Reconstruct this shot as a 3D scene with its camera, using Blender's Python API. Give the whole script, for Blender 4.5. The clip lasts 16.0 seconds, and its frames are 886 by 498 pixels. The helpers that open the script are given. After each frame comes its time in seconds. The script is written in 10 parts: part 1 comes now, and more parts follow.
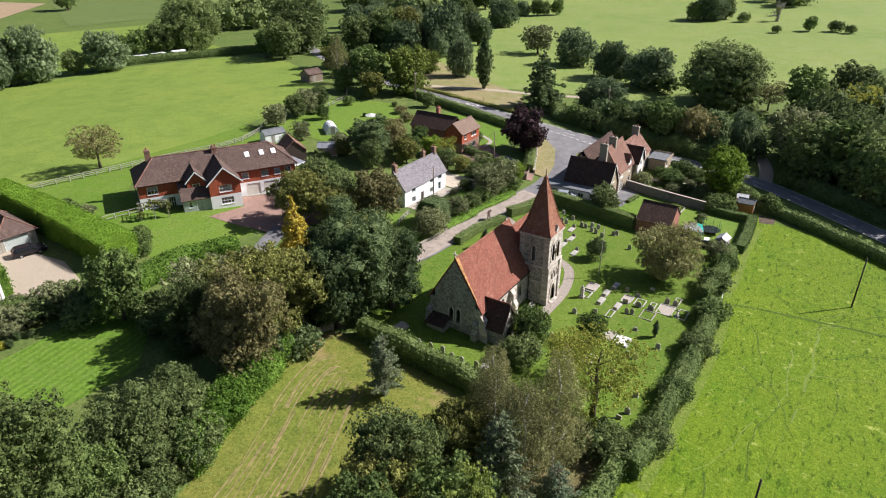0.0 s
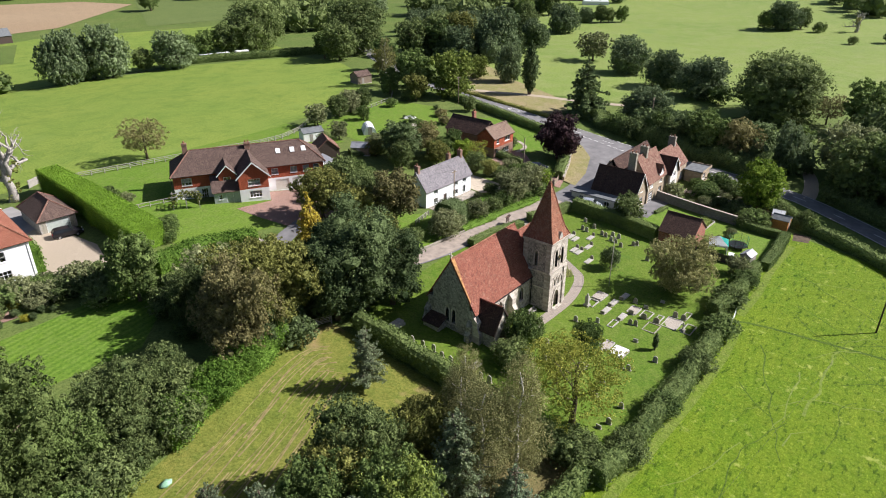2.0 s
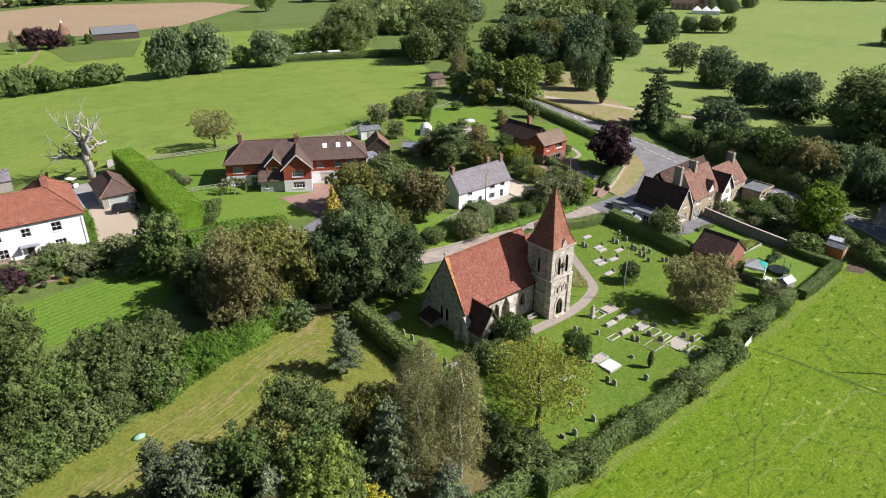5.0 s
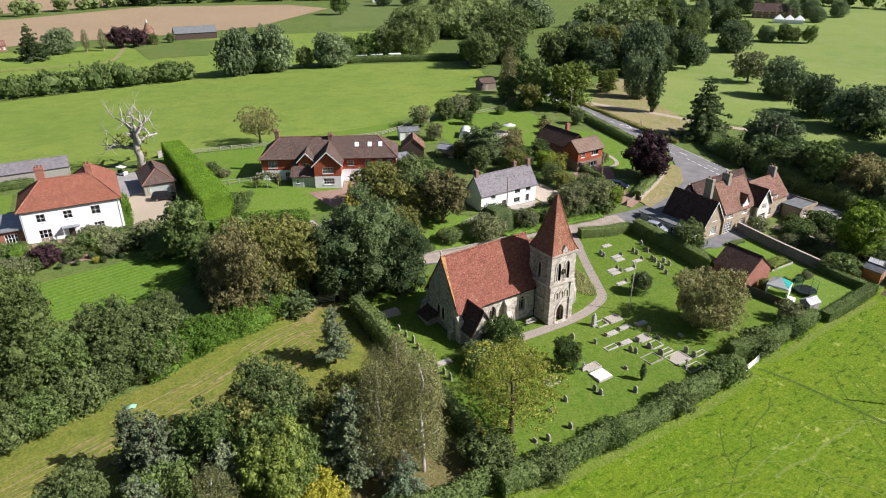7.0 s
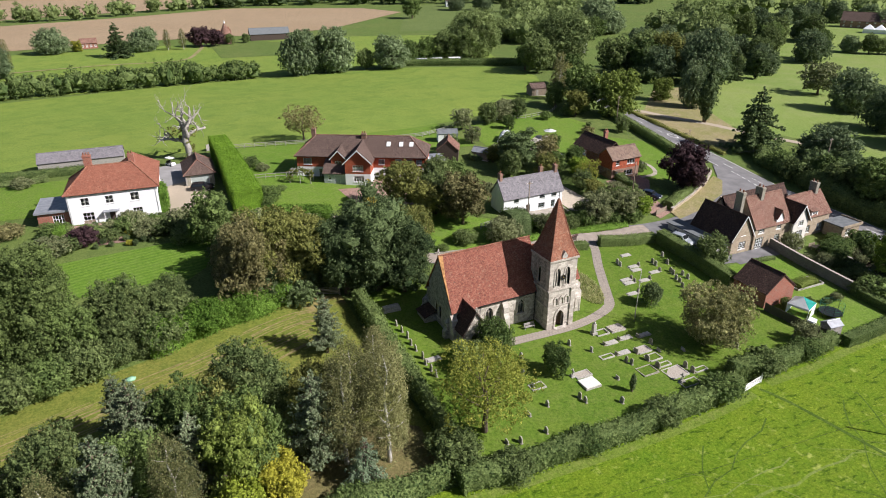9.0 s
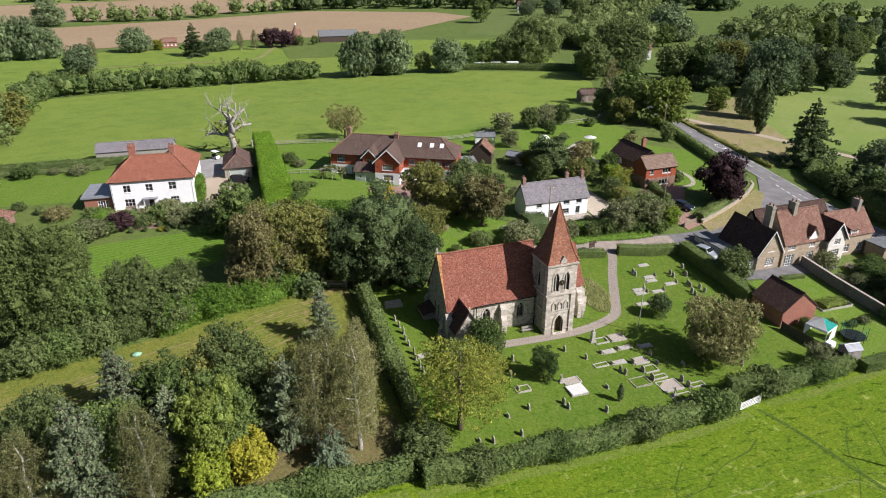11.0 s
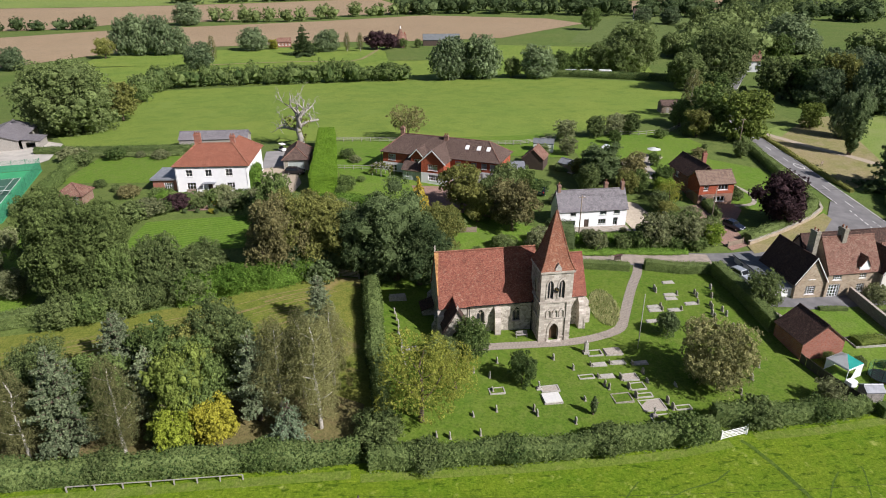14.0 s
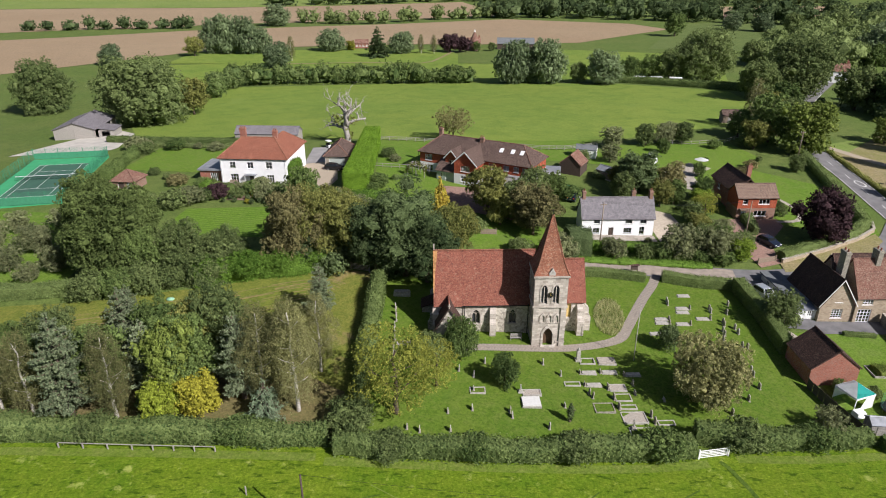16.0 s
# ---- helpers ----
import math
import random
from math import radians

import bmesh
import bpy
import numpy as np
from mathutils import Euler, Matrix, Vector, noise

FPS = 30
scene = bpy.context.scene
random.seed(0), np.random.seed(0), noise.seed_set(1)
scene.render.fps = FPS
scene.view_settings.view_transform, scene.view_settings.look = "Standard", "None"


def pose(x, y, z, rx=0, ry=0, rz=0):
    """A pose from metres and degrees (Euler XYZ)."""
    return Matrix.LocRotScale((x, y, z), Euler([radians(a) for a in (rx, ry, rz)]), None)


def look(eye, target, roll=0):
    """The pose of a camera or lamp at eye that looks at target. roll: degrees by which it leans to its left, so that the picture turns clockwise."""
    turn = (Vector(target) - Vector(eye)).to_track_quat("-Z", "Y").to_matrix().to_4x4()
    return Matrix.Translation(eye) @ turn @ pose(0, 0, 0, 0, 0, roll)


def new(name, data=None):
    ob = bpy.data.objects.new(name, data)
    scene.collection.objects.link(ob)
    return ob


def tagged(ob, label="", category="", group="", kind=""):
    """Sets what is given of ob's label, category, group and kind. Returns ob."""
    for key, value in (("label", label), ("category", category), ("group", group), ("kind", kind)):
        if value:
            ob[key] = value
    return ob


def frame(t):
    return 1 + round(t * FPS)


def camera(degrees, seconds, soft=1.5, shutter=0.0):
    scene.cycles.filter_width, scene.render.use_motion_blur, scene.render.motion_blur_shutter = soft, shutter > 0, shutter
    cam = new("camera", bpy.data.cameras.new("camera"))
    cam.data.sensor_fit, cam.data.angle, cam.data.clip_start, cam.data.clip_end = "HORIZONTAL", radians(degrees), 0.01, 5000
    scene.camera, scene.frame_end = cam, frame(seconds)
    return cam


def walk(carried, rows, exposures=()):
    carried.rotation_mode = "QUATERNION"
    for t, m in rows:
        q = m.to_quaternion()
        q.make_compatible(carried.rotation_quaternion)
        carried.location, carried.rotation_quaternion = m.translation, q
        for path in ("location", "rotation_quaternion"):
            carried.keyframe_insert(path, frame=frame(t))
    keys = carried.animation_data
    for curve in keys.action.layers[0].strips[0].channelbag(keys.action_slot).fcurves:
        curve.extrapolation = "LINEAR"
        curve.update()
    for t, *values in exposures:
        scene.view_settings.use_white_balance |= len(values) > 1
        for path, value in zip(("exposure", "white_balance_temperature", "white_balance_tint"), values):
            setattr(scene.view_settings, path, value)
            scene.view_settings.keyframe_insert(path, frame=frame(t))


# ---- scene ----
cam = camera(68.1, 16.0, 1.0)
# seconds, x, y, z, yaw, pitch: a level drone arc round the churchyard
ROWS = [
    (0.0, -76.13, -31.70, 49.90, -57.10, -26.76),
    (0.5, -75.25, -33.68, 49.94, -55.55, -26.66),
    (1.0, -74.23, -35.69, 49.97, -53.92, -26.56),
    (1.5, -73.24, -37.60, 49.99, -52.39, -26.48),
    (2.0, -72.10, -39.66, 50.01, -50.70, -26.36),
    (2.5, -70.96, -41.55, 50.02, -49.14, -26.25),
    (3.0, -69.64, -43.55, 50.07, -47.44, -26.19),
    (3.5, -68.35, -45.41, 50.06, -45.88, -26.10),
    (4.0, -66.86, -47.37, 50.07, -44.12, -26.04),
    (6.5, -58.74, -56.49, 50.00, -35.56, -25.63),
    (7.0, -56.83, -58.28, 50.01, -33.74, -25.52),
    (7.5, -55.03, -59.89, 50.02, -32.06, -25.45),
    (8.0, -53.04, -61.59, 50.01, -30.25, -25.33),
    (8.5, -51.15, -63.10, 49.99, -28.58, -25.25),
    (9.0, -49.05, -64.65, 49.99, -26.79, -25.14),
    (11.5, -38.36, -71.16, 49.94, -18.22, -24.69),
    (12.0, -35.92, -72.32, 49.97, -16.41, -24.61),
    (12.5, -33.60, -73.33, 49.97, -14.70, -24.56),
    (13.0, -31.04, -74.37, 49.97, -12.84, -24.47),
    (13.5, -28.62, -75.26, 49.97, -11.11, -24.40),
    (14.0, -25.91, -76.15, 49.95, -9.22, -24.33),
    (14.5, -23.27, -76.89, 49.96, -7.43, -24.23),
    (15.0, -20.31, -77.63, 49.94, -5.41, -24.18),
    (15.5, -17.47, -78.24, 49.94, -3.48, -24.11),
    (16.0, -14.33, -78.83, 49.94, -1.36, -24.04),
]
walk(cam, [(t, pose(x, y, z, 90 + pitch, 0, yaw)) for t, x, y, z, yaw, pitch in ROWS], [(0.0, 0.86, 6050, 15.5), (8.0, 0.72, 6050, 15.5), (16.0, 0.44, 6050, 15.5)])

# ---- world and sun ----
SUN_AZ, SUN_EL = 132.0, 38.5
world = bpy.data.worlds.new("world")
scene.world = world
world.use_nodes = True
wn = world.node_tree.nodes
sky = wn.new("ShaderNodeTexSky")
sky.sky_type, sky.sun_disc = "NISHITA", False
sky.sun_elevation, sky.sun_rotation = radians(SUN_EL), radians(SUN_AZ)
sky.air_density, sky.dust_density = 1.0, 1.5
wn["Background"].inputs["Strength"].default_value = 0.042
world.node_tree.links.new(sky.outputs["Color"], wn["Background"].inputs["Color"])
sun = new("sun", bpy.data.lights.new("sun", "SUN"))
sun.data.energy, sun.data.angle, sun.data.color = 5.0, radians(0.53), (1.0, 0.94, 0.85)
sun_dir = Vector((math.sin(radians(SUN_AZ)) * math.cos(radians(SUN_EL)), math.cos(radians(SUN_AZ)) * math.cos(radians(SUN_EL)), math.sin(radians(SUN_EL))))
sun.matrix_world = look(sun_dir * 300, (0, 0, 0))

# ---- materials ----
RNG = np.random.default_rng(7)


class Mat:
    """A small wrapper that builds a node material step by step."""

    def __init__(self, name, rough=0.8, metal=0.0, spec=0.3):
        self.m = bpy.data.materials.new(name)
        self.m.use_nodes = True
        self.t = self.m.node_tree
        self.b = self.t.nodes["Principled BSDF"]
        self.b.inputs["Roughness"].default_value = rough
        self.b.inputs["Metallic"].default_value = metal
        self.b.inputs["Specular IOR Level"].default_value = spec
        self.co = self.node("ShaderNodeTexCoord").outputs["Object"]

    def node(self, kind, **kw):
        n = self.t.nodes.new(kind)
        for k, v in kw.items():
            n.inputs[k.replace("_", " ")].default_value = v
        return n

    def link(self, a, b):
        self.t.links.new(a, b)

    def world_co(self):
        self.co = self.node("ShaderNodeNewGeometry").outputs["Position"]
        return self

    def noise(self, scale, detail=4.0, rough=0.55, stretch=None):
        n = self.node("ShaderNodeTexNoise", Scale=scale, Detail=detail, Roughness=rough)
        src = self.co
        if stretch:
            mp = self.node("ShaderNodeMapping")
            mp.inputs["Scale"].default_value = stretch
            self.link(src, mp.inputs["Vector"])
            src = mp.outputs["Vector"]
        self.link(src, n.inputs["Vector"])
        return n.outputs["Fac"]

    def ramp(self, fac, stops):
        r = self.node("ShaderNodeValToRGB")
        e = r.color_ramp.elements
        while len(e) < len(stops):
            e.new(0.5)
        for el, (p, c) in zip(e, stops):
            el.position, el.color = p, (*c, 1) if len(c) == 3 else c
        self.link(fac, r.inputs["Fac"])
        return r.outputs["Color"]

    def mix(self, fac, a, b, blend="MIX"):
        n = self.t.nodes.new("ShaderNodeMix")
        n.data_type, n.blend_type = "RGBA", blend
        for sock, v in ((n.inputs[0], fac), (n.inputs[6], a), (n.inputs[7], b)):
            if isinstance(v, (int, float)):
                sock.default_value = v
            elif isinstance(v, tuple):
                sock.default_value = (*v, 1)
            else:
                self.link(v, sock)
        return n.outputs[2]

    def math(self, op, a, b=0.0):
        n = self.t.nodes.new("ShaderNodeMath")
        n.operation = op
        for sock, v in zip(n.inputs, (a, b)):
            if isinstance(v, (int, float)):
                sock.default_value = v
            else:
                self.link(v, sock)
        return n.outputs[0]

    def color(self, c):
        if isinstance(c, tuple):
            self.b.inputs["Base Color"].default_value = (*c, 1)
        else:
            self.link(c, self.b.inputs["Base Color"])
        return self

    def bump(self, height, strength=0.4, dist=0.05):
        n = self.node("ShaderNodeBump", Strength=strength, Distance=dist)
        self.link(height, n.inputs["Height"])
        self.link(n.outputs["Normal"], self.b.inputs["Normal"])
        return self


def plain(name, c, rough=0.6, metal=0.0, var=0.12, scale=3.0, spec=0.3):
    """Paint, metal or plastic with slight weathering."""
    m = Mat(name, rough, metal, spec)
    f = m.noise(scale, 5.0)
    lo, hi = tuple(v * (1 - var) for v in c), tuple(min(1, v * (1 + var)) for v in c)
    return m.color(m.ramp(f, [(0.3, lo), (0.7, hi)])).bump(f, 0.08, 0.02).m


def leaf_mat(name, a, b, glow=0.3, hue_noise=0.45):
    """Foliage: two greens mixed per leaf and per tree, light shining through."""
    m = Mat(name, 0.7, 0.0, 0.08)
    g = m.node("ShaderNodeNewGeometry")
    o = m.node("ShaderNodeObjectInfo")
    n = m.noise(hue_noise, 2.0)
    f = m.math("ADD", m.math("MULTIPLY", g.outputs["Random Per Island"], 0.38), m.math("MULTIPLY", n, 0.55))
    f = m.math("ADD", f, m.math("MULTIPLY", m.math("SUBTRACT", o.outputs["Random"], 0.5), 0.35))
    f = m.math("ADD", f, m.math("MULTIPLY", m.math("SUBTRACT", m.noise(2.1, 2.0, 0.6), 0.5), 0.5))
    top = tuple(min(0.6, v * 1.6) for v in b)
    col = m.ramp(f, [(0.12, a), (0.5, b), (0.85, top)])
    fine = m.noise(8.0, 3.0, 0.7)
    col = m.mix(1.0, col, m.ramp(fine, [(0.34, (0.8, 0.8, 0.8)), (0.62, (1.35, 1.35, 1.35))]), "MULTIPLY")
    m.color(col).bump(fine, 0.7, 0.12)
    tr = m.node("ShaderNodeBsdfTranslucent")
    m.link(col, tr.inputs["Color"])
    mx = m.node("ShaderNodeMixShader")
    mx.inputs[0].default_value = glow
    m.link(m.b.outputs[0], mx.inputs[1])
    m.link(tr.outputs[0], mx.inputs[2])
    m.link(mx.outputs[0], m.t.nodes["Material Output"].inputs["Surface"])
    return m.m


def grass_mat(name, a, b, c, big=0.05, mid=0.5, stripe=None, bump=0.5, patch=None, dash=False):
    """Grass: broad patches, tufts and, on a lawn, mown stripes."""
    m = Mat(name, 0.9, 0.0, 0.12).world_co()
    col = m.mix(m.ramp(m.noise(big, 4.0), [(0.35, (0, 0, 0)), (0.65, (1, 1, 1))]), a, b)
    tuft = m.noise(mid, 6.0, 0.68)
    col = m.mix(m.ramp(tuft, [(0.45, (0, 0, 0)), (0.75, (1, 1, 1))]), col, c)
    fine = m.noise(3.0, 6.0, 0.75)
    col = m.mix(m.ramp(fine, [(0.36, (0.85, 0.85, 0.85)), (0.6, (0, 0, 0))]), col, m.mix(1.0, col, (0.45, 0.52, 0.4), "MULTIPLY"))
    if dash:
        for turn, sc in ((0.9, 1.9), (-0.5, 5.2)):
            mp = m.node("ShaderNodeMapping")
            mp.inputs["Rotation"].default_value = (0, 0, turn)
            mp.inputs["Scale"].default_value = (0.32, 1.0, 1.0)
            m.link(m.co, mp.inputs["Vector"])
            d = m.node("ShaderNodeTexNoise", Scale=sc, Detail=3.0, Roughness=0.6)
            m.link(mp.outputs["Vector"], d.inputs["Vector"])
            col = m.mix(m.ramp(d.outputs["Fac"], [(0.55, (0, 0, 0)), (0.68, (1, 1, 1))]), col, m.mix(1.0, col, (0.42, 0.52, 0.4) if sc < 5 else (1.5, 1.35, 1.9), "MULTIPLY"))
    if patch:
        col = m.mix(m.ramp(m.noise(patch[1], 5.0, 0.65), [(0.6, (0, 0, 0)), (0.72, (1, 1, 1))]), col, patch[0])
    if stripe:
        w = m.node("ShaderNodeTexWave", Scale=stripe[1], Distortion=0.6, Detail=1.0)
        mp = m.node("ShaderNodeMapping")
        mp.inputs["Rotation"].default_value = (0, 0, radians(stripe[0]))
        m.link(m.co, mp.inputs["Vector"])
        m.link(mp.outputs["Vector"], w.inputs["Vector"])
        col = m.mix(m.math("MULTIPLY", w.outputs["Fac"], stripe[2]), col, m.mix(1.0, col, stripe[3], "MULTIPLY"))
    m.color(col)
    return m.bump(m.math("ADD", tuft, m.math("MULTIPLY", fine, 0.6)), bump, 0.25).m


def masonry(name, cols, mortar, bw, bh, size=0.02, rough=0.9, bump=0.5, stain=0.35, flat=False, lichen=0.0):
    """Brick, tile or stone courses with odd pieces and weather stains; u runs along, v up or along the slope."""
    m = Mat(name, rough, 0.0, 0.2)
    uv = m.node("ShaderNodeUVMap").outputs["UV"]
    br = m.node("ShaderNodeTexBrick", Scale=1.0, Mortar_Size=size, Mortar_Smooth=0.2, Bias=0.0, Brick_Width=bw, Row_Height=bh)
    br.inputs["Color1"].default_value = (0, 0, 0, 1)
    br.inputs["Color2"].default_value = (1, 1, 1, 1)
    br.inputs["Mortar"].default_value = (0.5, 0.5, 0.5, 1)
    m.link(uv, br.inputs["Vector"])
    n = m.noise(1.1, 6.0, 0.65)
    f = m.math("ADD", m.math("MULTIPLY", br.outputs["Color"], 0.55), m.math("MULTIPLY", n, 0.5))
    col = m.ramp(f, [(0.1 + 0.8 * i / max(1, len(cols) - 1), c) for i, c in enumerate(cols)])
    col = m.mix(br.outputs["Fac"], col, mortar)
    st = m.ramp(m.noise(0.35, 5.0, 0.7), [(0.45, (0, 0, 0)), (0.8, (1, 1, 1))])
    col = m.mix(m.math("MULTIPLY", st, stain), col, m.mix(1.0, col, (0.45, 0.42, 0.4), "MULTIPLY"))
    if lichen:
        spots = m.ramp(m.noise(2.6, 5.0, 0.7), [(0.56, (0, 0, 0)), (0.7, (1, 1, 1))])
        col = m.mix(m.math("MULTIPLY", spots, lichen), col, (0.42, 0.34, 0.24))
        odd = m.ramp(m.noise(0.9, 6.0, 0.75), [(0.5, (0, 0, 0)), (0.72, (1, 1, 1))])
        col = m.mix(m.math("MULTIPLY", odd, 0.5), col, m.mix(1.0, col, (0.5, 0.5, 0.55), "MULTIPLY"))
    m.color(col)
    h = m.math("SUBTRACT", m.math("MULTIPLY", n, 0.4), m.math("MULTIPLY", br.outputs["Fac"], 0.6))
    return m.bump(h, bump, 0.03).m


def rubble(name, cols, size=3.0, rough=0.95, bump=0.6):
    """Random walling of stone or flints."""
    m = Mat(name, rough, 0.0, 0.2)
    v = m.node("ShaderNodeTexVoronoi", Scale=size)
    m.link(m.co, v.inputs["Vector"])
    sep = m.node("ShaderNodeSeparateColor")
    m.link(v.outputs["Color"], sep.inputs["Color"])
    n = m.noise(0.7, 6.0, 0.65)
    f = m.math("ADD", m.math("MULTIPLY", sep.outputs[0], 0.5), m.math("MULTIPLY", n, 0.55))
    m.color(m.ramp(f, [(0.15 + 0.7 * i / max(1, len(cols) - 1), c) for i, c in enumerate(cols)]))
    return m.bump(m.math("SUBTRACT", m.math("MULTIPLY", n, 0.5), v.outputs["Distance"]), bump, 0.04).m


M = {}
M["pasture"] = grass_mat("pasture_grass", (0.114, 0.193, 0.009), (0.148, 0.215, 0.011), (0.172, 0.228, 0.017), 0.10, 0.8, bump=0.8, patch=((0.29, 0.335, 0.07), 0.55), dash=True, stripe=(84, 0.16, 0.35, (0.80, 0.88, 0.8)))
M["meadow"] = grass_mat("meadow_grass", (0.187, 0.261, 0.048), (0.223, 0.280, 0.054), (0.136, 0.208, 0.037), 0.03, 0.16, bump=0.5, patch=((0.170, 0.234, 0.048), 0.05))
M["churchyard"] = grass_mat("churchyard_grass", (0.097, 0.170, 0.017), (0.128, 0.189, 0.023), (0.158, 0.199, 0.040), 0.12, 0.9, bump=0.45, patch=((0.080, 0.142, 0.018), 0.22))
M["lawn"] = grass_mat("lawn_grass", (0.123, 0.222, 0.026), (0.148, 0.238, 0.030), (0.165, 0.238, 0.046), 0.08, 0.8, stripe=(78, 0.33, 0.8, (0.66, 0.76, 0.6)), bump=0.2)
M["garden"] = grass_mat("garden_grass", (0.121, 0.212, 0.024), (0.152, 0.231, 0.031), (0.174, 0.228, 0.051), 0.06, 0.6, bump=0.35, patch=((0.111, 0.175, 0.030), 0.15))
M["mown"] = grass_mat("mown_grass", (0.169, 0.195, 0.033), (0.206, 0.200, 0.045), (0.116, 0.155, 0.025), 0.07, 0.7, bump=0.6, patch=((0.288, 0.199, 0.103), 0.09))
M["dry"] = grass_mat("dry_grass", (0.310, 0.250, 0.132), (0.235, 0.230, 0.081), (0.353, 0.280, 0.184), 0.09, 0.4)
M["litter"] = grass_mat("leaf_litter", (0.150, 0.140, 0.050), (0.205, 0.160, 0.078), (0.165, 0.125, 0.060), 0.12, 0.7, bump=0.6, patch=((0.11, 0.15, 0.035), 0.25))
M["park"] = grass_mat("parkland_grass", (0.185, 0.255, 0.060), (0.235, 0.290, 0.075), (0.255, 0.285, 0.105), 0.015, 0.12, bump=0.4, patch=((0.15, 0.215, 0.055), 0.03))
M["rough"] = grass_mat("rough_grass", (0.123, 0.175, 0.041), (0.155, 0.190, 0.053), (0.086, 0.130, 0.032), 0.05, 0.4)
M["stubble"] = grass_mat("ploughed_earth", (0.36, 0.255, 0.165), (0.40, 0.29, 0.19), (0.33, 0.24, 0.16), 0.01, 0.08, stripe=(20, 0.05, 0.25, (0.9, 0.9, 0.9)), bump=0.3)
M["crop"] = grass_mat("pale_crop", (0.13, 0.17, 0.05), (0.15, 0.19, 0.06), (0.11, 0.15, 0.045), 0.01, 0.1)

# ---- shapes ----
HILLS = ((5.42, -75, 60, 70), (4.93, 70, 110, 70), (-3.51, 40, -40, 70), (0.48, -60, -20, 60), (0.38, 0, 60, 50))


def H(x, y):
    """Height of the land."""
    return -1.2 + sum(a * math.exp(-((x - cx) ** 2 + (y - cy) ** 2) / (2 * s * s)) for a, cx, cy, s in HILLS)


def mesh(name, verts, faces, mat, parent=None, label="", uv=True, smooth=False):
    """One mesh object; its faces get uv in metres, u level and v up or up the slope."""
    me = bpy.data.meshes.new(name)
    me.from_pydata([tuple(v) for v in verts], [], faces)
    me.update()
    if mat:
        me.materials.append(mat)
    if uv:
        layer = me.uv_layers.new(name="UVMap").data
        for p in me.polygons:
            n = p.normal
            if abs(n.z) > 0.999:
                u, v = Vector((1, 0, 0)), Vector((0, 1, 0))
            else:
                u = Vector((-n.y, n.x, 0)).normalized()
                v = n.cross(u)
            for i in p.loop_indices:
                c = me.vertices[me.loops[i].vertex_index].co
                layer[i].uv = (c.dot(u), c.dot(v))
    if smooth:
        me.polygons.foreach_set("use_smooth", [True] * len(me.polygons))
    ob = new(name, me)
    if parent:
        ob.parent = parent
    if label:
        tagged(ob, label)
    return ob


def part(name, bm, material, parent, label=""):
    """Links a bmesh as one mesh object under a thing or part."""
    bm.normal_update()
    vs = [v.co.copy() for v in bm.verts]
    bm.verts.index_update()
    fs = [[v.index for v in f.verts] for f in bm.faces]
    bm.free()
    return mesh(name, vs, fs, material, parent, label)


def thing(name, label, category, x=0, y=0, z=None, rz=0, group="", kind=""):
    ob = new(name)
    ob.empty_display_size = 0.3
    ob.matrix_basis = pose(x, y, H(x, y) if z is None else z, 0, 0, rz)
    return tagged(ob, label, category, group, kind)


def box(bm, x0, x1, y0, y1, z0, z1):
    v = [bm.verts.new(p) for p in ((x0, y0, z0), (x1, y0, z0), (x1, y1, z0), (x0, y1, z0), (x0, y0, z1), (x1, y0, z1), (x1, y1, z1), (x0, y1, z1))]
    for f in ((3, 2, 1, 0), (4, 5, 6, 7), (0, 1, 5, 4), (1, 2, 6, 5), (2, 3, 7, 6), (3, 0, 4, 7)):
        bm.faces.new([v[i] for i in f])
    return bm


def boxes(*specs):
    bm = bmesh.new()
    for s in specs:
        box(bm, *s)
    return bm


def poly_solid(bm, pts, d):
    """A flat polygon made thick by the vector d."""
    a = [bm.verts.new(p) for p in pts]
    b = [bm.verts.new(Vector(p) + Vector(d)) for p in pts]
    n = len(pts)
    bm.faces.new(a[::-1])
    bm.faces.new(b)
    for i in range(n):
        bm.faces.new((a[i], a[(i + 1) % n], b[(i + 1) % n], b[i]))
    return bm


def fix(bm):
    bmesh.ops.recalc_face_normals(bm, faces=bm.faces)
    return bm


def tube(V, F, pts, radii, sides=7):
    """Adds a tapered tube along pts to the lists V and F."""
    base = len(V)
    for k, (p, r) in enumerate(zip(pts, radii)):
        a, b = Vector(pts[max(0, k - 1)]), Vector(pts[min(len(pts) - 1, k + 1)])
        d = (b - a).normalized()
        s = d.orthogonal().normalized()
        t = d.cross(s)
        for i in range(sides):
            w = 2 * math.pi * i / sides
            V.append(Vector(p) + r * (math.cos(w) * s + math.sin(w) * t))
    for k in range(len(pts) - 1):
        for i in range(sides):
            j = (i + 1) % sides
            F.append((base + k * sides + i, base + k * sides + j, base + (k + 1) * sides + j, base + (k + 1) * sides + i))
    F.append(tuple(range(base + sides - 1, base - 1, -1)))
    F.append(tuple(range(base + (len(pts) - 1) * sides, base + len(pts) * sides)))


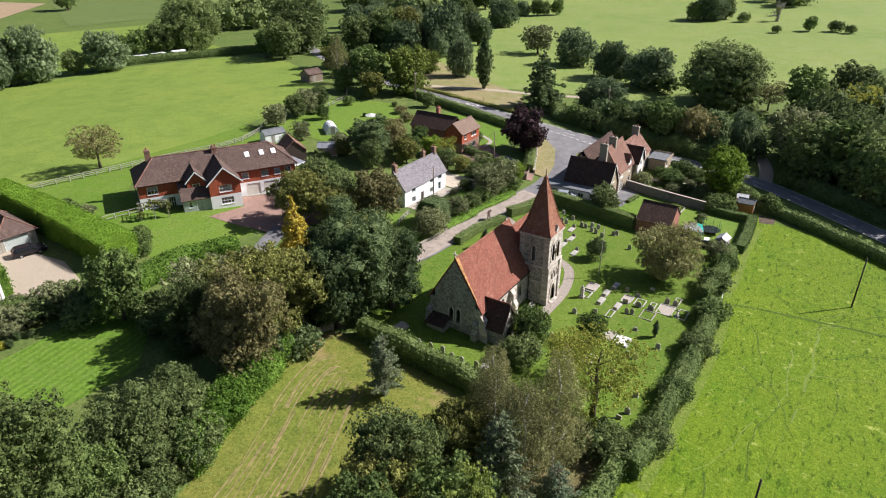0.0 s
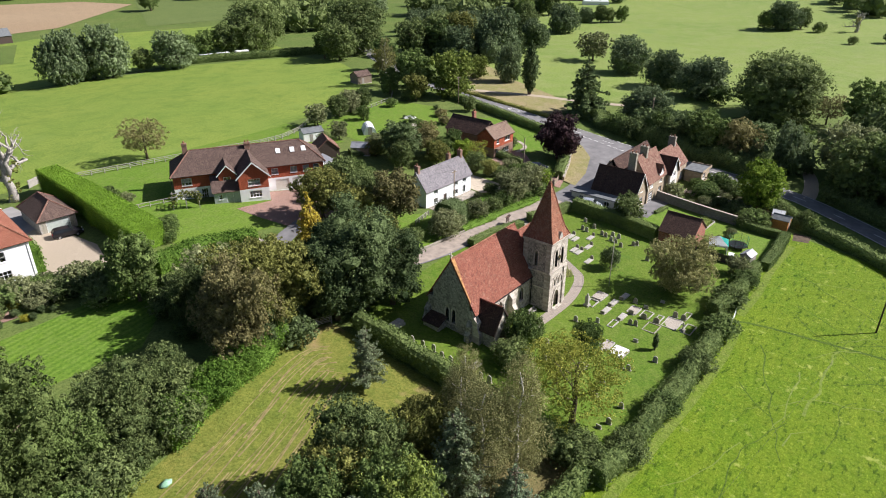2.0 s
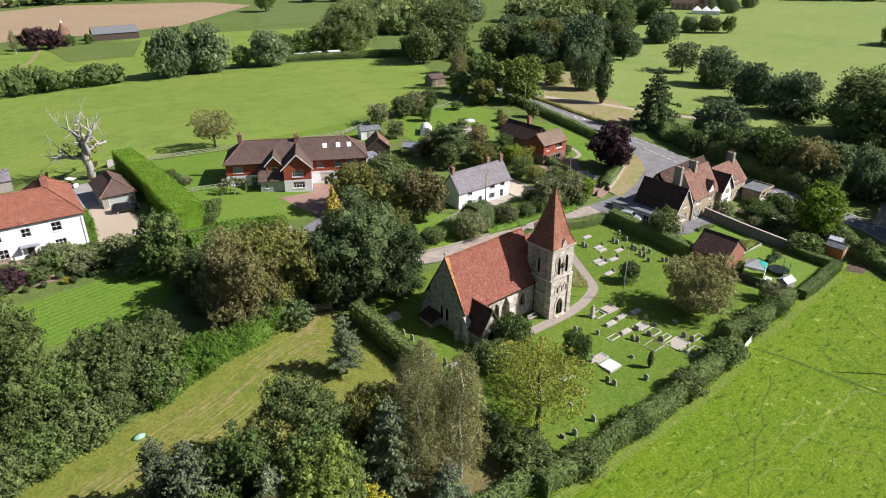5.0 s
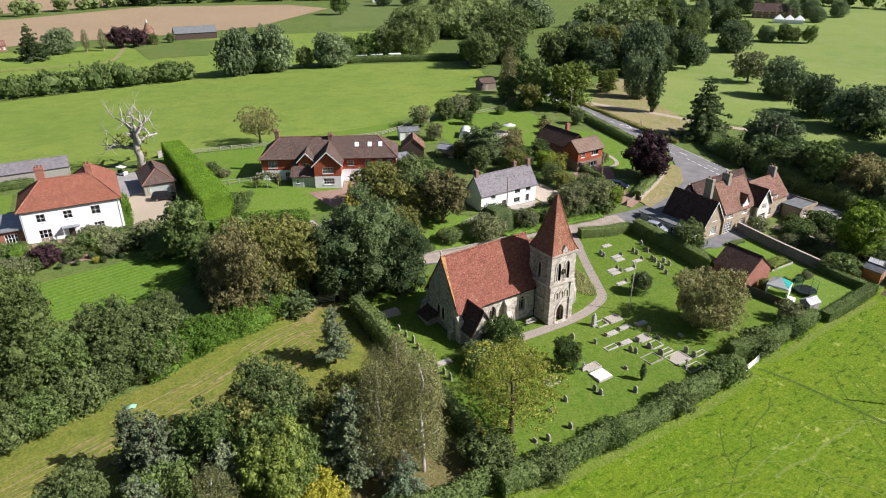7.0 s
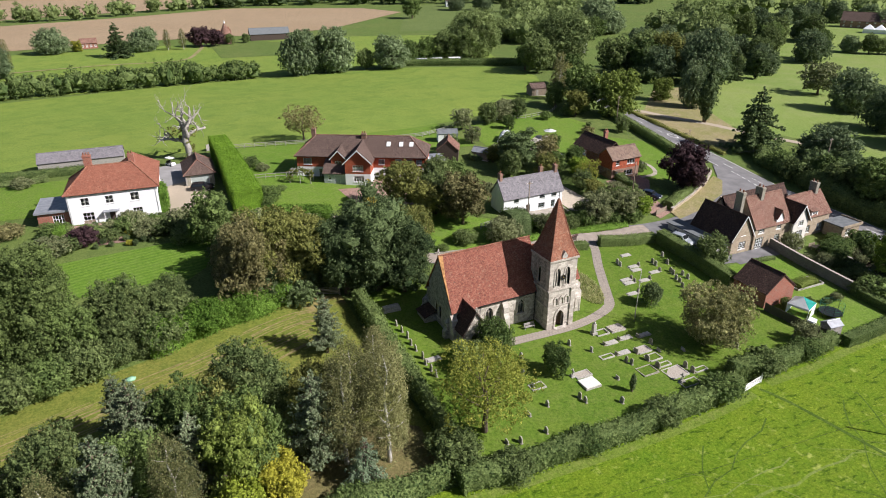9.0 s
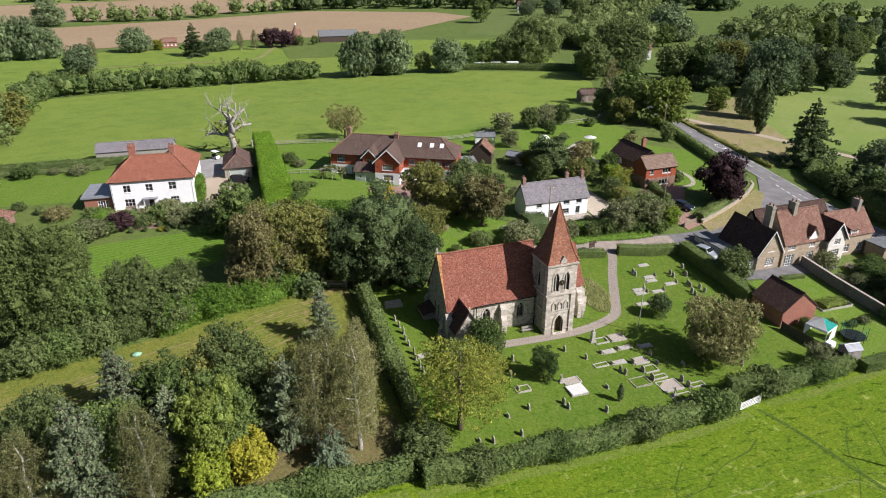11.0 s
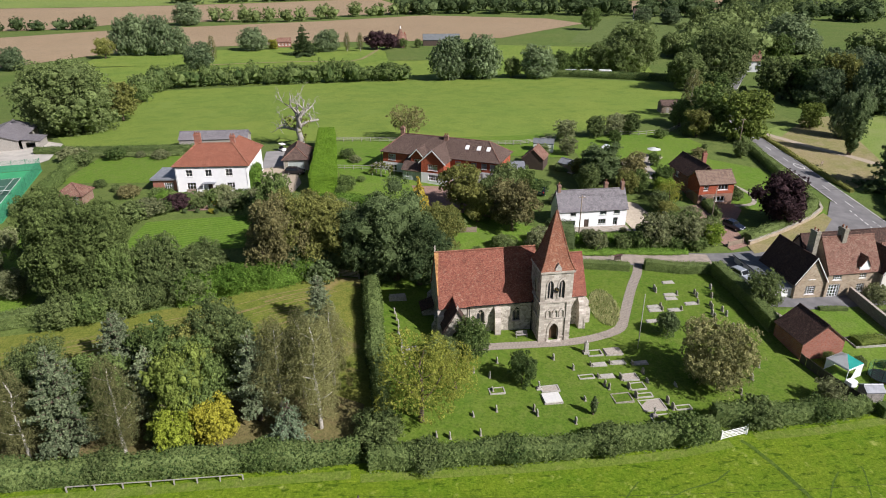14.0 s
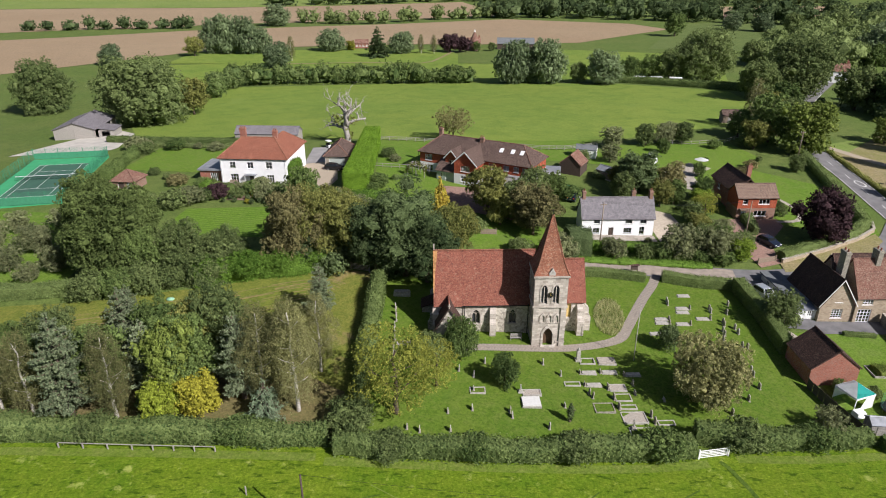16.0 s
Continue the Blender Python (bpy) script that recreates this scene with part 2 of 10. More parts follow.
def drape(name, poly, mat, off=0.04, step=4.0, label="", category="", kind="structure", parent=None):
    """A polygon laid over the land."""
    bm = bmesh.new()
    bm.faces.new([bm.verts.new((x, y, 0)) for x, y in poly])
    xs, ys = [p[0] for p in poly], [p[1] for p in poly]
    for k in range(math.floor(min(xs) / step) + 1, math.ceil(max(xs) / step)):
        bmesh.ops.bisect_plane(bm, geom=bm.verts[:] + bm.edges[:] + bm.faces[:], plane_co=(k * step, 0, 0), plane_no=(1, 0, 0))
    for k in range(math.floor(min(ys) / step) + 1, math.ceil(max(ys) / step)):
        bmesh.ops.bisect_plane(bm, geom=bm.verts[:] + bm.edges[:] + bm.faces[:], plane_co=(0, k * step, 0), plane_no=(0, 1, 0))
    for v in bm.verts:
        v.co.z = H(v.co.x, v.co.y) + off
    bmesh.ops.recalc_face_normals(bm, faces=bm.faces)
    if sum(f.normal.z for f in bm.faces) < 0:
        bmesh.ops.reverse_faces(bm, faces=bm.faces)
    ob = part(name, bm, mat, parent)
    return tagged(ob, label, category, "", kind) if not parent else ob


def smooth_line(pts, step=1.5):
    """Catmull-Rom through pts, evenly resampled."""
    P = [Vector((*p[:2], 0)) for p in pts]
    out = []
    for i in range(len(P) - 1):
        a, b, c, d = P[max(0, i - 1)], P[i], P[i + 1], P[min(len(P) - 1, i + 2)]
        n = max(1, int((c - b).length / step))
        for k in range(n):
            t = k / n
            out.append(0.5 * (2 * b + (c - a) * t + (2 * a - 5 * b + 4 * c - d) * t * t + (3 * b - a - 3 * c + d) * t ** 3))
    out.append(P[-1])
    return out


def ribbon(name, pts, width, mat, off=0.06, label="", category="", curve=True, kind="structure", step=1.5, shift=0.0, parent=None):
    """A strip of road or path over the land; width may be a pair, start and end."""
    L = smooth_line(pts, step) if curve else [Vector((*p[:2], 0)) for p in pts]
    w0, w1 = width if isinstance(width, tuple) else (width, width)
    V, F = [], []
    for k, p in enumerate(L):
        d = (L[min(k + 1, len(L) - 1)] - L[max(0, k - 1)]).normalized()
        s = Vector((-d.y, d.x, 0))
        w = w0 + (w1 - w0) * k / (len(L) - 1)
        for f in (0.5, 0.17, -0.17, -0.5):
            q = p + s * (w * f + shift)
            V.append((q.x, q.y, H(q.x, q.y) + off))
    for k in range(len(L) - 1):
        for i in range(3):
            F.append((4 * k + i, 4 * k + i + 1, 4 * k + i + 5, 4 * k + i + 4))
    ob = mesh(name, V, F, mat, parent)
    if not parent:
        tagged(ob, label, category, "", kind)
    return ob


def cards(P, N, size, rng, flat=0.6):
    """Leaf sprays: one small pointed blade at each point, facing roughly along N."""
    n = len(P)
    N = N + rng.normal(0, flat, (n, 3))
    N /= np.linalg.norm(N, axis=1)[:, None] + 1e-9
    T = np.cross(N, rng.normal(0, 1, (n, 3)))
    T /= np.linalg.norm(T, axis=1)[:, None] + 1e-9
    B = np.cross(N, T)
    s = (size * rng.uniform(0.6, 1.35, n))[:, None]
    asp = rng.uniform(0.7, 1.05, n)[:, None]
    V = np.stack([P + T * s * 1.15, P - T * s * 0.7 + B * s * asp, P - T * s * 0.7 - B * s * asp], 1).reshape(-1, 3)
    F = np.arange(3 * n).reshape(-1, 3)
    return V, F


BALL = None


def core(c, r, rng, rough=0.18):
    """A lumpy inner mass that keeps a crown from being seen through."""
    global BALL
    if BALL is None:
        bm = bmesh.new()
        bmesh.ops.create_icosphere(bm, subdivisions=1, radius=1.06)
        BALL = (np.array([v.co[:] for v in bm.verts]), [[v.index for v in f.verts] for f in bm.faces])
        bm.free()
    V = BALL[0] * (1 + rng.normal(0, rough, (len(BALL[0]), 1)))
    return V * np.array(r) + np.array(c), BALL[1]


def foliage(name, lumps, n, size, mat, parent, seed, cored=0.8, droop=0.0, flat=0.5, up=0.25, loose=0.15, puff=0.34, per=11):
    """A crown: sprays of leaves gathered in tufts on the skins of many lumps (centre, radii), with lumpy cores inside."""
    rng = np.random.default_rng(seed)
    C = np.array([l[0] for l in lumps], float)
    R = np.array([l[1] for l in lumps], float)
    area = (R[:, 0] * R[:, 1] + R[:, 0] * R[:, 2] + R[:, 1] * R[:, 2])
    k = max(6, n // per)
    pick = rng.choice(len(lumps), int(k * 1.8), p=area / area.sum())
    D = rng.normal(0, 1, (len(pick), 3))
    D[:, 2] += up
    D /= np.linalg.norm(D, axis=1)[:, None]
    T = C[pick] + D * R[pick] * rng.normal(1.0, loose, (len(pick), 1))
    inside = np.zeros(len(T), int)
    for c, r in zip(C, R):
        inside += (((T - c) / r) ** 2).sum(1) < 0.55
    keep = inside < 1
    T, D, S = T[keep][:k], D[keep][:k], (R[pick].mean(1) * puff)[keep][:k] * rng.uniform(0.55, 1.45, min(k, keep.sum()))
    i = rng.integers(0, len(T), n)
    E = rng.normal(0, 1, (n, 3)) + 0.8 * D[i]
    E[:, 2] += 0.35
    E /= np.linalg.norm(E, axis=1)[:, None]
    P = T[i] + E * S[i][:, None] * rng.uniform(0.45, 1.12, (n, 1))
    if droop:
        P[:, 2] -= droop * rng.random(len(P)) ** 2
    V, F = cards(P, E, size, rng, flat)
    vs, fs = [V], [F.tolist()]
    k = len(V)
    if cored:
        for c, r in zip(C, R):
            cv, cf = core(c, r * cored, rng)
            vs.append(cv)
            fs.append([[i + k for i in f] for f in cf])
            k += len(cv)
    me = bpy.data.meshes.new(name)
    me.from_pydata(np.concatenate(vs).tolist(), [], [f for s in fs for f in s])
    me.materials.append(mat)
    ob = new(name, me)
    ob.parent = parent
    return ob


# ---- the land ----
def ground_sheet():
    a = [-3000, -1800, -1100, -800, -600, -500, -400, -320, -260, -220]
    mid = list(range(-200, 261, 4))
    b = [300, 340, 400, 480, 560, 660, 800, 1000, 1300, 1800, 3000]
    xs = a + mid + b
    ys = [-3000, -1500, -700, -400, -250, -180] + list(range(-140, 261, 4)) + b
    V = [(x, y, H(x, y)) for y in ys for x in xs]
    n = len(xs)
    F = [(j * n + i, j * n + i + 1, (j + 1) * n + i + 1, (j + 1) * n + i) for j in range(len(ys) - 1) for i in range(n - 1)]
    return tagged(mesh("ground", V, F, M["rough"], smooth=True), "rolling green countryside of rough grass", "ground", kind="structure")


ground_sheet()
drape("grass_field", [(-420, -20.5), (-26, -20.5), (12, -21.2), (21, -19.5), (40, -19), (57.5, -19), (55.5, -30), (49.5, -41.5), (35, -64), (6, -112), (-60, -260), (-420, -260)], M["pasture"], 0.05, 8, "bright green grazed pasture with pale mottled tracks", "field")
drape("churchyard_lawn", [(-24, -21), (36, -19), (36, 17), (24, 19), (8, 21.5), (-22, 18)], M["churchyard"], 0.05, 4, "mown green churchyard lawn round the church", "lawn")
drape("orchard_glade", [(-80, -20), (-24, -20), (-24, 19), (-33, 20.5), (-50, 13), (-66, 8.5), (-80, 7)], M["mown"], 0.05, 4, "pale mown hay glade with dry brown swaths", "grass")
drape("plantation_floor", [(-66, -18.2), (-25, -18.2), (-25, -11), (-31, -7.5), (-40, -7), (-50, -9), (-62, -11)], M["litter"], 0.062, 4, "bare brown leaf litter and thin grass under the young trees", "ground")
drape("meadow_field", [(-108, 152), (-95, 203), (-37, 207.5), (4, 206.5), (65, 198.5), (104, 179), (100, 150), (84, 122), (74, 112), (40, 97), (20, 95), (-26, 97), (-46, 99), (-70, 101), (-96, 104), (-106, 124)], M["meadow"], 0.05, 8, "broad green grazed meadow behind the houses", "field")
drape("house_lawn", [(-64, 32), (-44, 31), (-37, 38), (-40, 46), (-48, 45), (-62, 44)], M["lawn"], 0.05, 4, "striped green lawn below the white house", "lawn")
drape("front_garden_lawn", [(-26, 50), (4, 46), (-2, 58), (-10, 61), (-16, 70), (-10, 84), (20, 76), (30, 74), (30, 96), (-27, 96)], M["garden"], 0.05, 4, "green lawn round the red house", "lawn")
drape("walled_garden_lawn", [(-86, 70), (-62, 66), (-60, 88), (-84, 90)], M["garden"], 0.05, 4, "green garden lawn beside the white house", "lawn")
drape("cottage_lawn", [(-5, 24.8), (8, 24.2), (13, 24.4), (13, 34), (-2, 44), (-9, 40)], M["garden"], 0.05, 4, "green lawn beside the cottage", "lawn")
drape("brick_house_lawn", [(56, 40), (73, 36), (76, 44), (74, 62), (60, 74), (57, 60)], M["garden"], 0.05, 4, "green lawn of the brick house", "lawn")
drape("back_garden_lawn", [(32, 62), (48, 60), (70, 80), (66, 96), (34, 90)], M["garden"], 0.05, 4, "green back garden lawn", "lawn")
drape("school_garden_lawn", [(37.5, -18), (53, -18), (53, 5), (38, 4)], M["garden"], 0.05, 4, "green lawn of the stone house garden", "lawn")
drape("orchard_lawn", [(-110, 14), (-72, 12), (-70, 40), (-110, 46)], M["garden"], 0.05, 4, "green orchard grass", "lawn")
drape("parkland", [(92, 92), (112, 60), (120, 44), (118, 22), (150, 0), (420, -120), (620, 60), (620, 420), (300, 300), (170, 130)], M["park"], 0.05, 10, "open green parkland with scattered trees", "field")
drape("dry_verge", [(86, 70), (89, 48), (106, 57), (119, 86), (138, 112), (120, 108), (96, 86), (91, 96), (88, 88)], M["dry"], 0.08, 4, "dry straw-coloured grass triangle beside the road", "grass")
drape("ploughed_field", [(-300, 200), (-233, 223), (-193, 271), (-153, 319), (-103, 344), (-33, 356), (33, 354), (85, 362), (129, 405), (171, 445), (155, 491), (57, 537), (-35, 496), (-120, 470), (-195, 443), (-254, 406), (-400, 330)], M["stubble"], 0.15, 40, "bare pale brown ploughed field", "field")
drape("far_ploughed_field", [(-440, 370), (-340, 425), (-275, 454), (-220, 462), (-190, 497), (-126, 508), (-83, 528), (-20, 545), (61, 575), (30, 780), (-112, 719), (-242, 685), (-377, 680), (-620, 640)], M["stubble"], 0.15, 80, "bare pale brown far field", "field")
drape("far_green_field", [(-640, 650), (-377, 684), (-242, 690), (-112, 724), (20, 786), (-60, 930), (-700, 930)], M["park"], 0.15, 80, "bright green far field", "field")
drape("far_brown_field", [(215, 560), (420, 560), (520, 700), (250, 690)], M["stubble"], 0.15, 80, "bare brown far field", "field")
drape("strip_field", [(-120, 210), (60, 206), (110, 190), (150, 300), (60, 330), (-60, 288), (-150, 270)], M["meadow"], 0.1, 20, "narrow green field beyond the hedge", "field")
drape("crop_field", [(120, 330), (260, 300), (330, 420), (300, 540), (190, 480)], M["crop"], 0.12, 40, "pale green far crop field", "field")
drape("paddock", [(-150, 276), (-47, 273), (-17, 266), (0, 272), (2, 322), (-19, 331), (-60, 332), (-150, 322)], M["meadow"], 0.2, 20, "bright green paddock below the farm", "field")
drape("dark_paddock", [(2, 272), (28, 268), (48, 318), (4, 323)], M["rough"], 0.2, 20, "dark green rough paddock", "field")
ribbon("paddock_track", [(-90, 272), (-47, 276), (-17, 273), (-6, 296), (1, 322)], 2.0, M["dry"], 0.3, "pale dry track across the paddock", "track", step=8)

# ---- trees ----
M["bark"] = plain("bark", (0.12, 0.09, 0.065), 0.95, var=0.4, scale=6)
M["birch_bark"] = plain("birch_bark", (0.55, 0.52, 0.47), 0.85, var=0.3, scale=5)
M["dead_wood"] = plain("bleached_wood", (0.34, 0.315, 0.28), 0.9, var=0.35, scale=3)
LEAF = {
    "green": leaf_mat("green_leaves", (0.048, 0.084, 0.024), (0.138, 0.190, 0.056)),
    "mid": leaf_mat("mid_green_leaves", (0.054, 0.084, 0.028), (0.145, 0.184, 0.064)),
    "dark": leaf_mat("dark_evergreen_leaves", (0.038, 0.062, 0.024), (0.108, 0.146, 0.058)),
    "olive": leaf_mat("olive_leaves", (0.086, 0.104, 0.028), (0.222, 0.228, 0.064)),
    "bronze": leaf_mat("brown_olive_leaves", (0.086, 0.086, 0.036), (0.216, 0.198, 0.084)),
    "bright": leaf_mat("bright_green_leaves", (0.086, 0.152, 0.016), (0.218, 0.300, 0.040)),
    "laurel": leaf_mat("laurel_leaves", (0.052, 0.110, 0.014), (0.130, 0.220, 0.034)),
    "yellow": leaf_mat("yellow_leaves", (0.110, 0.140, 0.020), (0.290, 0.275, 0.035)),
    "gold": leaf_mat("golden_needles", (0.270, 0.225, 0.030), (0.590, 0.470, 0.080)),
    "turning": leaf_mat("turning_leaves", (0.122, 0.160, 0.026), (0.292, 0.300, 0.056)),
    "blue": leaf_mat("grey_green_needles", (0.088, 0.118, 0.062), (0.220, 0.262, 0.146)),
    "grey": leaf_mat("grey_green_leaves", (0.080, 0.098, 0.045), (0.195, 0.212, 0.100)),
    "birch": leaf_mat("birch_leaves", (0.082, 0.092, 0.036), (0.190, 0.188, 0.078)),
    "fresh": leaf_mat("fresh_green_leaves", (0.066, 0.104, 0.020), (0.172, 0.215, 0.048)),
    "purple": leaf_mat("purple_leaves", (0.026, 0.016, 0.018), (0.058, 0.033, 0.036), 0.15),
    # far oaks: distance haze put into a lighter, bluer leaf colour
    "oak": leaf_mat("oak_leaves", (0.058, 0.092, 0.044), (0.160, 0.205, 0.100)),
    "needle": leaf_mat("yew_needles", (0.036, 0.060, 0.018), (0.104, 0.138, 0.042)),
    "hawthorn": leaf_mat("hawthorn_leaves", (0.054, 0.092, 0.028), (0.145, 0.190, 0.062)),
    "lime": leaf_mat("lime_green_leaves", (0.090, 0.130, 0.016), (0.225, 0.270, 0.034)),
    "spruce": leaf_mat("blue_green_needles", (0.105, 0.150, 0.088), (0.225, 0.290, 0.175)),
    "yew": leaf_mat("clipped_hedge_leaves", (0.060, 0.122, 0.010), (0.134, 0.232, 0.022), 0.05),
    "pale": leaf_mat("pale_seeding_leaves", (0.110, 0.122, 0.045), (0.290, 0.280, 0.120)),
}


def branching(V, F, height, r0, rng, spread, limbs=7, fork=0.35, sides=7, bend=0.05):
    """Trunk and limbs; returns the limb tips."""
    pts = [Vector((rng.normal(0, bend) * k, rng.normal(0, bend) * k, height * k / 6)) for k in range(7)]
    pts[0] = Vector((0, 0, -0.4))
    tube(V, F, pts, [r0 * (1.25 if k == 0 else 1 - 0.13 * k) for k in range(7)], sides)
    tips = [pts[-1]]
    for i in range(limbs):
        h = fork + (0.95 - fork) * i / limbs
        a = i * 2.4 + rng.uniform(-0.4, 0.4)
        base = Vector((0, 0, 0))
        j = min(5, int(h * 6))
        base = pts[j].lerp(pts[j + 1], h * 6 - j)
        ln = spread * (1.05 - 0.6 * h) * rng.uniform(0.75, 1.1)
        d = Vector((math.cos(a), math.sin(a), rng.uniform(0.35, 0.8)))
        mid = base + d * ln * 0.55
        tip = base + d * ln + Vector((0, 0, ln * 0.15))
        tube(V, F, [base, mid, tip], [r0 * 0.42 * (1.2 - h), r0 * 0.25 * (1.2 - h), r0 * 0.08], 5)
        tips.append(tip)
    return tips


def tree(name, label, kind, leaf, h, r, seed, n=2600, size=0.30, low=0.06, bark="bark", lumps=30, cored=0.52):
    """A tree standing at the origin. kind: broad, tall, cone, column, birch, pine or bush."""
    rng = np.random.default_rng(seed)
    root = new(name)
    tagged(root, label, "bush" if kind == "bush" else "tree")
    V, F = [], []
    r0 = 0.028 * h + 0.04
    L = []
    if kind in ("broad", "tall"):
        branching(V, F, h * 0.78, r0, rng, r * 0.95, 9, 0.28)
        zc, zr = h * (low + 1) / 2, h * (1 - low) / 2
        lumps = int(lumps * 1.7)
        for i in range(lumps):
            a, u = i * 2.39996 + rng.uniform(-0.3, 0.3), (i + 0.5) / lumps
            z = (1 - 2 * u) * 0.84
            rad = math.sqrt(max(0.0, 1 - z * z)) * rng.uniform(0.5, 0.95)
            s = r * rng.uniform(0.15, 0.31)
            q = 1 + 0.34 * noise.noise((math.cos(a) * rad * 1.5, math.sin(a) * rad * 1.5, z * 1.5 + seed * 7.1))
            L.append(((math.cos(a) * rad * r * q, math.sin(a) * rad * r * q, zc + z * zr * q * rng.uniform(0.82, 1.0)), (s, s, s * rng.uniform(0.65, 0.95))))
        L.append(((0, 0, zc), (r * 0.5, r * 0.5, zr * 0.56)))
    elif kind == "bush":
        branching(V, F, h * 0.6, r0 * 0.6, rng, r * 0.7, 5, 0.1)
        for i in range(lumps):
            a, u = i * 2.39996, (i + 0.5) / lumps
            z = 1 - 1.25 * u
            rad = math.sqrt(max(0.0, 1 - z * z)) * rng.uniform(0.45, 0.75)
            s = r * rng.uniform(0.3, 0.46)
            L.append(((math.cos(a) * rad * r, math.sin(a) * rad * r, h * 0.5 + z * h * 0.34), (s, s, s * 0.85)))
        L.append(((0, 0, h * 0.42), (r * 0.7, r * 0.7, h * 0.4)))
    elif kind in ("cone", "column"):
        branching(V, F, h * 0.9, r0, rng, r * 0.5, 6, 0.2)
        m = lumps
        for i in range(m):
            u = (i + 0.5) / m
            prof = (1 - u) ** 0.8 if kind == "cone" else math.sin(math.pi * min(1, 0.12 + 0.88 * (1 - u))) ** 0.55 * (0.35 + 0.65 * min(1, 2.2 * (1 - u)))
            a = i * 2.39996
            q = r * prof
            s = max(0.12 * r, q * 0.55)
            L.append(((math.cos(a) * q * 0.5, math.sin(a) * q * 0.5, h * (low + (0.98 - low) * u)), (s, s, s * 1.2 + h * 0.03)))
    elif kind in ("pine", "spruce"):
        branching(V, F, h * 0.96, r0 * 0.8, rng, r * 0.3, 3, 0.6, bend=0.03)
        tiers = max(6, int(lumps / 4))
        for i in range(tiers):
            u = (i + rng.uniform(0.2, 0.8)) / tiers
            z0 = h * (low + (0.97 - low) * u)
            for j in range(7 if u < 0.7 else 5):
                a = j * 6.283 / (7 if u < 0.7 else 5) + i * 1.1 + rng.uniform(-0.35, 0.35)
                q = r * ((1.0 - u) ** 0.75 if kind == "spruce" else (1.0 - 0.97 * u) ** 0.62 * (0.8 + 0.2 * min(1.0, 6 * u))) * rng.uniform(0.6, 1.12) + 0.06 * r
                rise = rng.uniform(-0.25, 0.02) if kind == "spruce" else rng.uniform(-0.05, 0.38)
                tip = Vector((math.cos(a) * q, math.sin(a) * q, z0 + rise * q))
                tube(V, F, [Vector((0, 0, z0)), tip], [0.05 + 0.012 * q, 0.02], 4)
                for m in ((0.3, 0.48, 0.66, 0.83, 1.0) if q > 0.9 else (0.6, 1.0)):
                    w = ((0.1 if kind == "spruce" else 0.125) * q + 0.035 * r) * (1.25 - 0.55 * m) * rng.uniform(0.8, 1.2)
                    L.append(((tip.x * m, tip.y * m, z0 + rise * q * m * m + 0.05), (w, w, w * 0.42)))
        L.append(((0, 0, h * 0.98), (0.05 * r, 0.05 * r, 0.035 * h)))
    elif kind == "birch":
        branching(V, F, h * 0.95, r0 * 0.6, rng, r * 0.9, 14, 0.25, bend=0.04)
        for i in range(lumps):
            u = (i + 0.5) / lumps
            a = i * 2.39996
            q = r * math.sin(math.pi * (0.15 + 0.8 * u)) * rng.uniform(0.35, 0.95)
            s = r * rng.uniform(0.16, 0.3)
            L.append(((math.cos(a) * q, math.sin(a) * q, h * (low + (0.97 - low) * u)), (s, s, s * 2.1)))
    mesh("trunk", V, F, M[bark], root, smooth=True, uv=False)
    foliage("crown", L, n, size, LEAF[leaf], root, seed, cored=cored, flat=0.5, droop={"birch": 0.7, "pine": 0.12, "spruce": 0.18}.get(kind, 0.0), loose=0.26 if kind in ("pine", "birch", "spruce") else 0.16, puff=0.5 if kind in ("pine", "spruce") else 0.36, per=8 if kind in ("pine", "spruce") else 11)
    return root


ARCH = {}


def archetype(key, *a, **k):
    """A kind of tree: a fine model for the village and a coarser one for the country round it."""
    ARCH[key + "_near"] = (a, dict(k, n=int(k["n"] * 5.0), size=k["size"] * 0.42), [])
    ARCH[key] = (a, dict(k, n=int(k["n"] * 2.8), size=k["size"] * 0.56), [])
    ARCH[key + "_far"] = (a, dict(k, n=int(k["n"] * 1.9), size=k["size"] * 0.68), [])


def plant(key, x, y, h=None, w=None, rz=None, label="", group="", name=""):
    """Stands a tree of the kind key at x, y with height h and width factor w; the first of a kind is the model."""
    a, k, made = ARCH[key + "_near" if -112 < x < 12 and -26 < y < 34 else key if -112 < x < 74 and -26 < y < 62 else key + "_far"]
    rng = np.random.default_rng(abs(int(x * 137 + y * 71)) + 5)
    h0 = a[4]
    s = (h or h0) / h0
    sw = s * (w or 1.0)
    m = pose(x, y, H(x, y) - 0.05, 0, 0, rng.uniform(0, 360) if rz is None else rz) @ Matrix.Diagonal((sw, sw * rng.uniform(0.92, 1.08), s, 1))
    if not made:
        ob = tree(*a, **k)
        ob.matrix_basis = m
        made.append(ob)
    else:
        ob = made[0].copy()
        scene.collection.objects.link(ob)
        for c in made[0].children:
            d = c.copy()
            scene.collection.objects.link(d)
            d.parent = ob
        ob.matrix_basis = m
    if label:
        ob["label"] = label
    if group:
        ob["group"] = group
    return ob


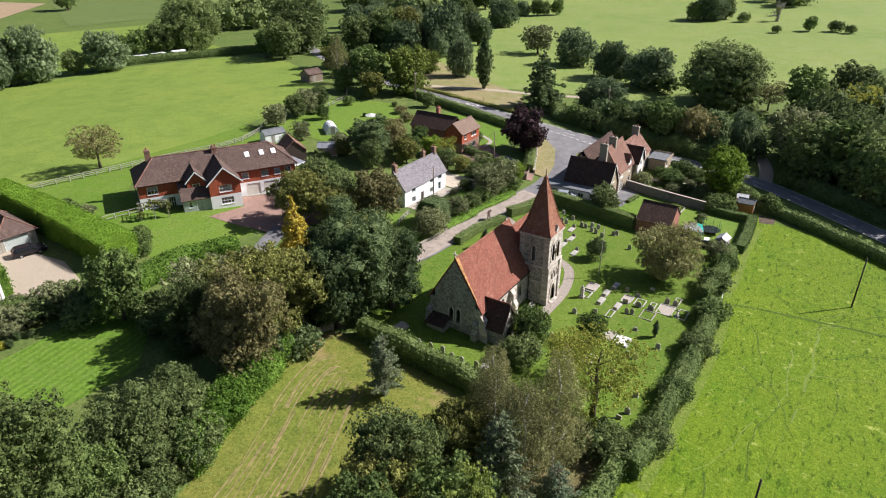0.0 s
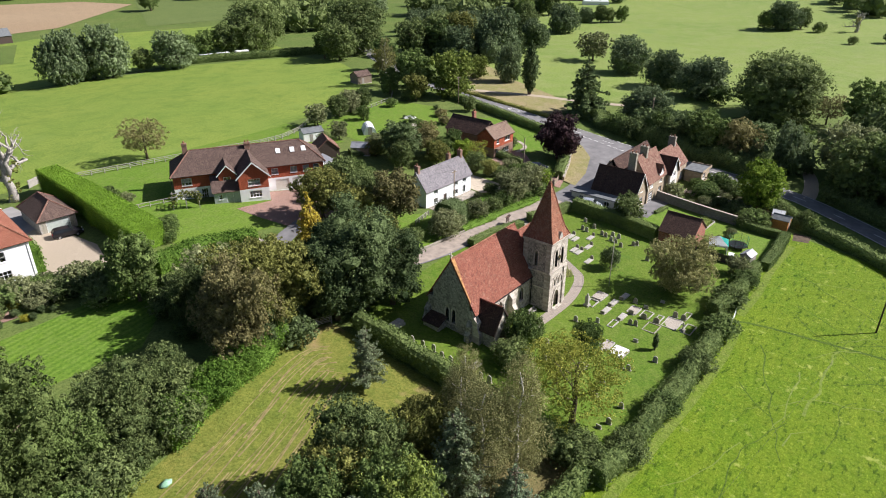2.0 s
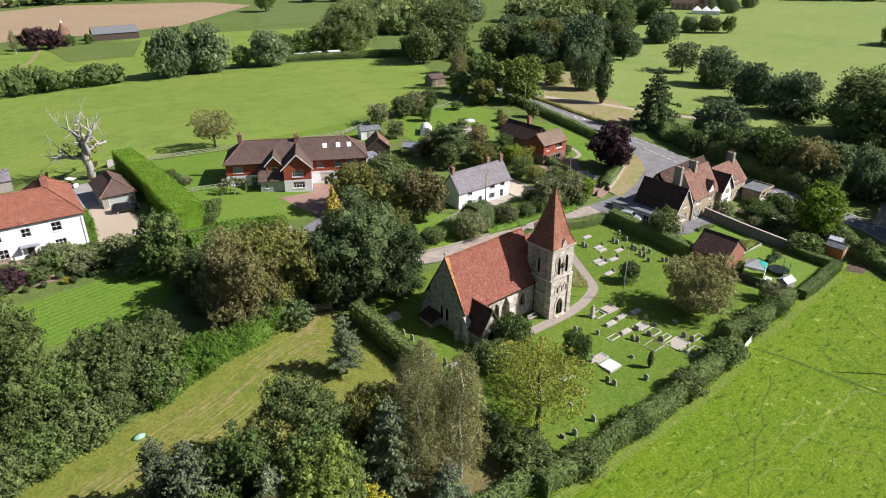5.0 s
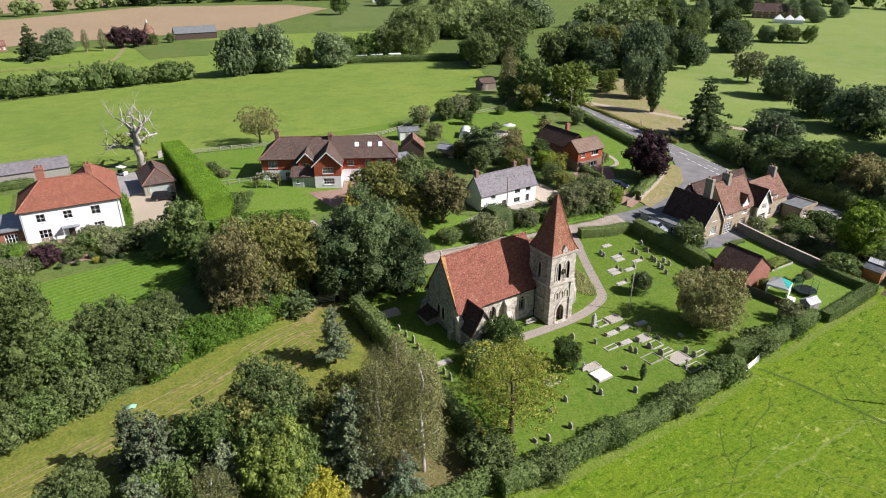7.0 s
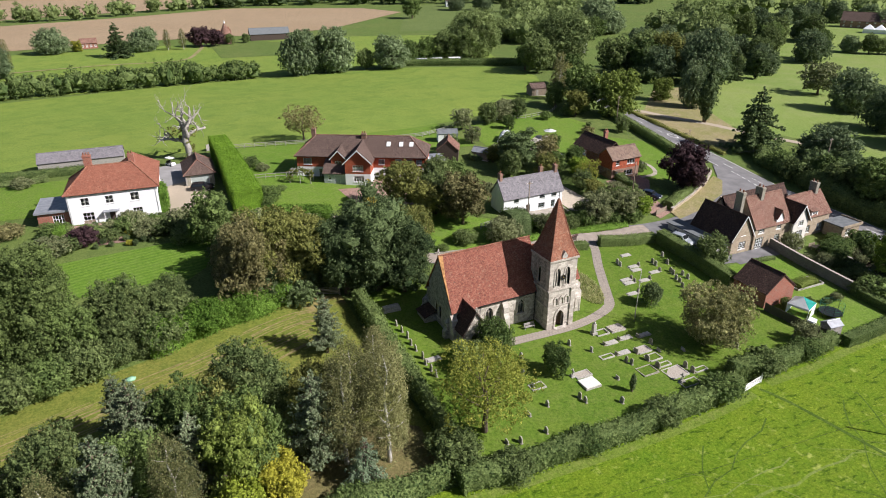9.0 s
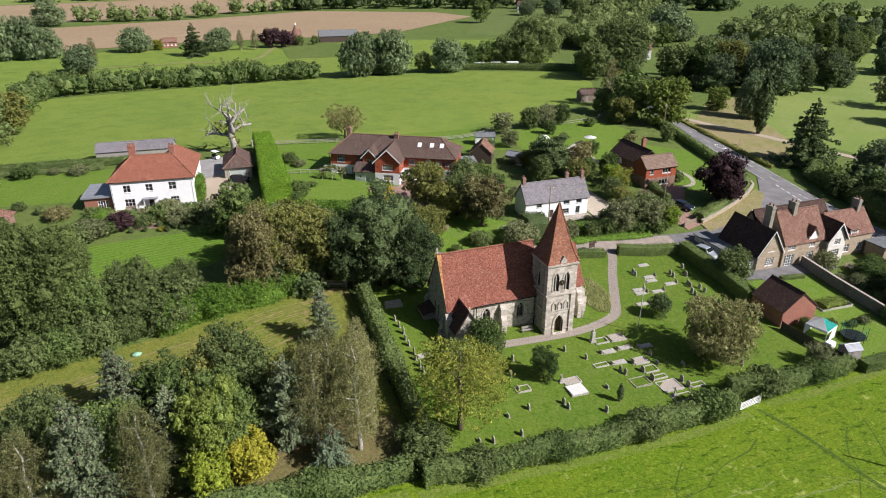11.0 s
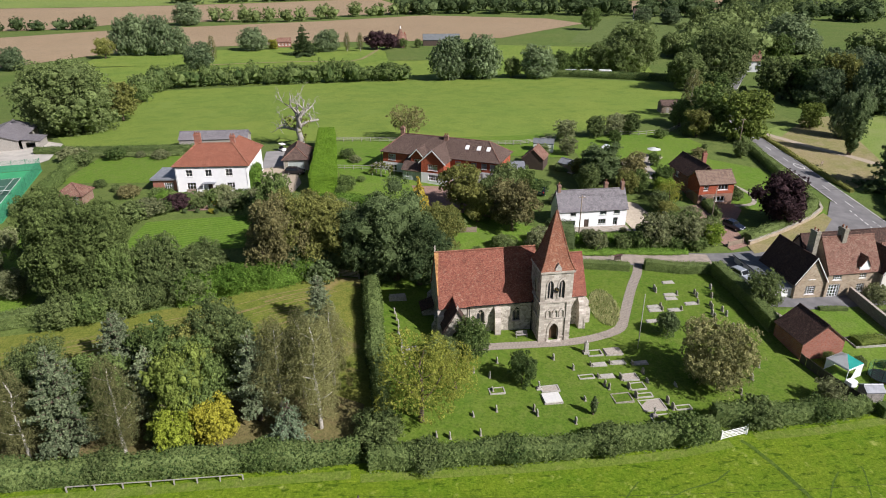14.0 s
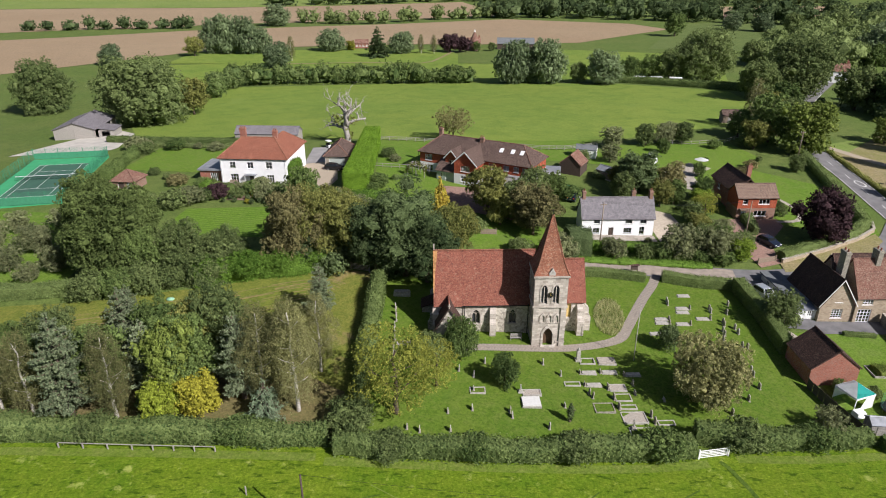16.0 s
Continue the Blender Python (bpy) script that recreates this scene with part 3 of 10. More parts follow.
archetype("broad", "tree", "mature green broadleaved tree with a full crown", "broad", "green", 12.0, 5.0, 11, n=4200, size=0.34)
archetype("broad2", "tree", "mid-green broadleaved tree with an uneven crown", "broad", "mid", 12.0, 5.2, 12, n=4600, size=0.33, lumps=34)
archetype("olive", "tree", "large olive-green tree turning brown at the crown", "broad", "olive", 13.0, 5.4, 13, n=4600, size=0.34, lumps=26, low=0.1)
archetype("bronze", "tree", "large tree with brown-olive early autumn foliage", "broad", "bronze", 12.0, 5.2, 14, n=4600, size=0.34, lumps=26, low=0.1)
archetype("holm", "tree", "dense dark evergreen oak with a domed crown", "broad", "dark", 14.0, 5.0, 15, n=5200, size=0.28, lumps=26, low=0.06, cored=0.8)
archetype("oak", "tree", "large spreading dark green oak", "broad", "oak", 15.0, 8.0, 16, n=8200, size=0.38, lumps=60, low=-0.06)
archetype("great_oak", "tree", "very large spreading green oak", "broad", "mid", 15.0, 8.0, 56, n=14000, size=0.27, lumps=85, low=-0.06)
archetype("lime", "tree", "small lime-green pointed tree", "broad", "lime", 6.0, 2.3, 57, n=2600, size=0.22, lumps=26, low=0.0)
archetype("bright", "tree", "rounded bright green garden tree", "broad", "bright", 9.0, 4.2, 17, n=4600, size=0.26, lumps=34, low=0.03)
archetype("fresh", "tree", "full rounded fresh green broadleaved tree", "broad", "fresh", 11.0, 4.8, 47, n=4400, size=0.32, lumps=36, low=0.02)
archetype("pale", "tree", "rounded tree with pale seeding foliage", "broad", "pale", 9.5, 5.2, 18, n=9500, size=0.22, lumps=40, low=0.0, cored=0.4)
archetype("turning", "tree", "open walnut tree with yellow-green turning leaves", "broad", "turning", 11.5, 5.2, 19, n=2100, size=0.25, lumps=30, low=0.16, cored=0)
archetype("yellow", "tree", "small tree with bright yellow-green leaves", "broad", "yellow", 6.0, 2.7, 20, n=3000, size=0.24, lumps=26, low=0.0)
archetype("gold", "tree", "narrow pointed golden conifer tree", "cone", "gold", 7.5, 1.9, 21, n=2200, size=0.2, lumps=26, low=0.03)
archetype("blue", "tree", "grey-green pine with loose upswept branches", "pine", "blue", 13.0, 3.7, 22, n=5200, size=0.24, lumps=46, low=0.12, cored=0)
archetype("spruce", "tree", "small young blue-green spruce tree", "spruce", "spruce", 5.5, 2.5, 23, n=3000, size=0.15, lumps=34, low=0.05, cored=0)
archetype("birch", "tree", "slender silver birch with thin hanging foliage", "birch", "birch", 13.0, 2.8, 24, n=4200, size=0.155, lumps=34, low=0.2, bark="birch_bark", cored=0)
archetype("cypress", "tree", "tall narrow dark green cypress", "column", "dark", 15.0, 2.3, 25, n=2600, size=0.26, lumps=30, low=0.03, cored=0.85)
archetype("purple", "tree", "dark purple-leaved tree with a rounded crown", "broad", "purple", 10.0, 5.2, 26, n=4600, size=0.3, lumps=28, low=0.06, cored=0.82)
archetype("grey", "tree", "feathery grey-green garden tree", "broad", "grey", 7.0, 3.6, 27, n=2800, size=0.22, lumps=22, low=0.1)
archetype("cedar", "tree", "dark broad conifer with ragged layers", "spruce", "dark", 15.0, 7.0, 28, n=6000, size=0.4, lumps=52, low=0.02, cored=0.6)
archetype("bush", "bush", "rounded dark green garden shrub", "bush", "mid", 3.0, 2.0, 29, n=1100, size=0.2, lumps=14)
archetype("bush_green", "bush", "rounded fresh green garden shrub", "bush", "green", 3.0, 2.0, 30, n=1100, size=0.2, lumps=14)
archetype("bush_grey", "bush", "rounded grey-green garden shrub", "bush", "grey", 2.4, 1.8, 31, n=1000, size=0.17, lumps=14)
archetype("bush_red", "bush", "bushy shrub with bronze-red leaves", "bush", "bronze", 3.0, 2.0, 32, n=1100, size=0.19, lumps=14)
archetype("yewbush", "tree", "rounded dark yew beside the graves", "bush", "dark", 4.0, 2.1, 33, n=2200, size=0.17, lumps=16)
archetype("fir", "tree", "tall dark evergreen with a dense ragged crown", "broad", "needle", 15.0, 4.7, 35, n=5600, size=0.30, lumps=36, low=-0.02, cored=0.62)
archetype("thin", "tree", "small open field tree with sparse leaves", "broad", "bronze", 8.5, 4.4, 34, n=3600, size=0.2, lumps=30, low=0.2, cored=0)

# churchyard
plant("yewbush", 19.5, -0.3, 3.7, 0.78)
plant("broad", -4.7, -8.8, 5.0, 0.85, label="rounded mid-green holly tree among the graves")
plant("pale", 20.5, -11.5, 9.0, 0.88)
plant("turning", -18.5, -14.5, 11.5)
plant("turning", -13.5, -9.5, 6.5, 0.9)
plant("bush_green", -10.1, -2.6, 5.2, 0.72)
plant("bush", -14.2, -3.6, 3.4)
plant("grey", 33.5, -16.5, 3.4)
plant("broad2", 38.6, 5.6, 6.0)
# plantation beyond the churchyard hedge
for key, x, y, h in (("blue", -55.7, -16.4, 13.8), ("birch", -50.7, -16.3, 11.6), ("broad", -43.6, -11.5, 11.0), ("lime", -45.2, -16.6, 5.8), ("yellow", -41.5, -15.2, 5.6),
                     ("birch", -34.3, -13.2, 13.2), ("birch", -30.1, -14.6, 14.2), ("spruce", -33.4, -16.5, 6.0), ("blue", -37.0, -12.5, 12.0), ("broad2", -41.9, -4.2, 10.8),
                     ("blue", -30.2, 6.0, 8.5), ("birch", -60.0, -16.4, 10.8), ("birch", -64.5, -15.0, 10.0), ("broad2", -60.5, -10.0, 10.0), ("blue", -53.0, -6.0, 11.0),
                     ("blue", -54.5, -1.0, 8.5), ("broad", -48.5, -6.0, 10.0), ("olive", -44.5, -5.5, 9.5), ("birch", -28.5, -7.0, 11.0), ("broad", -66.0, -9.0, 8.0),
                     ("olive", -35.0, -7.0, 9.0), ("blue", -48.5, -11.5, 10.0), ("broad", -53.5, -12.0, 9.5), ("birch", -32.0, -9.0, 11.5),
                     ("bush_green", -47.4, -14.6, 2.4)):
    plant(key, x, y, h, 0.84 if key in ("broad", "broad2", "olive", "fresh") else 1.0, group="plantation trees")
# belt between the glade and the white house
for key, x, y, h in (("olive", -32.6, 23.6, 13.5), ("bronze", -36.6, 20.4, 13.2), ("olive", -28.8, 22.5, 13.2), ("holm", -18.2, 18.4, 15.8), ("holm", -14.6, 16.6, 12.0), ("holm", -22.9, 19.0, 13.2),
                     ("olive", -11.5, 22.0, 11.0), ("broad2", -53.0, 16.5, 9.5), ("broad", -58.5, 15.5, 9.0), ("fir", -64.0, 15.5, 17.5), ("fir", -66.2, 15.0, 16.5),
                     ("fir", -69.0, 22.0, 16.5), ("fir", -62.0, 21.5, 14.5),
                     ("broad2", -47.0, 18.8, 7.5), ("broad2", -36.0, 31.0, 8.0), ("broad", -38.6, 41.2, 10.0), ("grey", -31.0, 35.5, 7.5),
                     ("grey", -27.5, 29.5, 9.0), ("holm", -17.5, 24.0, 12.0),
                     ("holm", -34.5, 19.8, 6.0), ("olive", -9.5, 27.0, 9.5), ("bush", -65.0, 9.6, 4.0), ("bush_green", -61.5, 10.6, 4.2), ("bush", -58.0, 12.0, 4.4), ("grey", -80.8, 25.3, 4.6), ("grey", -77.0, 14.6, 3.4),
                     ("bush", -54.5, 13.6, 3.6), ("bush", -49.5, 14.6, 4.6)):
    plant(key, x, y, h, 0.86 if key in ("broad", "broad2", "bronze", "olive", "fir") else 1.0, group="belt of trees")
archetype("laurel", "bush", "bushy bright green laurel growing over the hedge", "bush", "laurel", 4.0, 2.2, 58, n=2000, size=0.2, lumps=20)
for x, y, h in ((-49.5, 14.7, 4.4), (-46.6, 15.6, 3.7), (-43.8, 16.4, 4.5), (-41.0, 17.3, 3.8), (-38.6, 18.2, 4.4), (-36.0, 19.2, 3.6), (-33.4, 20.3, 4.2)):
    plant("laurel", x, y, h, 1.05, group="laurel clumps")
# thicker clumps growing in the pasture hedge
for k, (x, y, h) in enumerate(((-19, -21.1, 2.5), (-9.5, -21.2, 2.4), (2, -21.0, 2.6), (12.0, -20.6, 2.9), (22.0, -18.8, 2.9), (30.5, -18.9, 2.4), (-23.6, -17.5, 3.3), (-36, -19.3, 2.4), (-52, -19.2, 2.4))):
    plant(("bush", "bush_green")[k % 2], x, y, h, 1.35, label="dark bushy clump growing up in the field hedge", group="hedge clumps")

# ---- building parts ----
M["church_stone"] = rubble("church_stone", [(0.17, 0.15, 0.125), (0.41, 0.372, 0.31), (0.63, 0.585, 0.50)], 3.2)
# flint for the sides away from the sun, their shade put into its colour
M["flint"] = rubble("flint_wall", [(0.13, 0.12, 0.11), (0.28, 0.265, 0.235), (0.43, 0.40, 0.35)], 4.5)
M["dressed"] = masonry("dressed_stone", [(0.29, 0.252, 0.212), (0.47, 0.422, 0.362), (0.62, 0.57, 0.50)], (0.34, 0.31, 0.27), 0.7, 0.32, 0.012, bump=0.4, stain=0.6)
M["red_tile"] = masonry("red_clay_tiles", [(0.14, 0.052, 0.040), (0.24, 0.082, 0.056), (0.31, 0.118, 0.078), (0.36, 0.175, 0.125)], (0.09, 0.034, 0.024), 0.17, 0.11, 0.012, bump=0.7, lichen=0.4)
M["spire_tile"] = masonry("orange_clay_tiles", [(0.16, 0.09, 0.065), (0.28, 0.105, 0.062), (0.35, 0.15, 0.09), (0.40, 0.27, 0.19)], (0.10, 0.045, 0.03), 0.17, 0.11, 0.012, bump=0.7, stain=0.7, lichen=0.55)
M["orange_tile"] = masonry("orange_house_tiles", [(0.20, 0.075, 0.047), (0.28, 0.105, 0.066), (0.34, 0.155, 0.10)], (0.14, 0.05, 0.03), 0.17, 0.11, 0.012, bump=0.7, lichen=0.25)
M["brown_tile"] = masonry("brown_roof_tiles", [(0.075, 0.051, 0.044), (0.125, 0.085, 0.070), (0.175, 0.122, 0.10)], (0.04, 0.025, 0.02), 0.17, 0.11, 0.012, bump=0.7, lichen=0.25)
M["dark_tile"] = masonry("dark_roof_tiles", [(0.045, 0.028, 0.025), (0.085, 0.05, 0.04), (0.13, 0.075, 0.055)], (0.02, 0.015, 0.015), 0.17, 0.11, 0.012, bump=0.7, lichen=0.25)
M["pan_tile"] = masonry("concrete_tiles", [(0.17, 0.115, 0.085), (0.23, 0.16, 0.12), (0.27, 0.20, 0.15)], (0.09, 0.06, 0.05), 0.3, 0.34, 0.03, bump=0.8)
M["mixed_tile"] = masonry("weathered_red_tiles", [(0.12, 0.060, 0.046), (0.205, 0.10, 0.074), (0.265, 0.15, 0.112), (0.30, 0.23, 0.17)], (0.08, 0.035, 0.025), 0.17, 0.11, 0.012, bump=0.7, lichen=0.5)
M["slate"] = masonry("grey_slates", [(0.125, 0.115, 0.122), (0.185, 0.172, 0.182), (0.245, 0.228, 0.236)], (0.08, 0.075, 0.08), 0.3, 0.22, 0.01, bump=0.5, rough=0.7)
M["brick"] = masonry("red_brick", [(0.20, 0.072, 0.048), (0.30, 0.108, 0.072), (0.37, 0.155, 0.105)], (0.33, 0.26, 0.21), 0.225, 0.075, 0.008, bump=0.4)
M["tile_hung"] = masonry("hung_tile_wall", [(0.27, 0.06, 0.03), (0.40, 0.10, 0.05), (0.46, 0.14, 0.075)], (0.15, 0.04, 0.02), 0.17, 0.11, 0.012, bump=0.5)
M["brown_brick"] = masonry("brown_brick", [(0.16, 0.085, 0.06), (0.25, 0.14, 0.10), (0.31, 0.19, 0.14)], (0.30, 0.25, 0.2), 0.225, 0.075, 0.008, bump=0.4)
M["sandstone"] = masonry("sandstone_blocks", [(0.25, 0.192, 0.132), (0.365, 0.292, 0.205), (0.44, 0.368, 0.27)], (0.38, 0.33, 0.26), 0.42, 0.2, 0.014, bump=0.5)
M["white_wall"] = plain("white_painted_wall", (0.79, 0.79, 0.785), 0.8, var=0.06, scale=0.8)
M["white"] = plain("white_paint", (0.80, 0.80, 0.78), 0.5, var=0.04)
M["cream"] = plain("cream_render", (0.66, 0.63, 0.565), 0.8, var=0.07, scale=1.0)
M["grey_paint"] = plain("grey_green_paint", (0.36, 0.40, 0.37), 0.6)
M["lead"] = plain("lead_sheet", (0.26, 0.27, 0.29), 0.5, 0.2, 0.2, 1.5)
# one pale glossy colour for the skylight panes
M["blind"] = plain("skylight_blind", (0.75, 0.76, 0.78), 0.15, 0, 0.05, 3, 0.5)
M["felt"] = plain("roof_felt", (0.14, 0.15, 0.155), 0.85, 0, 0.25, 1.2)
M["black"] = plain("black_metal", (0.02, 0.02, 0.022), 0.45, 0.3)
M["timber"] = plain("weathered_timber", (0.24, 0.19, 0.14), 0.85, var=0.3, scale=4)
M["grey_timber"] = plain("grey_timber", (0.30, 0.28, 0.25), 0.9, var=0.3, scale=4)
M["dark_timber"] = plain("dark_timber", (0.07, 0.05, 0.04), 0.8, var=0.3, scale=4)
M["oak_door"] = plain("oak_door", (0.10, 0.06, 0.035), 0.7, var=0.3, scale=5)
M["orange_wood"] = plain("orange_stained_wood", (0.42, 0.17, 0.05), 0.7, var=0.2, scale=4)
M["tarmac"] = plain("asphalt", (0.172, 0.166, 0.166), 0.9, var=0.22, scale=0.5)
M["lane"] = plain("worn_asphalt", (0.150, 0.146, 0.148), 0.9, var=0.22, scale=0.6)
M["gravel"] = plain("gravel", (0.36, 0.30, 0.225), 0.95, var=0.14, scale=6.0)
M["pale_gravel"] = plain("pale_gravel", (0.42, 0.36, 0.28), 0.95, var=0.2, scale=2.5)
M["paving"] = masonry("stone_paving", [(0.26, 0.23, 0.19), (0.36, 0.32, 0.27), (0.42, 0.38, 0.32)], (0.18, 0.17, 0.13), 0.7, 0.6, 0.02, bump=0.3)
M["brick_paving"] = masonry("block_paving", [(0.22, 0.13, 0.10), (0.31, 0.19, 0.15), (0.37, 0.25, 0.20)], (0.16, 0.12, 0.1), 0.2, 0.1, 0.01, bump=0.3)
M["concrete"] = plain("concrete", (0.46, 0.43, 0.38), 0.9, var=0.15, scale=0.5)
M["concrete_grey"] = plain("grey_concrete", (0.27, 0.258, 0.25), 0.9, var=0.14, scale=0.4)
M["headstone"] = plain("grey_headstone", (0.34, 0.32, 0.28), 0.9, var=0.35, scale=4)
M["pale_stone"] = plain("pale_marble", (0.38, 0.36, 0.32), 0.8, var=0.25, scale=3)
M["lichen_stone"] = plain("lichened_stone", (0.27, 0.25, 0.2), 0.95, var=0.4, scale=4)
M["chips"] = plain("stone_chippings", (0.36, 0.32, 0.27), 0.95, var=0.35, scale=8)


def glass_mat():
    m = Mat("window_glass", 0.04, 0.0, 0.5)
    m.color((0.85, 0.9, 0.92))
    m.b.inputs["Transmission Weight"].default_value = 1.0
    m.b.inputs["IOR"].default_value = 1.45
    return m.m


M["glass"] = glass_mat()
M["leaded"] = plain("leaded_glass", (0.03, 0.035, 0.04), 0.25, 0.0, 0.5, 6, 0.5)


class Side:
    """A wall plane: u along it, z up, d into the building."""

    def __init__(self, a, b, cut=False):
        self.cut = cut
        self.a, self.b = Vector(a), Vector(b)
        self.t = (self.b - self.a).normalized()
        self.n = Vector((-self.t.y, self.t.x))
        self.len = (self.b - self.a).length

    def at(self, u, z, d=0.0):
        p = self.a + self.t * u + self.n * d
        return Vector((p.x, p.y, z))

    def box(self, bm, u0, u1, z0, z1, d0, d1):
        v = [bm.verts.new(self.at(*q)) for q in ((u0, z0, d0), (u1, z0, d0), (u1, z0, d1), (u0, z0, d1), (u0, z1, d0), (u1, z1, d0), (u1, z1, d1), (u0, z1, d1))]
        for f in ((3, 2, 1, 0), (4, 5, 6, 7), (0, 1, 5, 4), (1, 2, 6, 5), (2, 3, 7, 6), (3, 0, 4, 7)):
            bm.faces.new([v[i] for i in f])

    def poly(self, bm, pts, d0, d1):
        """A polygon of (u, z) made solid between depths d0 and d1."""
        a = [bm.verts.new(self.at(u, z, d0)) for u, z in pts]
        b = [bm.verts.new(self.at(u, z, d1)) for u, z in pts]
        n = len(pts)
        bm.faces.new(a)
        bm.faces.new(b[::-1])
        for i in range(n):
            bm.faces.new((a[(i + 1) % n], a[i], b[i], b[(i + 1) % n]))


def panel(side, us, zs, hole, d0, d1, gable=None):
    """A connected sheet over the grid us by zs, left open where hole(u, z) is true, made solid from depth d0 to d1; gable: a peak on top."""
    bm = bmesh.new()
    at = {}

    def vert(u, z):
        k = (round(u, 4), round(z, 4))
        if k not in at:
            at[k] = bm.verts.new(side.at(u, z, d0))
        return at[k]

    faces = []
    for u0, u1 in zip(us, us[1:]):
        for z0, z1 in zip(zs, zs[1:]):
            if not hole((u0 + u1) / 2, (z0 + z1) / 2):
                faces.append(bm.faces.new((vert(u0, z0), vert(u1, z0), vert(u1, z1), vert(u0, z1))))
    if gable:
        L, zt = side.len, zs[-1]
        up = lambda u: zt + (gable - zt) * (1 - abs(2 * u / L - 1))
        ring = [vert(u, zt) for u in us]
        if us[-1] < L - 0.01:
            ring.append(vert(us[-1], up(us[-1])))
        ring.append(vert(L / 2, gable))
        if us[0] > 0.01:
            ring.append(vert(us[0], up(us[0])))
        faces.append(bm.faces.new(ring))
    ext = bmesh.ops.extrude_face_region(bm, geom=faces)["geom"]
    step = (side.n * (d1 - d0)).to_3d()
    for g in ext:
        if isinstance(g, bmesh.types.BMVert):
            g.co += step
    return fix(bm)


def wall(root, side, z0, z1, mat, holes=(), th=0.3, gable=None, label=""):
    """A wall with thickness and openings (u0, u1, z0, z1) that go through it; gable: height of its peak."""
    lo, hi = (th, side.len - th) if side.cut else (0.0, side.len)
    us = sorted({lo, hi, *(h[i] for h in holes for i in (0, 1))})
    zs = sorted({z0, z1, *(h[i] for h in holes for i in (2, 3) if z0 < h[i] < z1)})
    bm = panel(side, us, zs, lambda u, z: any(h[0] < u < h[1] and h[2] < z < h[3] for h in holes), 0.0, th, gable)
    return part("wall", bm, mat, root, label)


def window(root, side, u0, u1, z0, z1, nx=3, nz=3, frame_mat="white", depth=0.08, sill=True, bar=0.1, name="window", label=""):
    """A window: frame with glazing bars, glass and a sill."""
    f = bar
    us, zs = [u0, u0 + f], [z0, z0 + f]
    for i in range(1, nx):
        u = u0 + (u1 - u0) * i / nx
        us += [u - f * 0.4, u + f * 0.4]
    for i in range(1, nz):
        z = z0 + (z1 - z0) * i / nz
        zs += [z - f * 0.3, z + f * 0.3]
    us += [u1 - f, u1]
    zs += [z1 - f, z1]
    inside = lambda q, edges: any(a < q < b for a, b in zip(edges[1::2], edges[2::2]))
    w = part(name, panel(side, us, zs, lambda u, z: inside(u, us) and inside(z, zs), depth, depth + 0.07), M[frame_mat], root, label)
    g = bmesh.new()
    side.box(g, u0 + f * 0.5, u1 - f * 0.5, z0 + f * 0.5, z1 - f * 0.5, depth + 0.03, depth + 0.04)
    part("pane", g, M["glass"], w)
    if sill:
        s = bmesh.new()
        side.box(s, u0 - 0.08, u1 + 0.08, z0 - 0.09, z0 - 0.003, -0.07, depth)
        part("sill", s, M[frame_mat], w)
    return w


def door(root, side, u0, u1, z0, z1, mat, depth=0.1, label="", panes=False):
    bm = bmesh.new()
    side.box(bm, u0 + 0.06, u1 - 0.06, z0, z1 - 0.06, depth + 0.02, depth + 0.08)
    if panes:
        for k in (0.25, 0.6):
            side.box(bm, u0 + 0.18, u1 - 0.18, z0 + (z1 - z0) * k, z0 + (z1 - z0) * (k + 0.22), depth, depth + 0.03)
    d = part("door", bm, M[mat], root, label)
    f = bmesh.new()
    side.box(f, u0, u0 + 0.06, z0, z1, depth - 0.03, depth + 0.1)
    side.box(f, u1 - 0.06, u1, z0, z1, depth - 0.03, depth + 0.1)
    side.box(f, u0 + 0.06, u1 - 0.06, z1 - 0.06, z1, depth - 0.03, depth + 0.1)
    part("door_frame", f, M["white"], d)
    h = bmesh.new()
    side.box(h, u1 - 0.2, u1 - 0.12, z0 + 1.0, z0 + 1.1, depth - 0.05, depth + 0.02)
    part("handle", h, M["black"], d)
    return d


def slab(root, pts, mat, th=0.16, name="roof", label=""):
    """One roof slope, thick."""
    bm = bmesh.new()
    p = [Vector(q) for q in pts]
    n = (p[1] - p[0]).cross(p[2] - p[0]).normalized()
    if n.z < 0:
        p, n = p[::-1], -n
    poly_solid(bm, [q - n * th for q in p], n * th)
    return part(name, fix(bm), mat, root, label)


def ridge(root, a, b, mat, r=0.11, name="ridge"):
    V, F = [], []
    a, b = Vector(a), Vector(b)
    n = max(2, int((b - a).length / 0.45))
    pts = [a.lerp(b, k / n) for k in range(n + 1)]
    tube(V, F, pts, [r * (1.0 if k % 2 else 1.12) for k in range(n + 1)], 6)
    return mesh(name, V, F, mat, root)


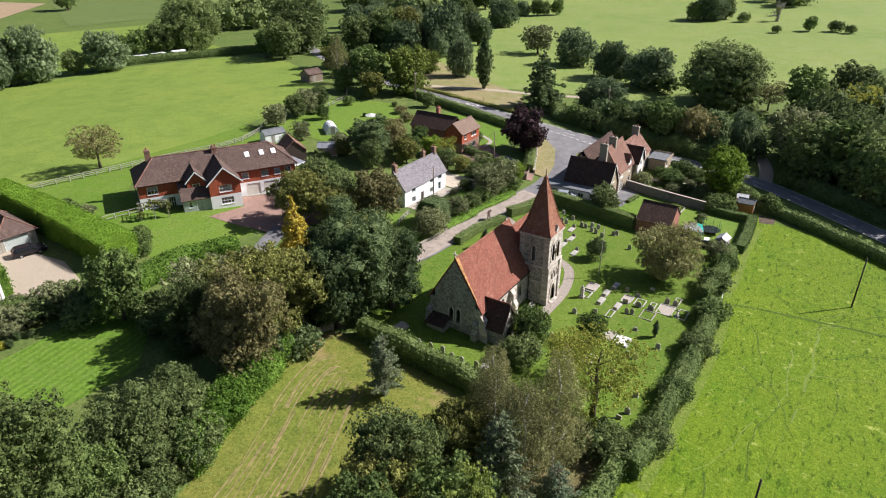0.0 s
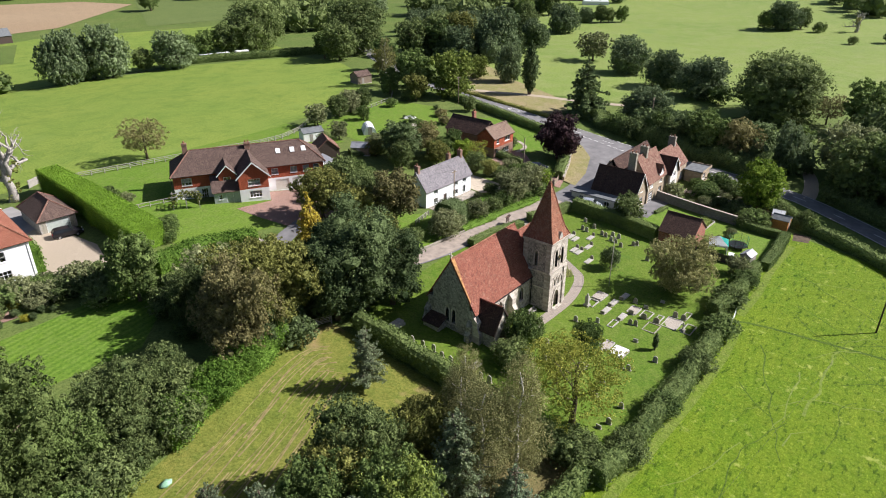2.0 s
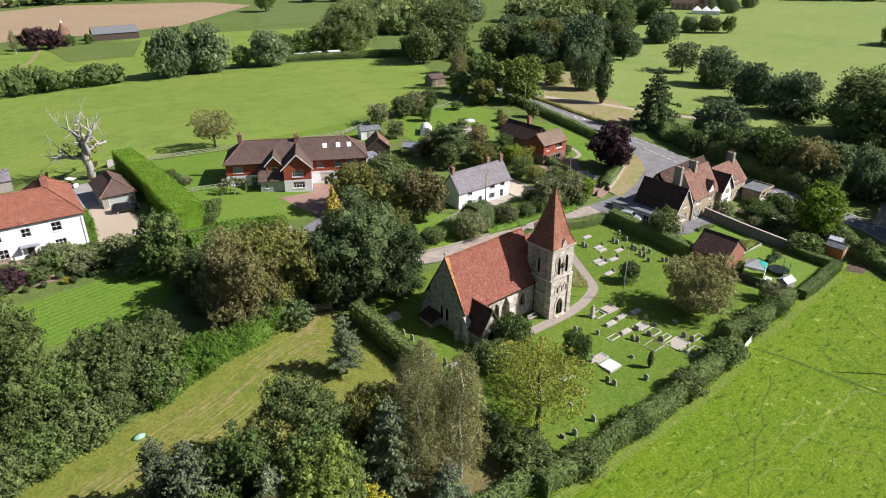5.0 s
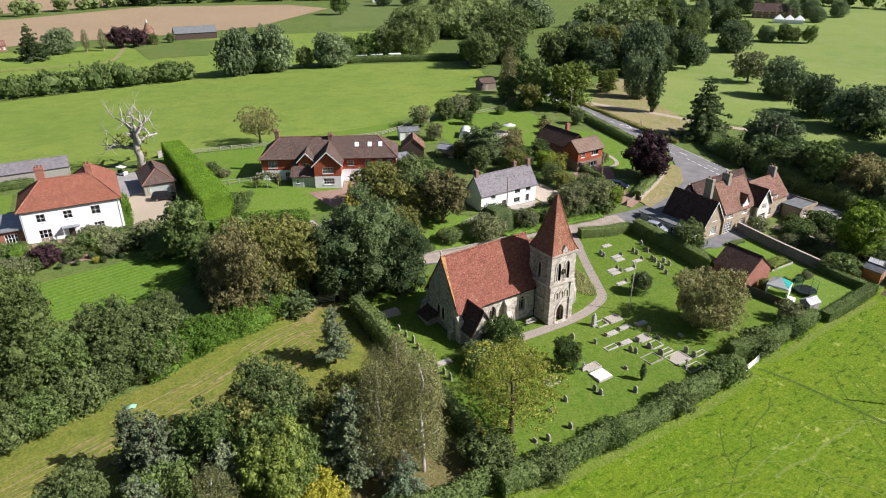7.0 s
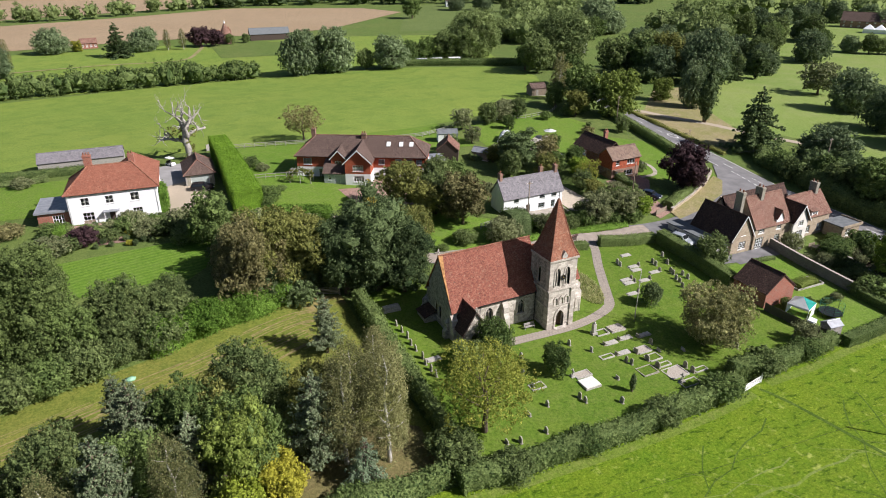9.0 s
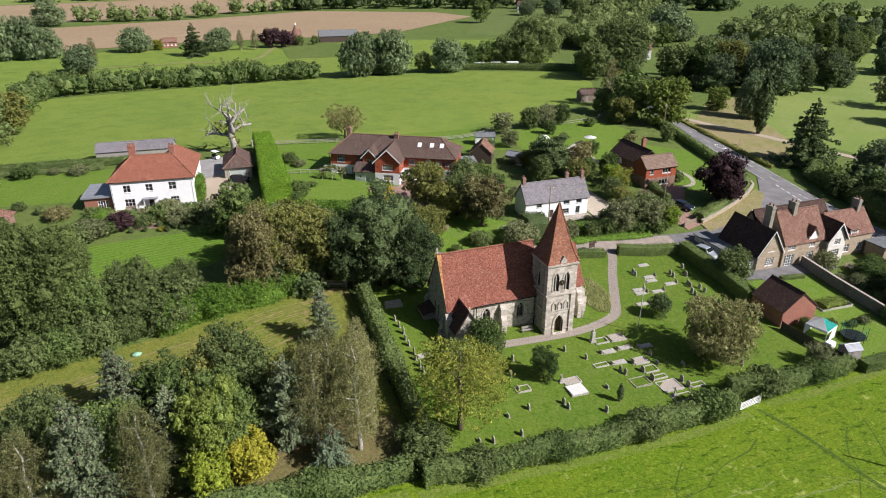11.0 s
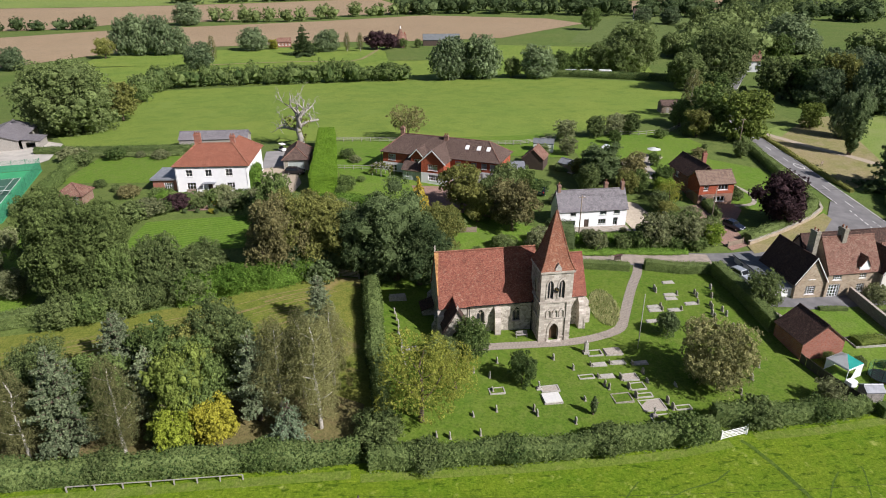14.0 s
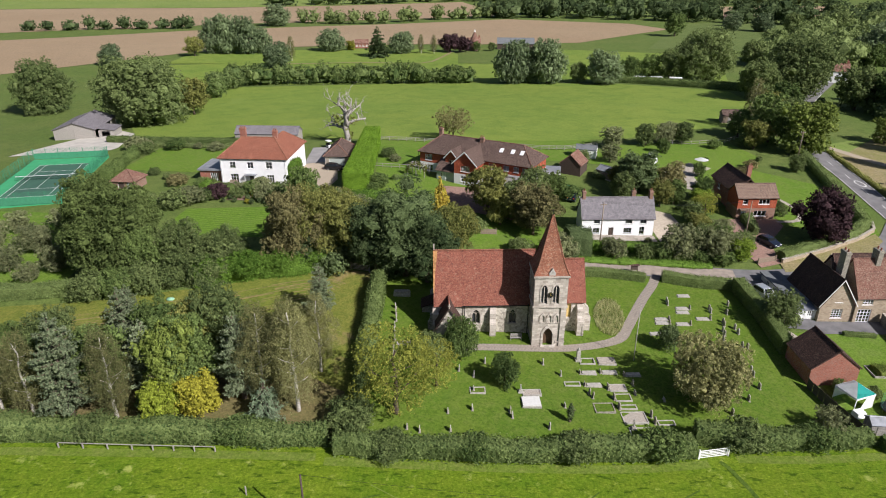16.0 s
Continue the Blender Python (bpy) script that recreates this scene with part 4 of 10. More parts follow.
def gable_roof(root, x0, x1, y0, y1, ze, zr, mat, axis="x", over=0.3, end=0.15, tilemat=None, sides=(1, 1)):
    """Two slopes with eaves, verges and ridge tiles; ze is the wall top."""
    ends = end if isinstance(end, tuple) else (end, end)
    if axis == "x":
        m = (y0 + y1) / 2
        k = (zr - ze) / (m - y0)
        a, b = x0 - ends[0], x1 + ends[1]
        q = [((a, y0 - over, ze - k * over), (b, y0 - over, ze - k * over), (b, m, zr), (a, m, zr)), ((b, y1 + over, ze - k * over), (a, y1 + over, ze - k * over), (a, m, zr), (b, m, zr))]
        r = ((a, m, zr), (b, m, zr))
    else:
        m = (x0 + x1) / 2
        k = (zr - ze) / (m - x0)
        a, b = y0 - ends[0], y1 + ends[1]
        q = [((x0 - over, b, ze - k * over), (x0 - over, a, ze - k * over), (m, a, zr), (m, b, zr)), ((x1 + over, a, ze - k * over), (x1 + over, b, ze - k * over), (m, b, zr), (m, a, zr))]
        r = ((m, a, zr), (m, b, zr))
    up = Vector((0, 0, 0.16))
    for s, on in zip(q, sides):
        if on:
            slab(root, [Vector(p) + up for p in s], mat)
    ridge(root, Vector(r[0]) + up, Vector(r[1]) + up, tilemat or mat)


def hip_roof(root, x0, x1, y0, y1, ze, zr, mat, inset0, inset1, over=0.35, hipmat=None, m=None):
    m = (y0 + y1) / 2 if m is None else m
    x0, x1, y0, y1 = x0 - over, x1 + over, y0 - over, y1 + over
    A, B, C, D = Vector((x0, y0, ze)), Vector((x1, y0, ze)), Vector((x1, y1, ze)), Vector((x0, y1, ze))
    P, Q = Vector((x0 + inset0, m, zr)), Vector((x1 - inset1, m, zr))
    for s in ((A, B, Q, P), (C, D, P, Q), (B, C, Q), (D, A, P)):
        slab(root, s, mat)
    for a, b in ((P, Q), (A, P), (D, P), (B, Q), (C, Q)):
        ridge(root, a, b, hipmat or mat, 0.12)


def eaves_board(root, pts, mat="white", h=0.2, t=0.06, name="bargeboard"):
    bm = bmesh.new()
    for a, b in zip(pts, pts[1:]):
        a, b = Vector(a), Vector(b)
        d = (b - a).normalized()
        s = Vector((d.y, -d.x, 0)).normalized() * t if abs(d.z) < 0.99 else Vector((t, 0, 0))
        v = [a, b, b - Vector((0, 0, h)), a - Vector((0, 0, h))]
        poly_solid(bm, v, s)
    return part(name, fix(bm), M[mat], root)


def chimney(root, x, y, z0, z1, w, d, mat, pots=2, potmat="spire_tile"):
    bm = boxes((x - w / 2, x + w / 2, y - d / 2, y + d / 2, z0, z1 - 0.35), (x - w / 2 - 0.07, x + w / 2 + 0.07, y - d / 2 - 0.07, y + d / 2 + 0.07, z1 - 0.35, z1 - 0.15), (x - w / 2 - 0.02, x + w / 2 + 0.02, y - d / 2 - 0.02, y + d / 2 + 0.02, z1 - 0.15, z1))
    c = part("chimney", bm, mat, root)
    for i in range(pots):
        V, F = [], []
        px = x + (i - (pots - 1) / 2) * (w / max(1, pots)) if w >= d else x
        py = y + (i - (pots - 1) / 2) * (d / max(1, pots)) if d > w else y
        tube(V, F, [(px, py, z1 - 0.02), (px, py, z1 + 0.3), (px, py, z1 + 0.42)], [0.15, 0.12, 0.15], 8)
        mesh("pot", V, F, M[potmat], c)
    return c


def four(x0, x1, y0, y1):
    """The sides of a rectangle: S, E, N, W, outsides outward; E and W butt against the others."""
    return Side((x0, y0), (x1, y0)), Side((x1, y0), (x1, y1), True), Side((x1, y1), (x0, y1)), Side((x0, y1), (x0, y0), True)


# ---- the church ----
def arch_pts(u, w, z0, zs, n=7):
    """A pointed arch outline: from bottom left over the point to bottom right; zs: springing height."""
    R = w * 1.0
    out = [(u - w / 2, z0)]
    for i in range(n + 1):
        a = math.pi - (math.pi / 3) * i / n
        out.append((u + w / 2 + R * math.cos(a), zs + R * math.sin(a)))
    left = out[1:]
    out += [(2 * u - x, z) for x, z in left[::-1][1:]]
    out.append((u + w / 2, z0))
    return out


def arch_infill(root, side, u, w, z0, zs, d0, d1, mat, name="spandrel", pad=0.0):
    """Fills the corners of a square-headed hole so that a pointed arch is left."""
    pts = arch_pts(u, w, z0, zs)
    top = zs + w * 0.866 + pad
    bm = bmesh.new()
    half = len(pts) // 2
    mid = pts[half]
    for k in range(1, half):
        (ua, za), (ub, zb) = pts[k], pts[k + 1]
        side.poly(bm, [(ua, za), (ub, zb), (ub, top), (ua, top)], d0, d1)
    for k in range(half, len(pts) - 2):
        (ua, za), (ub, zb) = pts[k], pts[k + 1]
        side.poly(bm, [(ua, za), (ub, zb), (ub, top), (ua, top)], d0, d1)
    return part(name, fix(bm), mat, root)


def arch_ring(root, side, u, w, z0, zs, thick, d0, d1, mat, name="surround"):
    """A stone surround that follows a pointed arch."""
    a = arch_pts(u, w, z0, zs)
    b = arch_pts(u, w + 2 * thick, z0, zs)
    bm = bmesh.new()
    rows = [[bm.verts.new(side.at(*p, d)) for p, d in ((q, d0), (o, d0), (o, d1), (q, d1))] for q, o in zip(a, b)]
    for c, d in zip(rows, rows[1:]):
        for i in range(4):
            bm.faces.new((c[i], d[i], d[(i + 1) % 4], c[(i + 1) % 4]))
    bm.faces.new(rows[0])
    bm.faces.new(rows[-1][::-1])
    return part(name, fix(bm), mat, root)


def church_window(root, side, u, w, z0, zs, lights=2):
    """A pointed window: stone surround, mullion and leaded glass."""
    sur = arch_ring(root, side, u, w, z0, zs, 0.2, -0.05, 0.3, M["dressed"], "window")
    arch_infill(sur, side, u, w + 0.02, z0, zs, 0.0, 0.8, M["dressed"])
    bm = bmesh.new()
    if lights == 2:
        side.box(bm, u - 0.06, u + 0.06, z0, zs + w * 0.45, 0.2, 0.32)
        for s in (-1, 1):
            q = arch_pts(u + s * w / 4, w / 2 - 0.1, z0, zs - 0.05, 4)
            o = arch_pts(u + s * w / 4, w / 2, z0, zs - 0.05, 4)
            for i in range(len(q) - 1):
                side.poly(bm, [o[i], o[i + 1], q[i + 1], q[i]], 0.2, 0.32)
        part("mullion", fix(bm), M["dressed"], sur)
    else:
        bm.free()
    g = bmesh.new()
    side.poly(g, arch_pts(u, w + 0.04, z0, zs), 0.34, 0.38)
    part("leaded_glass", fix(g), M["leaded"], sur)
    s = bmesh.new()
    side.box(s, u - w / 2 - 0.25, u + w / 2 + 0.25, z0 - 0.18, z0 - 0.003, -0.1, 0.3)
    part("sill", s, M["dressed"], sur)


def buttress(root, x, y, dx, dy, w, top, out, mat, base=-0.9):
    """A stepped buttress standing out from x, y along (dx, dy)."""
    bm = bmesh.new()
    s = Side((x + dy * w / 2, y - dx * w / 2), (x - dy * w / 2, y + dx * w / 2))
    prof = [(0.05, base), (-out, base), (-out, top * 0.45), (-out * 0.66, top * 0.6), (-out * 0.66, top * 0.8), (0.05, top)]
    V0 = [bm.verts.new(s.at(0, z, d)) for d, z in prof]
    V1 = [bm.verts.new(s.at(w, z, d)) for d, z in prof]
    n = len(prof)
    bm.faces.new(V0)
    bm.faces.new(V1[::-1])
    for i in range(n):
        bm.faces.new((V0[i], V0[(i + 1) % n], V1[(i + 1) % n], V1[i]))
    return part("buttress", fix(bm), mat, root)


def church():
    r = thing("church", "small stone village church with red tiled roofs and a spired tower", "church", 0, 0, 0)
    B = -1.2
    st, fl, dr, tile = M["church_stone"], M["flint"], M["dressed"], M["red_tile"]
    # nave
    S, E, N, W = four(-13.6, 0.9, 3.0, 10.8)
    wins = [(5.95, 1.15, 1.6, 2.9), (11.2, 1.1, 1.6, 2.9)]
    wall(r, S, B, 5.0, st, [(u - w / 2, u + w / 2, z0, zs + w * 0.866) for u, w, z0, zs in wins], 0.8)
    for u, w, z0, zs in wins:
        church_window(r, S, u, w, z0, zs)
    ww = [(3.35, 0.55, 2.0, 3.7), (4.45, 0.55, 2.0, 3.7)]
    wall(r, W, B, 5.0, fl, [(u - w / 2, u + w / 2, z0, zs + w * 0.866) for u, w, z0, zs in ww], 0.8, gable=11.25)
    for u, w, z0, zs in ww:
        church_window(r, W, u, w, z0, zs, 1)
    wall(r, N, B, 5.0, fl, (), 0.8)
    wall(r, E, B, 5.0, fl, (), 0.8, gable=11.25)
    gable_roof(r, -13.6, 0.9, 3.0, 10.8, 5.0, 11.35, tile, "x", 0.35, (0.12, 0.12), M["spire_tile"])
    bm = bmesh.new()
    poly_solid(bm, [(-13.74, 3.6, 6.29), (-13.6, 3.6, 6.29), (-13.45, 5.2, 8.90), (-13.2, 6.2, 10.53), (-13.1, 6.78, 11.47), (-13.74, 6.78, 11.47)], (0, -0.06, 0.038))
    lm = plain("orange_lichen", (0.36, 0.19, 0.075), 0.95, var=0.5, scale=3)
    part("verge_tiles", fix(bm), lm, r, "verge tiles covered in orange lichen")
    for x in (-13.45, -5.3):
        buttress(r, x, 3.02, 0, -1, 0.85, 4.5, 1.15, dr)
    buttress(r, -13.55, 10.7, -1, 0, 0.8, 3.6, 1.0, fl)
    buttress(r, -13.58, 3.5, -1, 0, 0.8, 3.6, 1.0, fl)
    # small lean-to against the west wall
    bm = boxes((-15.4, -13.62, 7.6, 10.2, B, 1.9))
    l = part("lean_to", bm, M["flint"], r)
    slab(l, [(-15.6, 7.4, 1.9), (-15.6, 10.4, 1.9), (-13.62, 10.4, 2.7), (-13.62, 7.4, 2.7)], M["dark_tile"], 0.1)
    cross = boxes((-13.68, -13.52, 6.86, 6.94, 11.4, 12.5), (-13.68, -13.52, 6.6, 7.2, 12.0, 12.12))
    part("gable_cross", cross, dr, r)
    # chancel
    S, E, N, W = four(0.9, 8.1, 3.8, 10.0)
    wall(r, S, B, 4.9, st, [(4.55, 5.25, 2.0, 3.9 + 0.606)], 0.7)
    sur = arch_ring(r, S, 4.9, 0.7, 2.0, 3.9, 0.18, -0.05, 0.3, dr, "window")
    arch_infill(sur, S, 4.9, 0.72, 2.0, 3.9, 0.0, 0.7, dr)
    g = bmesh.new()
    S.poly(g, arch_pts(4.9, 0.74, 2.0, 3.9), 0.2, 0.25)
    part("boarding", fix(g), plain("ochre_board", (0.62, 0.44, 0.16), 0.7), sur, "ochre boarding in the blocked lancet")
    wall(r, E, B, 4.9, st, [(2.2, 4.0, 2.0, 3.9 + 1.56)], 0.7, gable=9.8)
    church_window(r, E, 3.1, 1.8, 2.0, 3.9)
    wall(r, N, B, 4.9, fl, (), 0.7)
    gable_roof(r, 0.9, 8.1, 3.8, 10.0, 4.9, 9.85, tile, "x", 0.35, (0.0, 0.12), M["spire_tile"])
    buttress(r, 7.45, 3.82, 0, -1, 1.0, 4.4, 1.3, dr)
    buttress(r, 8.08, 4.4, 1, 0, 0.9, 4.2, 1.1, dr)
    # porch
    S, E, N, W = four(-13.3, -9.9, -0.1, 2.98)
    wall(r, S, B, 2.9, st, [(0.85, 2.55, B, 1.2 + 1.47)], 0.45, gable=5.7)
    p = arch_ring(r, S, 1.7, 1.7, B, 1.2, 0.3, -0.06, 0.3, dr, "porch_arch")
    arch_infill(p, S, 1.7, 1.72, B, 1.2, 0.0, 0.45, st)
    wall(r, E, B, 2.9, st, (), 0.4)
    wall(r, W, B, 2.9, fl, (), 0.4)
    # dark tiles here put the porch roof's shadow into its colour
    gable_roof(r, -13.3, -9.9, -0.1, 3.6, 2.9, 5.85, M["dark_tile"], "y", 0.3, (0.12, 0.4), M["red_tile"])
    eaves_board(r, [(-13.75, -0.26, 2.62), (-11.6, -0.26, 6.0), (-9.45, -0.26, 2.62)], "dark_timber", 0.28, 0.07)
    part("finial", boxes((-11.67, -11.53, -0.3, -0.16, 5.9, 6.6), (-11.8, -11.4, -0.27, -0.19, 6.25, 6.35)), dr, r)
    part("porch_door", boxes((-12.6, -10.6, 2.75, 2.9, -0.4, 2.6)), M["oak_door"], r)
    # tower
    S, E, N, W = four(0.0, 4.56, 0.0, 4.56)
    dw = (2.25, 1.35, -0.4, 1.35)
    bel = [(1.38, 0.82, 6.45, 8.55), (3.0, 0.82, 6.45, 8.55)]
    holes = [(u - w / 2, u + w / 2, z0, zs + w * 0.866) for u, w, z0, zs in bel]
    wall(r, S, B, 10.6, M["dressed"], holes + [(dw[0] - dw[1] / 2, dw[0] + dw[1] / 2, B, dw[3] + dw[1] * 0.866)], 0.8)
    d = arch_ring(r, S, *dw, 0.32, -0.09, 0.3, dr, "doorway")
    arch_infill(d, S, dw[0], dw[1] + 0.02, dw[2], dw[3], 0.0, 0.8, dr)
    g = bmesh.new()
    S.poly(g, arch_pts(dw[0], dw[1], dw[2], dw[3]), 0.6, 0.7)
    part("door", fix(g), M["oak_door"], d)
    part("step", boxes((1.2, 3.3, -0.55, -0.02, -0.7, -0.2)), dr, r)
    for side, hs in ((W, [(2.28, 0.5, 6.6, 8.5)]), (E, [(1.5, 0.8, 6.45, 8.55), (3.1, 0.8, 6.45, 8.55)]), (N, [(2.3, 0.8, 6.45, 8.55)])):
        hh = [(u - w / 2, u + w / 2, z0, zs + w * 0.866) for u, w, z0, zs in hs]
        if side is W:
            hh.append((1.0, 1.35, 2.2, 3.7))
        # the tower's west face gets the darker stone, shade painted in
        wall(r, side, B, 10.6, M["dressed"] if side is not W else fl, hh, 0.8)
        for u, w, z0, zs in hs:
            bw = arch_ring(r, side, u, w, z0, zs, 0.16, -0.05, 0.3, dr, "belfry_window")
            arch_infill(bw, side, u, w + 0.02, z0, zs, 0, 0.6, dr)
            lv = bmesh.new()
            for k in range(9):
                z = z0 + 0.1 + k * (zs - z0) / 8
                side.poly(lv, [(u - w / 2, z), (u + w / 2, z), (u + w / 2, z + 0.05), (u - w / 2, z + 0.05)], 0.25, 0.5)
            part("louvres", fix(lv), M["lead"], bw)
    g = bmesh.new()
    W.box(g, 1.0, 1.35, 2.2, 3.7, 0.3, 0.34)
    part("slit_glass", g, M["leaded"], r)
    for u, w, z0, zs in bel:
        bw = arch_ring(r, S, u, w, z0, zs, 0.2, -0.08, 0.3, dr, "belfry_window")
        arch_infill(bw, S, u, w + 0.02, z0, zs, 0, 0.6, dr)
        lv = bmesh.new()
        S.box(lv, u - 0.06, u + 0.06, z0, zs + 0.4, 0.1, 0.22)
        part("mullion", lv, dr, bw)
        lv = bmesh.new()
        for k in range(9):
            z = z0 + 0.1 + k * (zs - z0) / 8
            S.box(lv, u - w / 2, u + w / 2, z, z + 0.05, 0.25, 0.5)
        part("louvres", lv, M["lead"], bw)
    for z, t, o in ((10.35, 0.3, 0.2), (5.75, 0.26, 0.14), (3.3, 0.18, 0.12), (0.15, 0.2, 0.1)):
        for s in (S, E, W):
            runs = [(-o, 1.2), (3.3, s.len + o)] if z == 0.15 and s is S else [(-o if s is S else 0, s.len + (o if s is S else 0))]
            for u0, u1 in runs:
                bm = bmesh.new()
                s.box(bm, u0, u1, z, z + t, -o, -0.002)
                part("string_course", bm, dr, r)
    bm = bmesh.new()
    for k in range(3):
        u = 1.35 + 0.95 * k
        a = arch_pts(u, 0.55, 3.5, 4.15, 4)
        b = arch_pts(u, 0.85, 3.5, 4.15, 4)
        for i in range(len(a) - 1):
            S.poly(bm, [b[i], b[i + 1], a[i + 1], a[i]], -0.14, 0)
    part("blind_arcade", fix(bm), dr, r)
    for side, u in ((S, 0.0), (S, 4.56 - 0.75)):
        bm = bmesh.new()
        side.box(bm, u, u + 0.75, B, 5.74, -0.18, -0.003)
        part("pilaster", bm, dr, r)
    V, F = [], []
    tube(V, F, [(2.2, 0.02, 7.75), (2.2, -0.14, 7.75)], [0.42, 0.42], 16)
    c = mesh("clock", V, F, M["black"], r, "round black clock face with gilt pointers")
    gm = plain("gilt", (0.6, 0.42, 0.12), 0.35, 0.8)
    part("clock_pointers", boxes((2.17, 2.23, -0.16, -0.145, 7.7, 8.05), (2.17, 2.42, -0.16, -0.145, 7.72, 7.78)), gm, c)
    V, F = [], []
    for k in range(12):
        a = k * math.pi / 6
        tube(V, F, [(2.2 + 0.33 * math.cos(a), -0.141, 7.75 + 0.33 * math.sin(a)), (2.2 + 0.39 * math.cos(a), -0.15, 7.75 + 0.39 * math.sin(a))], [0.02, 0.02], 4)
    mesh("hour_marks", V, F, gm, c)
    # spire with a splayed foot
    prof = [(2.44, 10.62), (2.1, 11.3), (1.8, 12.0), (1.45, 13.2), (0.06, 18.6)]
    cx, cy = 2.28, 2.28
    for k in range(4):
        bm = bmesh.new()
        rows = []
        for hw, z in prof:
            q = [(-hw, -hw), (hw, -hw), (hw, hw), (-hw, hw)]
            a, b = q[k], q[(k + 1) % 4]
            rows.append((bm.verts.new((cx + a[0], cy + a[1], z)), bm.verts.new((cx + b[0], cy + b[1], z))))
        for (a, b), (c2, d2) in zip(rows, rows[1:]):
            bm.faces.new((a, b, d2, c2))
        part("spire_slope", bm, M["spire_tile"], r)
    part("spire_soffit", boxes((-0.14, 4.7, -0.14, 4.7, 10.55, 10.61)), M["dark_timber"], r)
    for k in range(4):
        V, F = [], []
        sx, sy = ((-1, -1), (1, -1), (1, 1), (-1, 1))[k]
        tube(V, F, [(cx + sx * hw, cy + sy * hw, z + 0.02) for hw, z in prof], [0.1, 0.1, 0.09, 0.09, 0.07], 6)
        mesh("hip_tiles", V, F, M["spire_tile"], r)
    V, F = [], []
    tube(V, F, [(cx, cy, 18.4), (cx, cy, 19.5)], [0.05, 0.03], 6)
    tube(V, F, [(cx - 0.25, cy, 19.1), (cx + 0.25, cy, 19.1)], [0.03, 0.03], 5)
    mesh("weather_vane", V, F, M["black"], r)
    bm = bmesh.new()
    S2 = Side((1.85, -0.12), (2.71, -0.12))
    S2.poly(bm, [(0, 10.75), (0.86, 10.75), (0.86, 11.1), (0.43, 11.75), (0, 11.1)], 0, 0.55)
    part("gablet", fix(bm), M["pale_stone"], r, "pale stone gablet at the spire's foot")
    # rainwater pipes
    for x, y, z in ((-0.25, 2.7, 4.9), (-9.3, 2.75, 4.6)):
        V, F = [], []
        tube(V, F, [(x, y, -0.6), (x, y, z)], [0.06, 0.06], 6)
        mesh("downpipe", V, F, M["black"], r)
    part("gutter", boxes((-9.6, -0.1, 2.56, 2.66, 4.62, 4.72)), M["black"], r)


church()

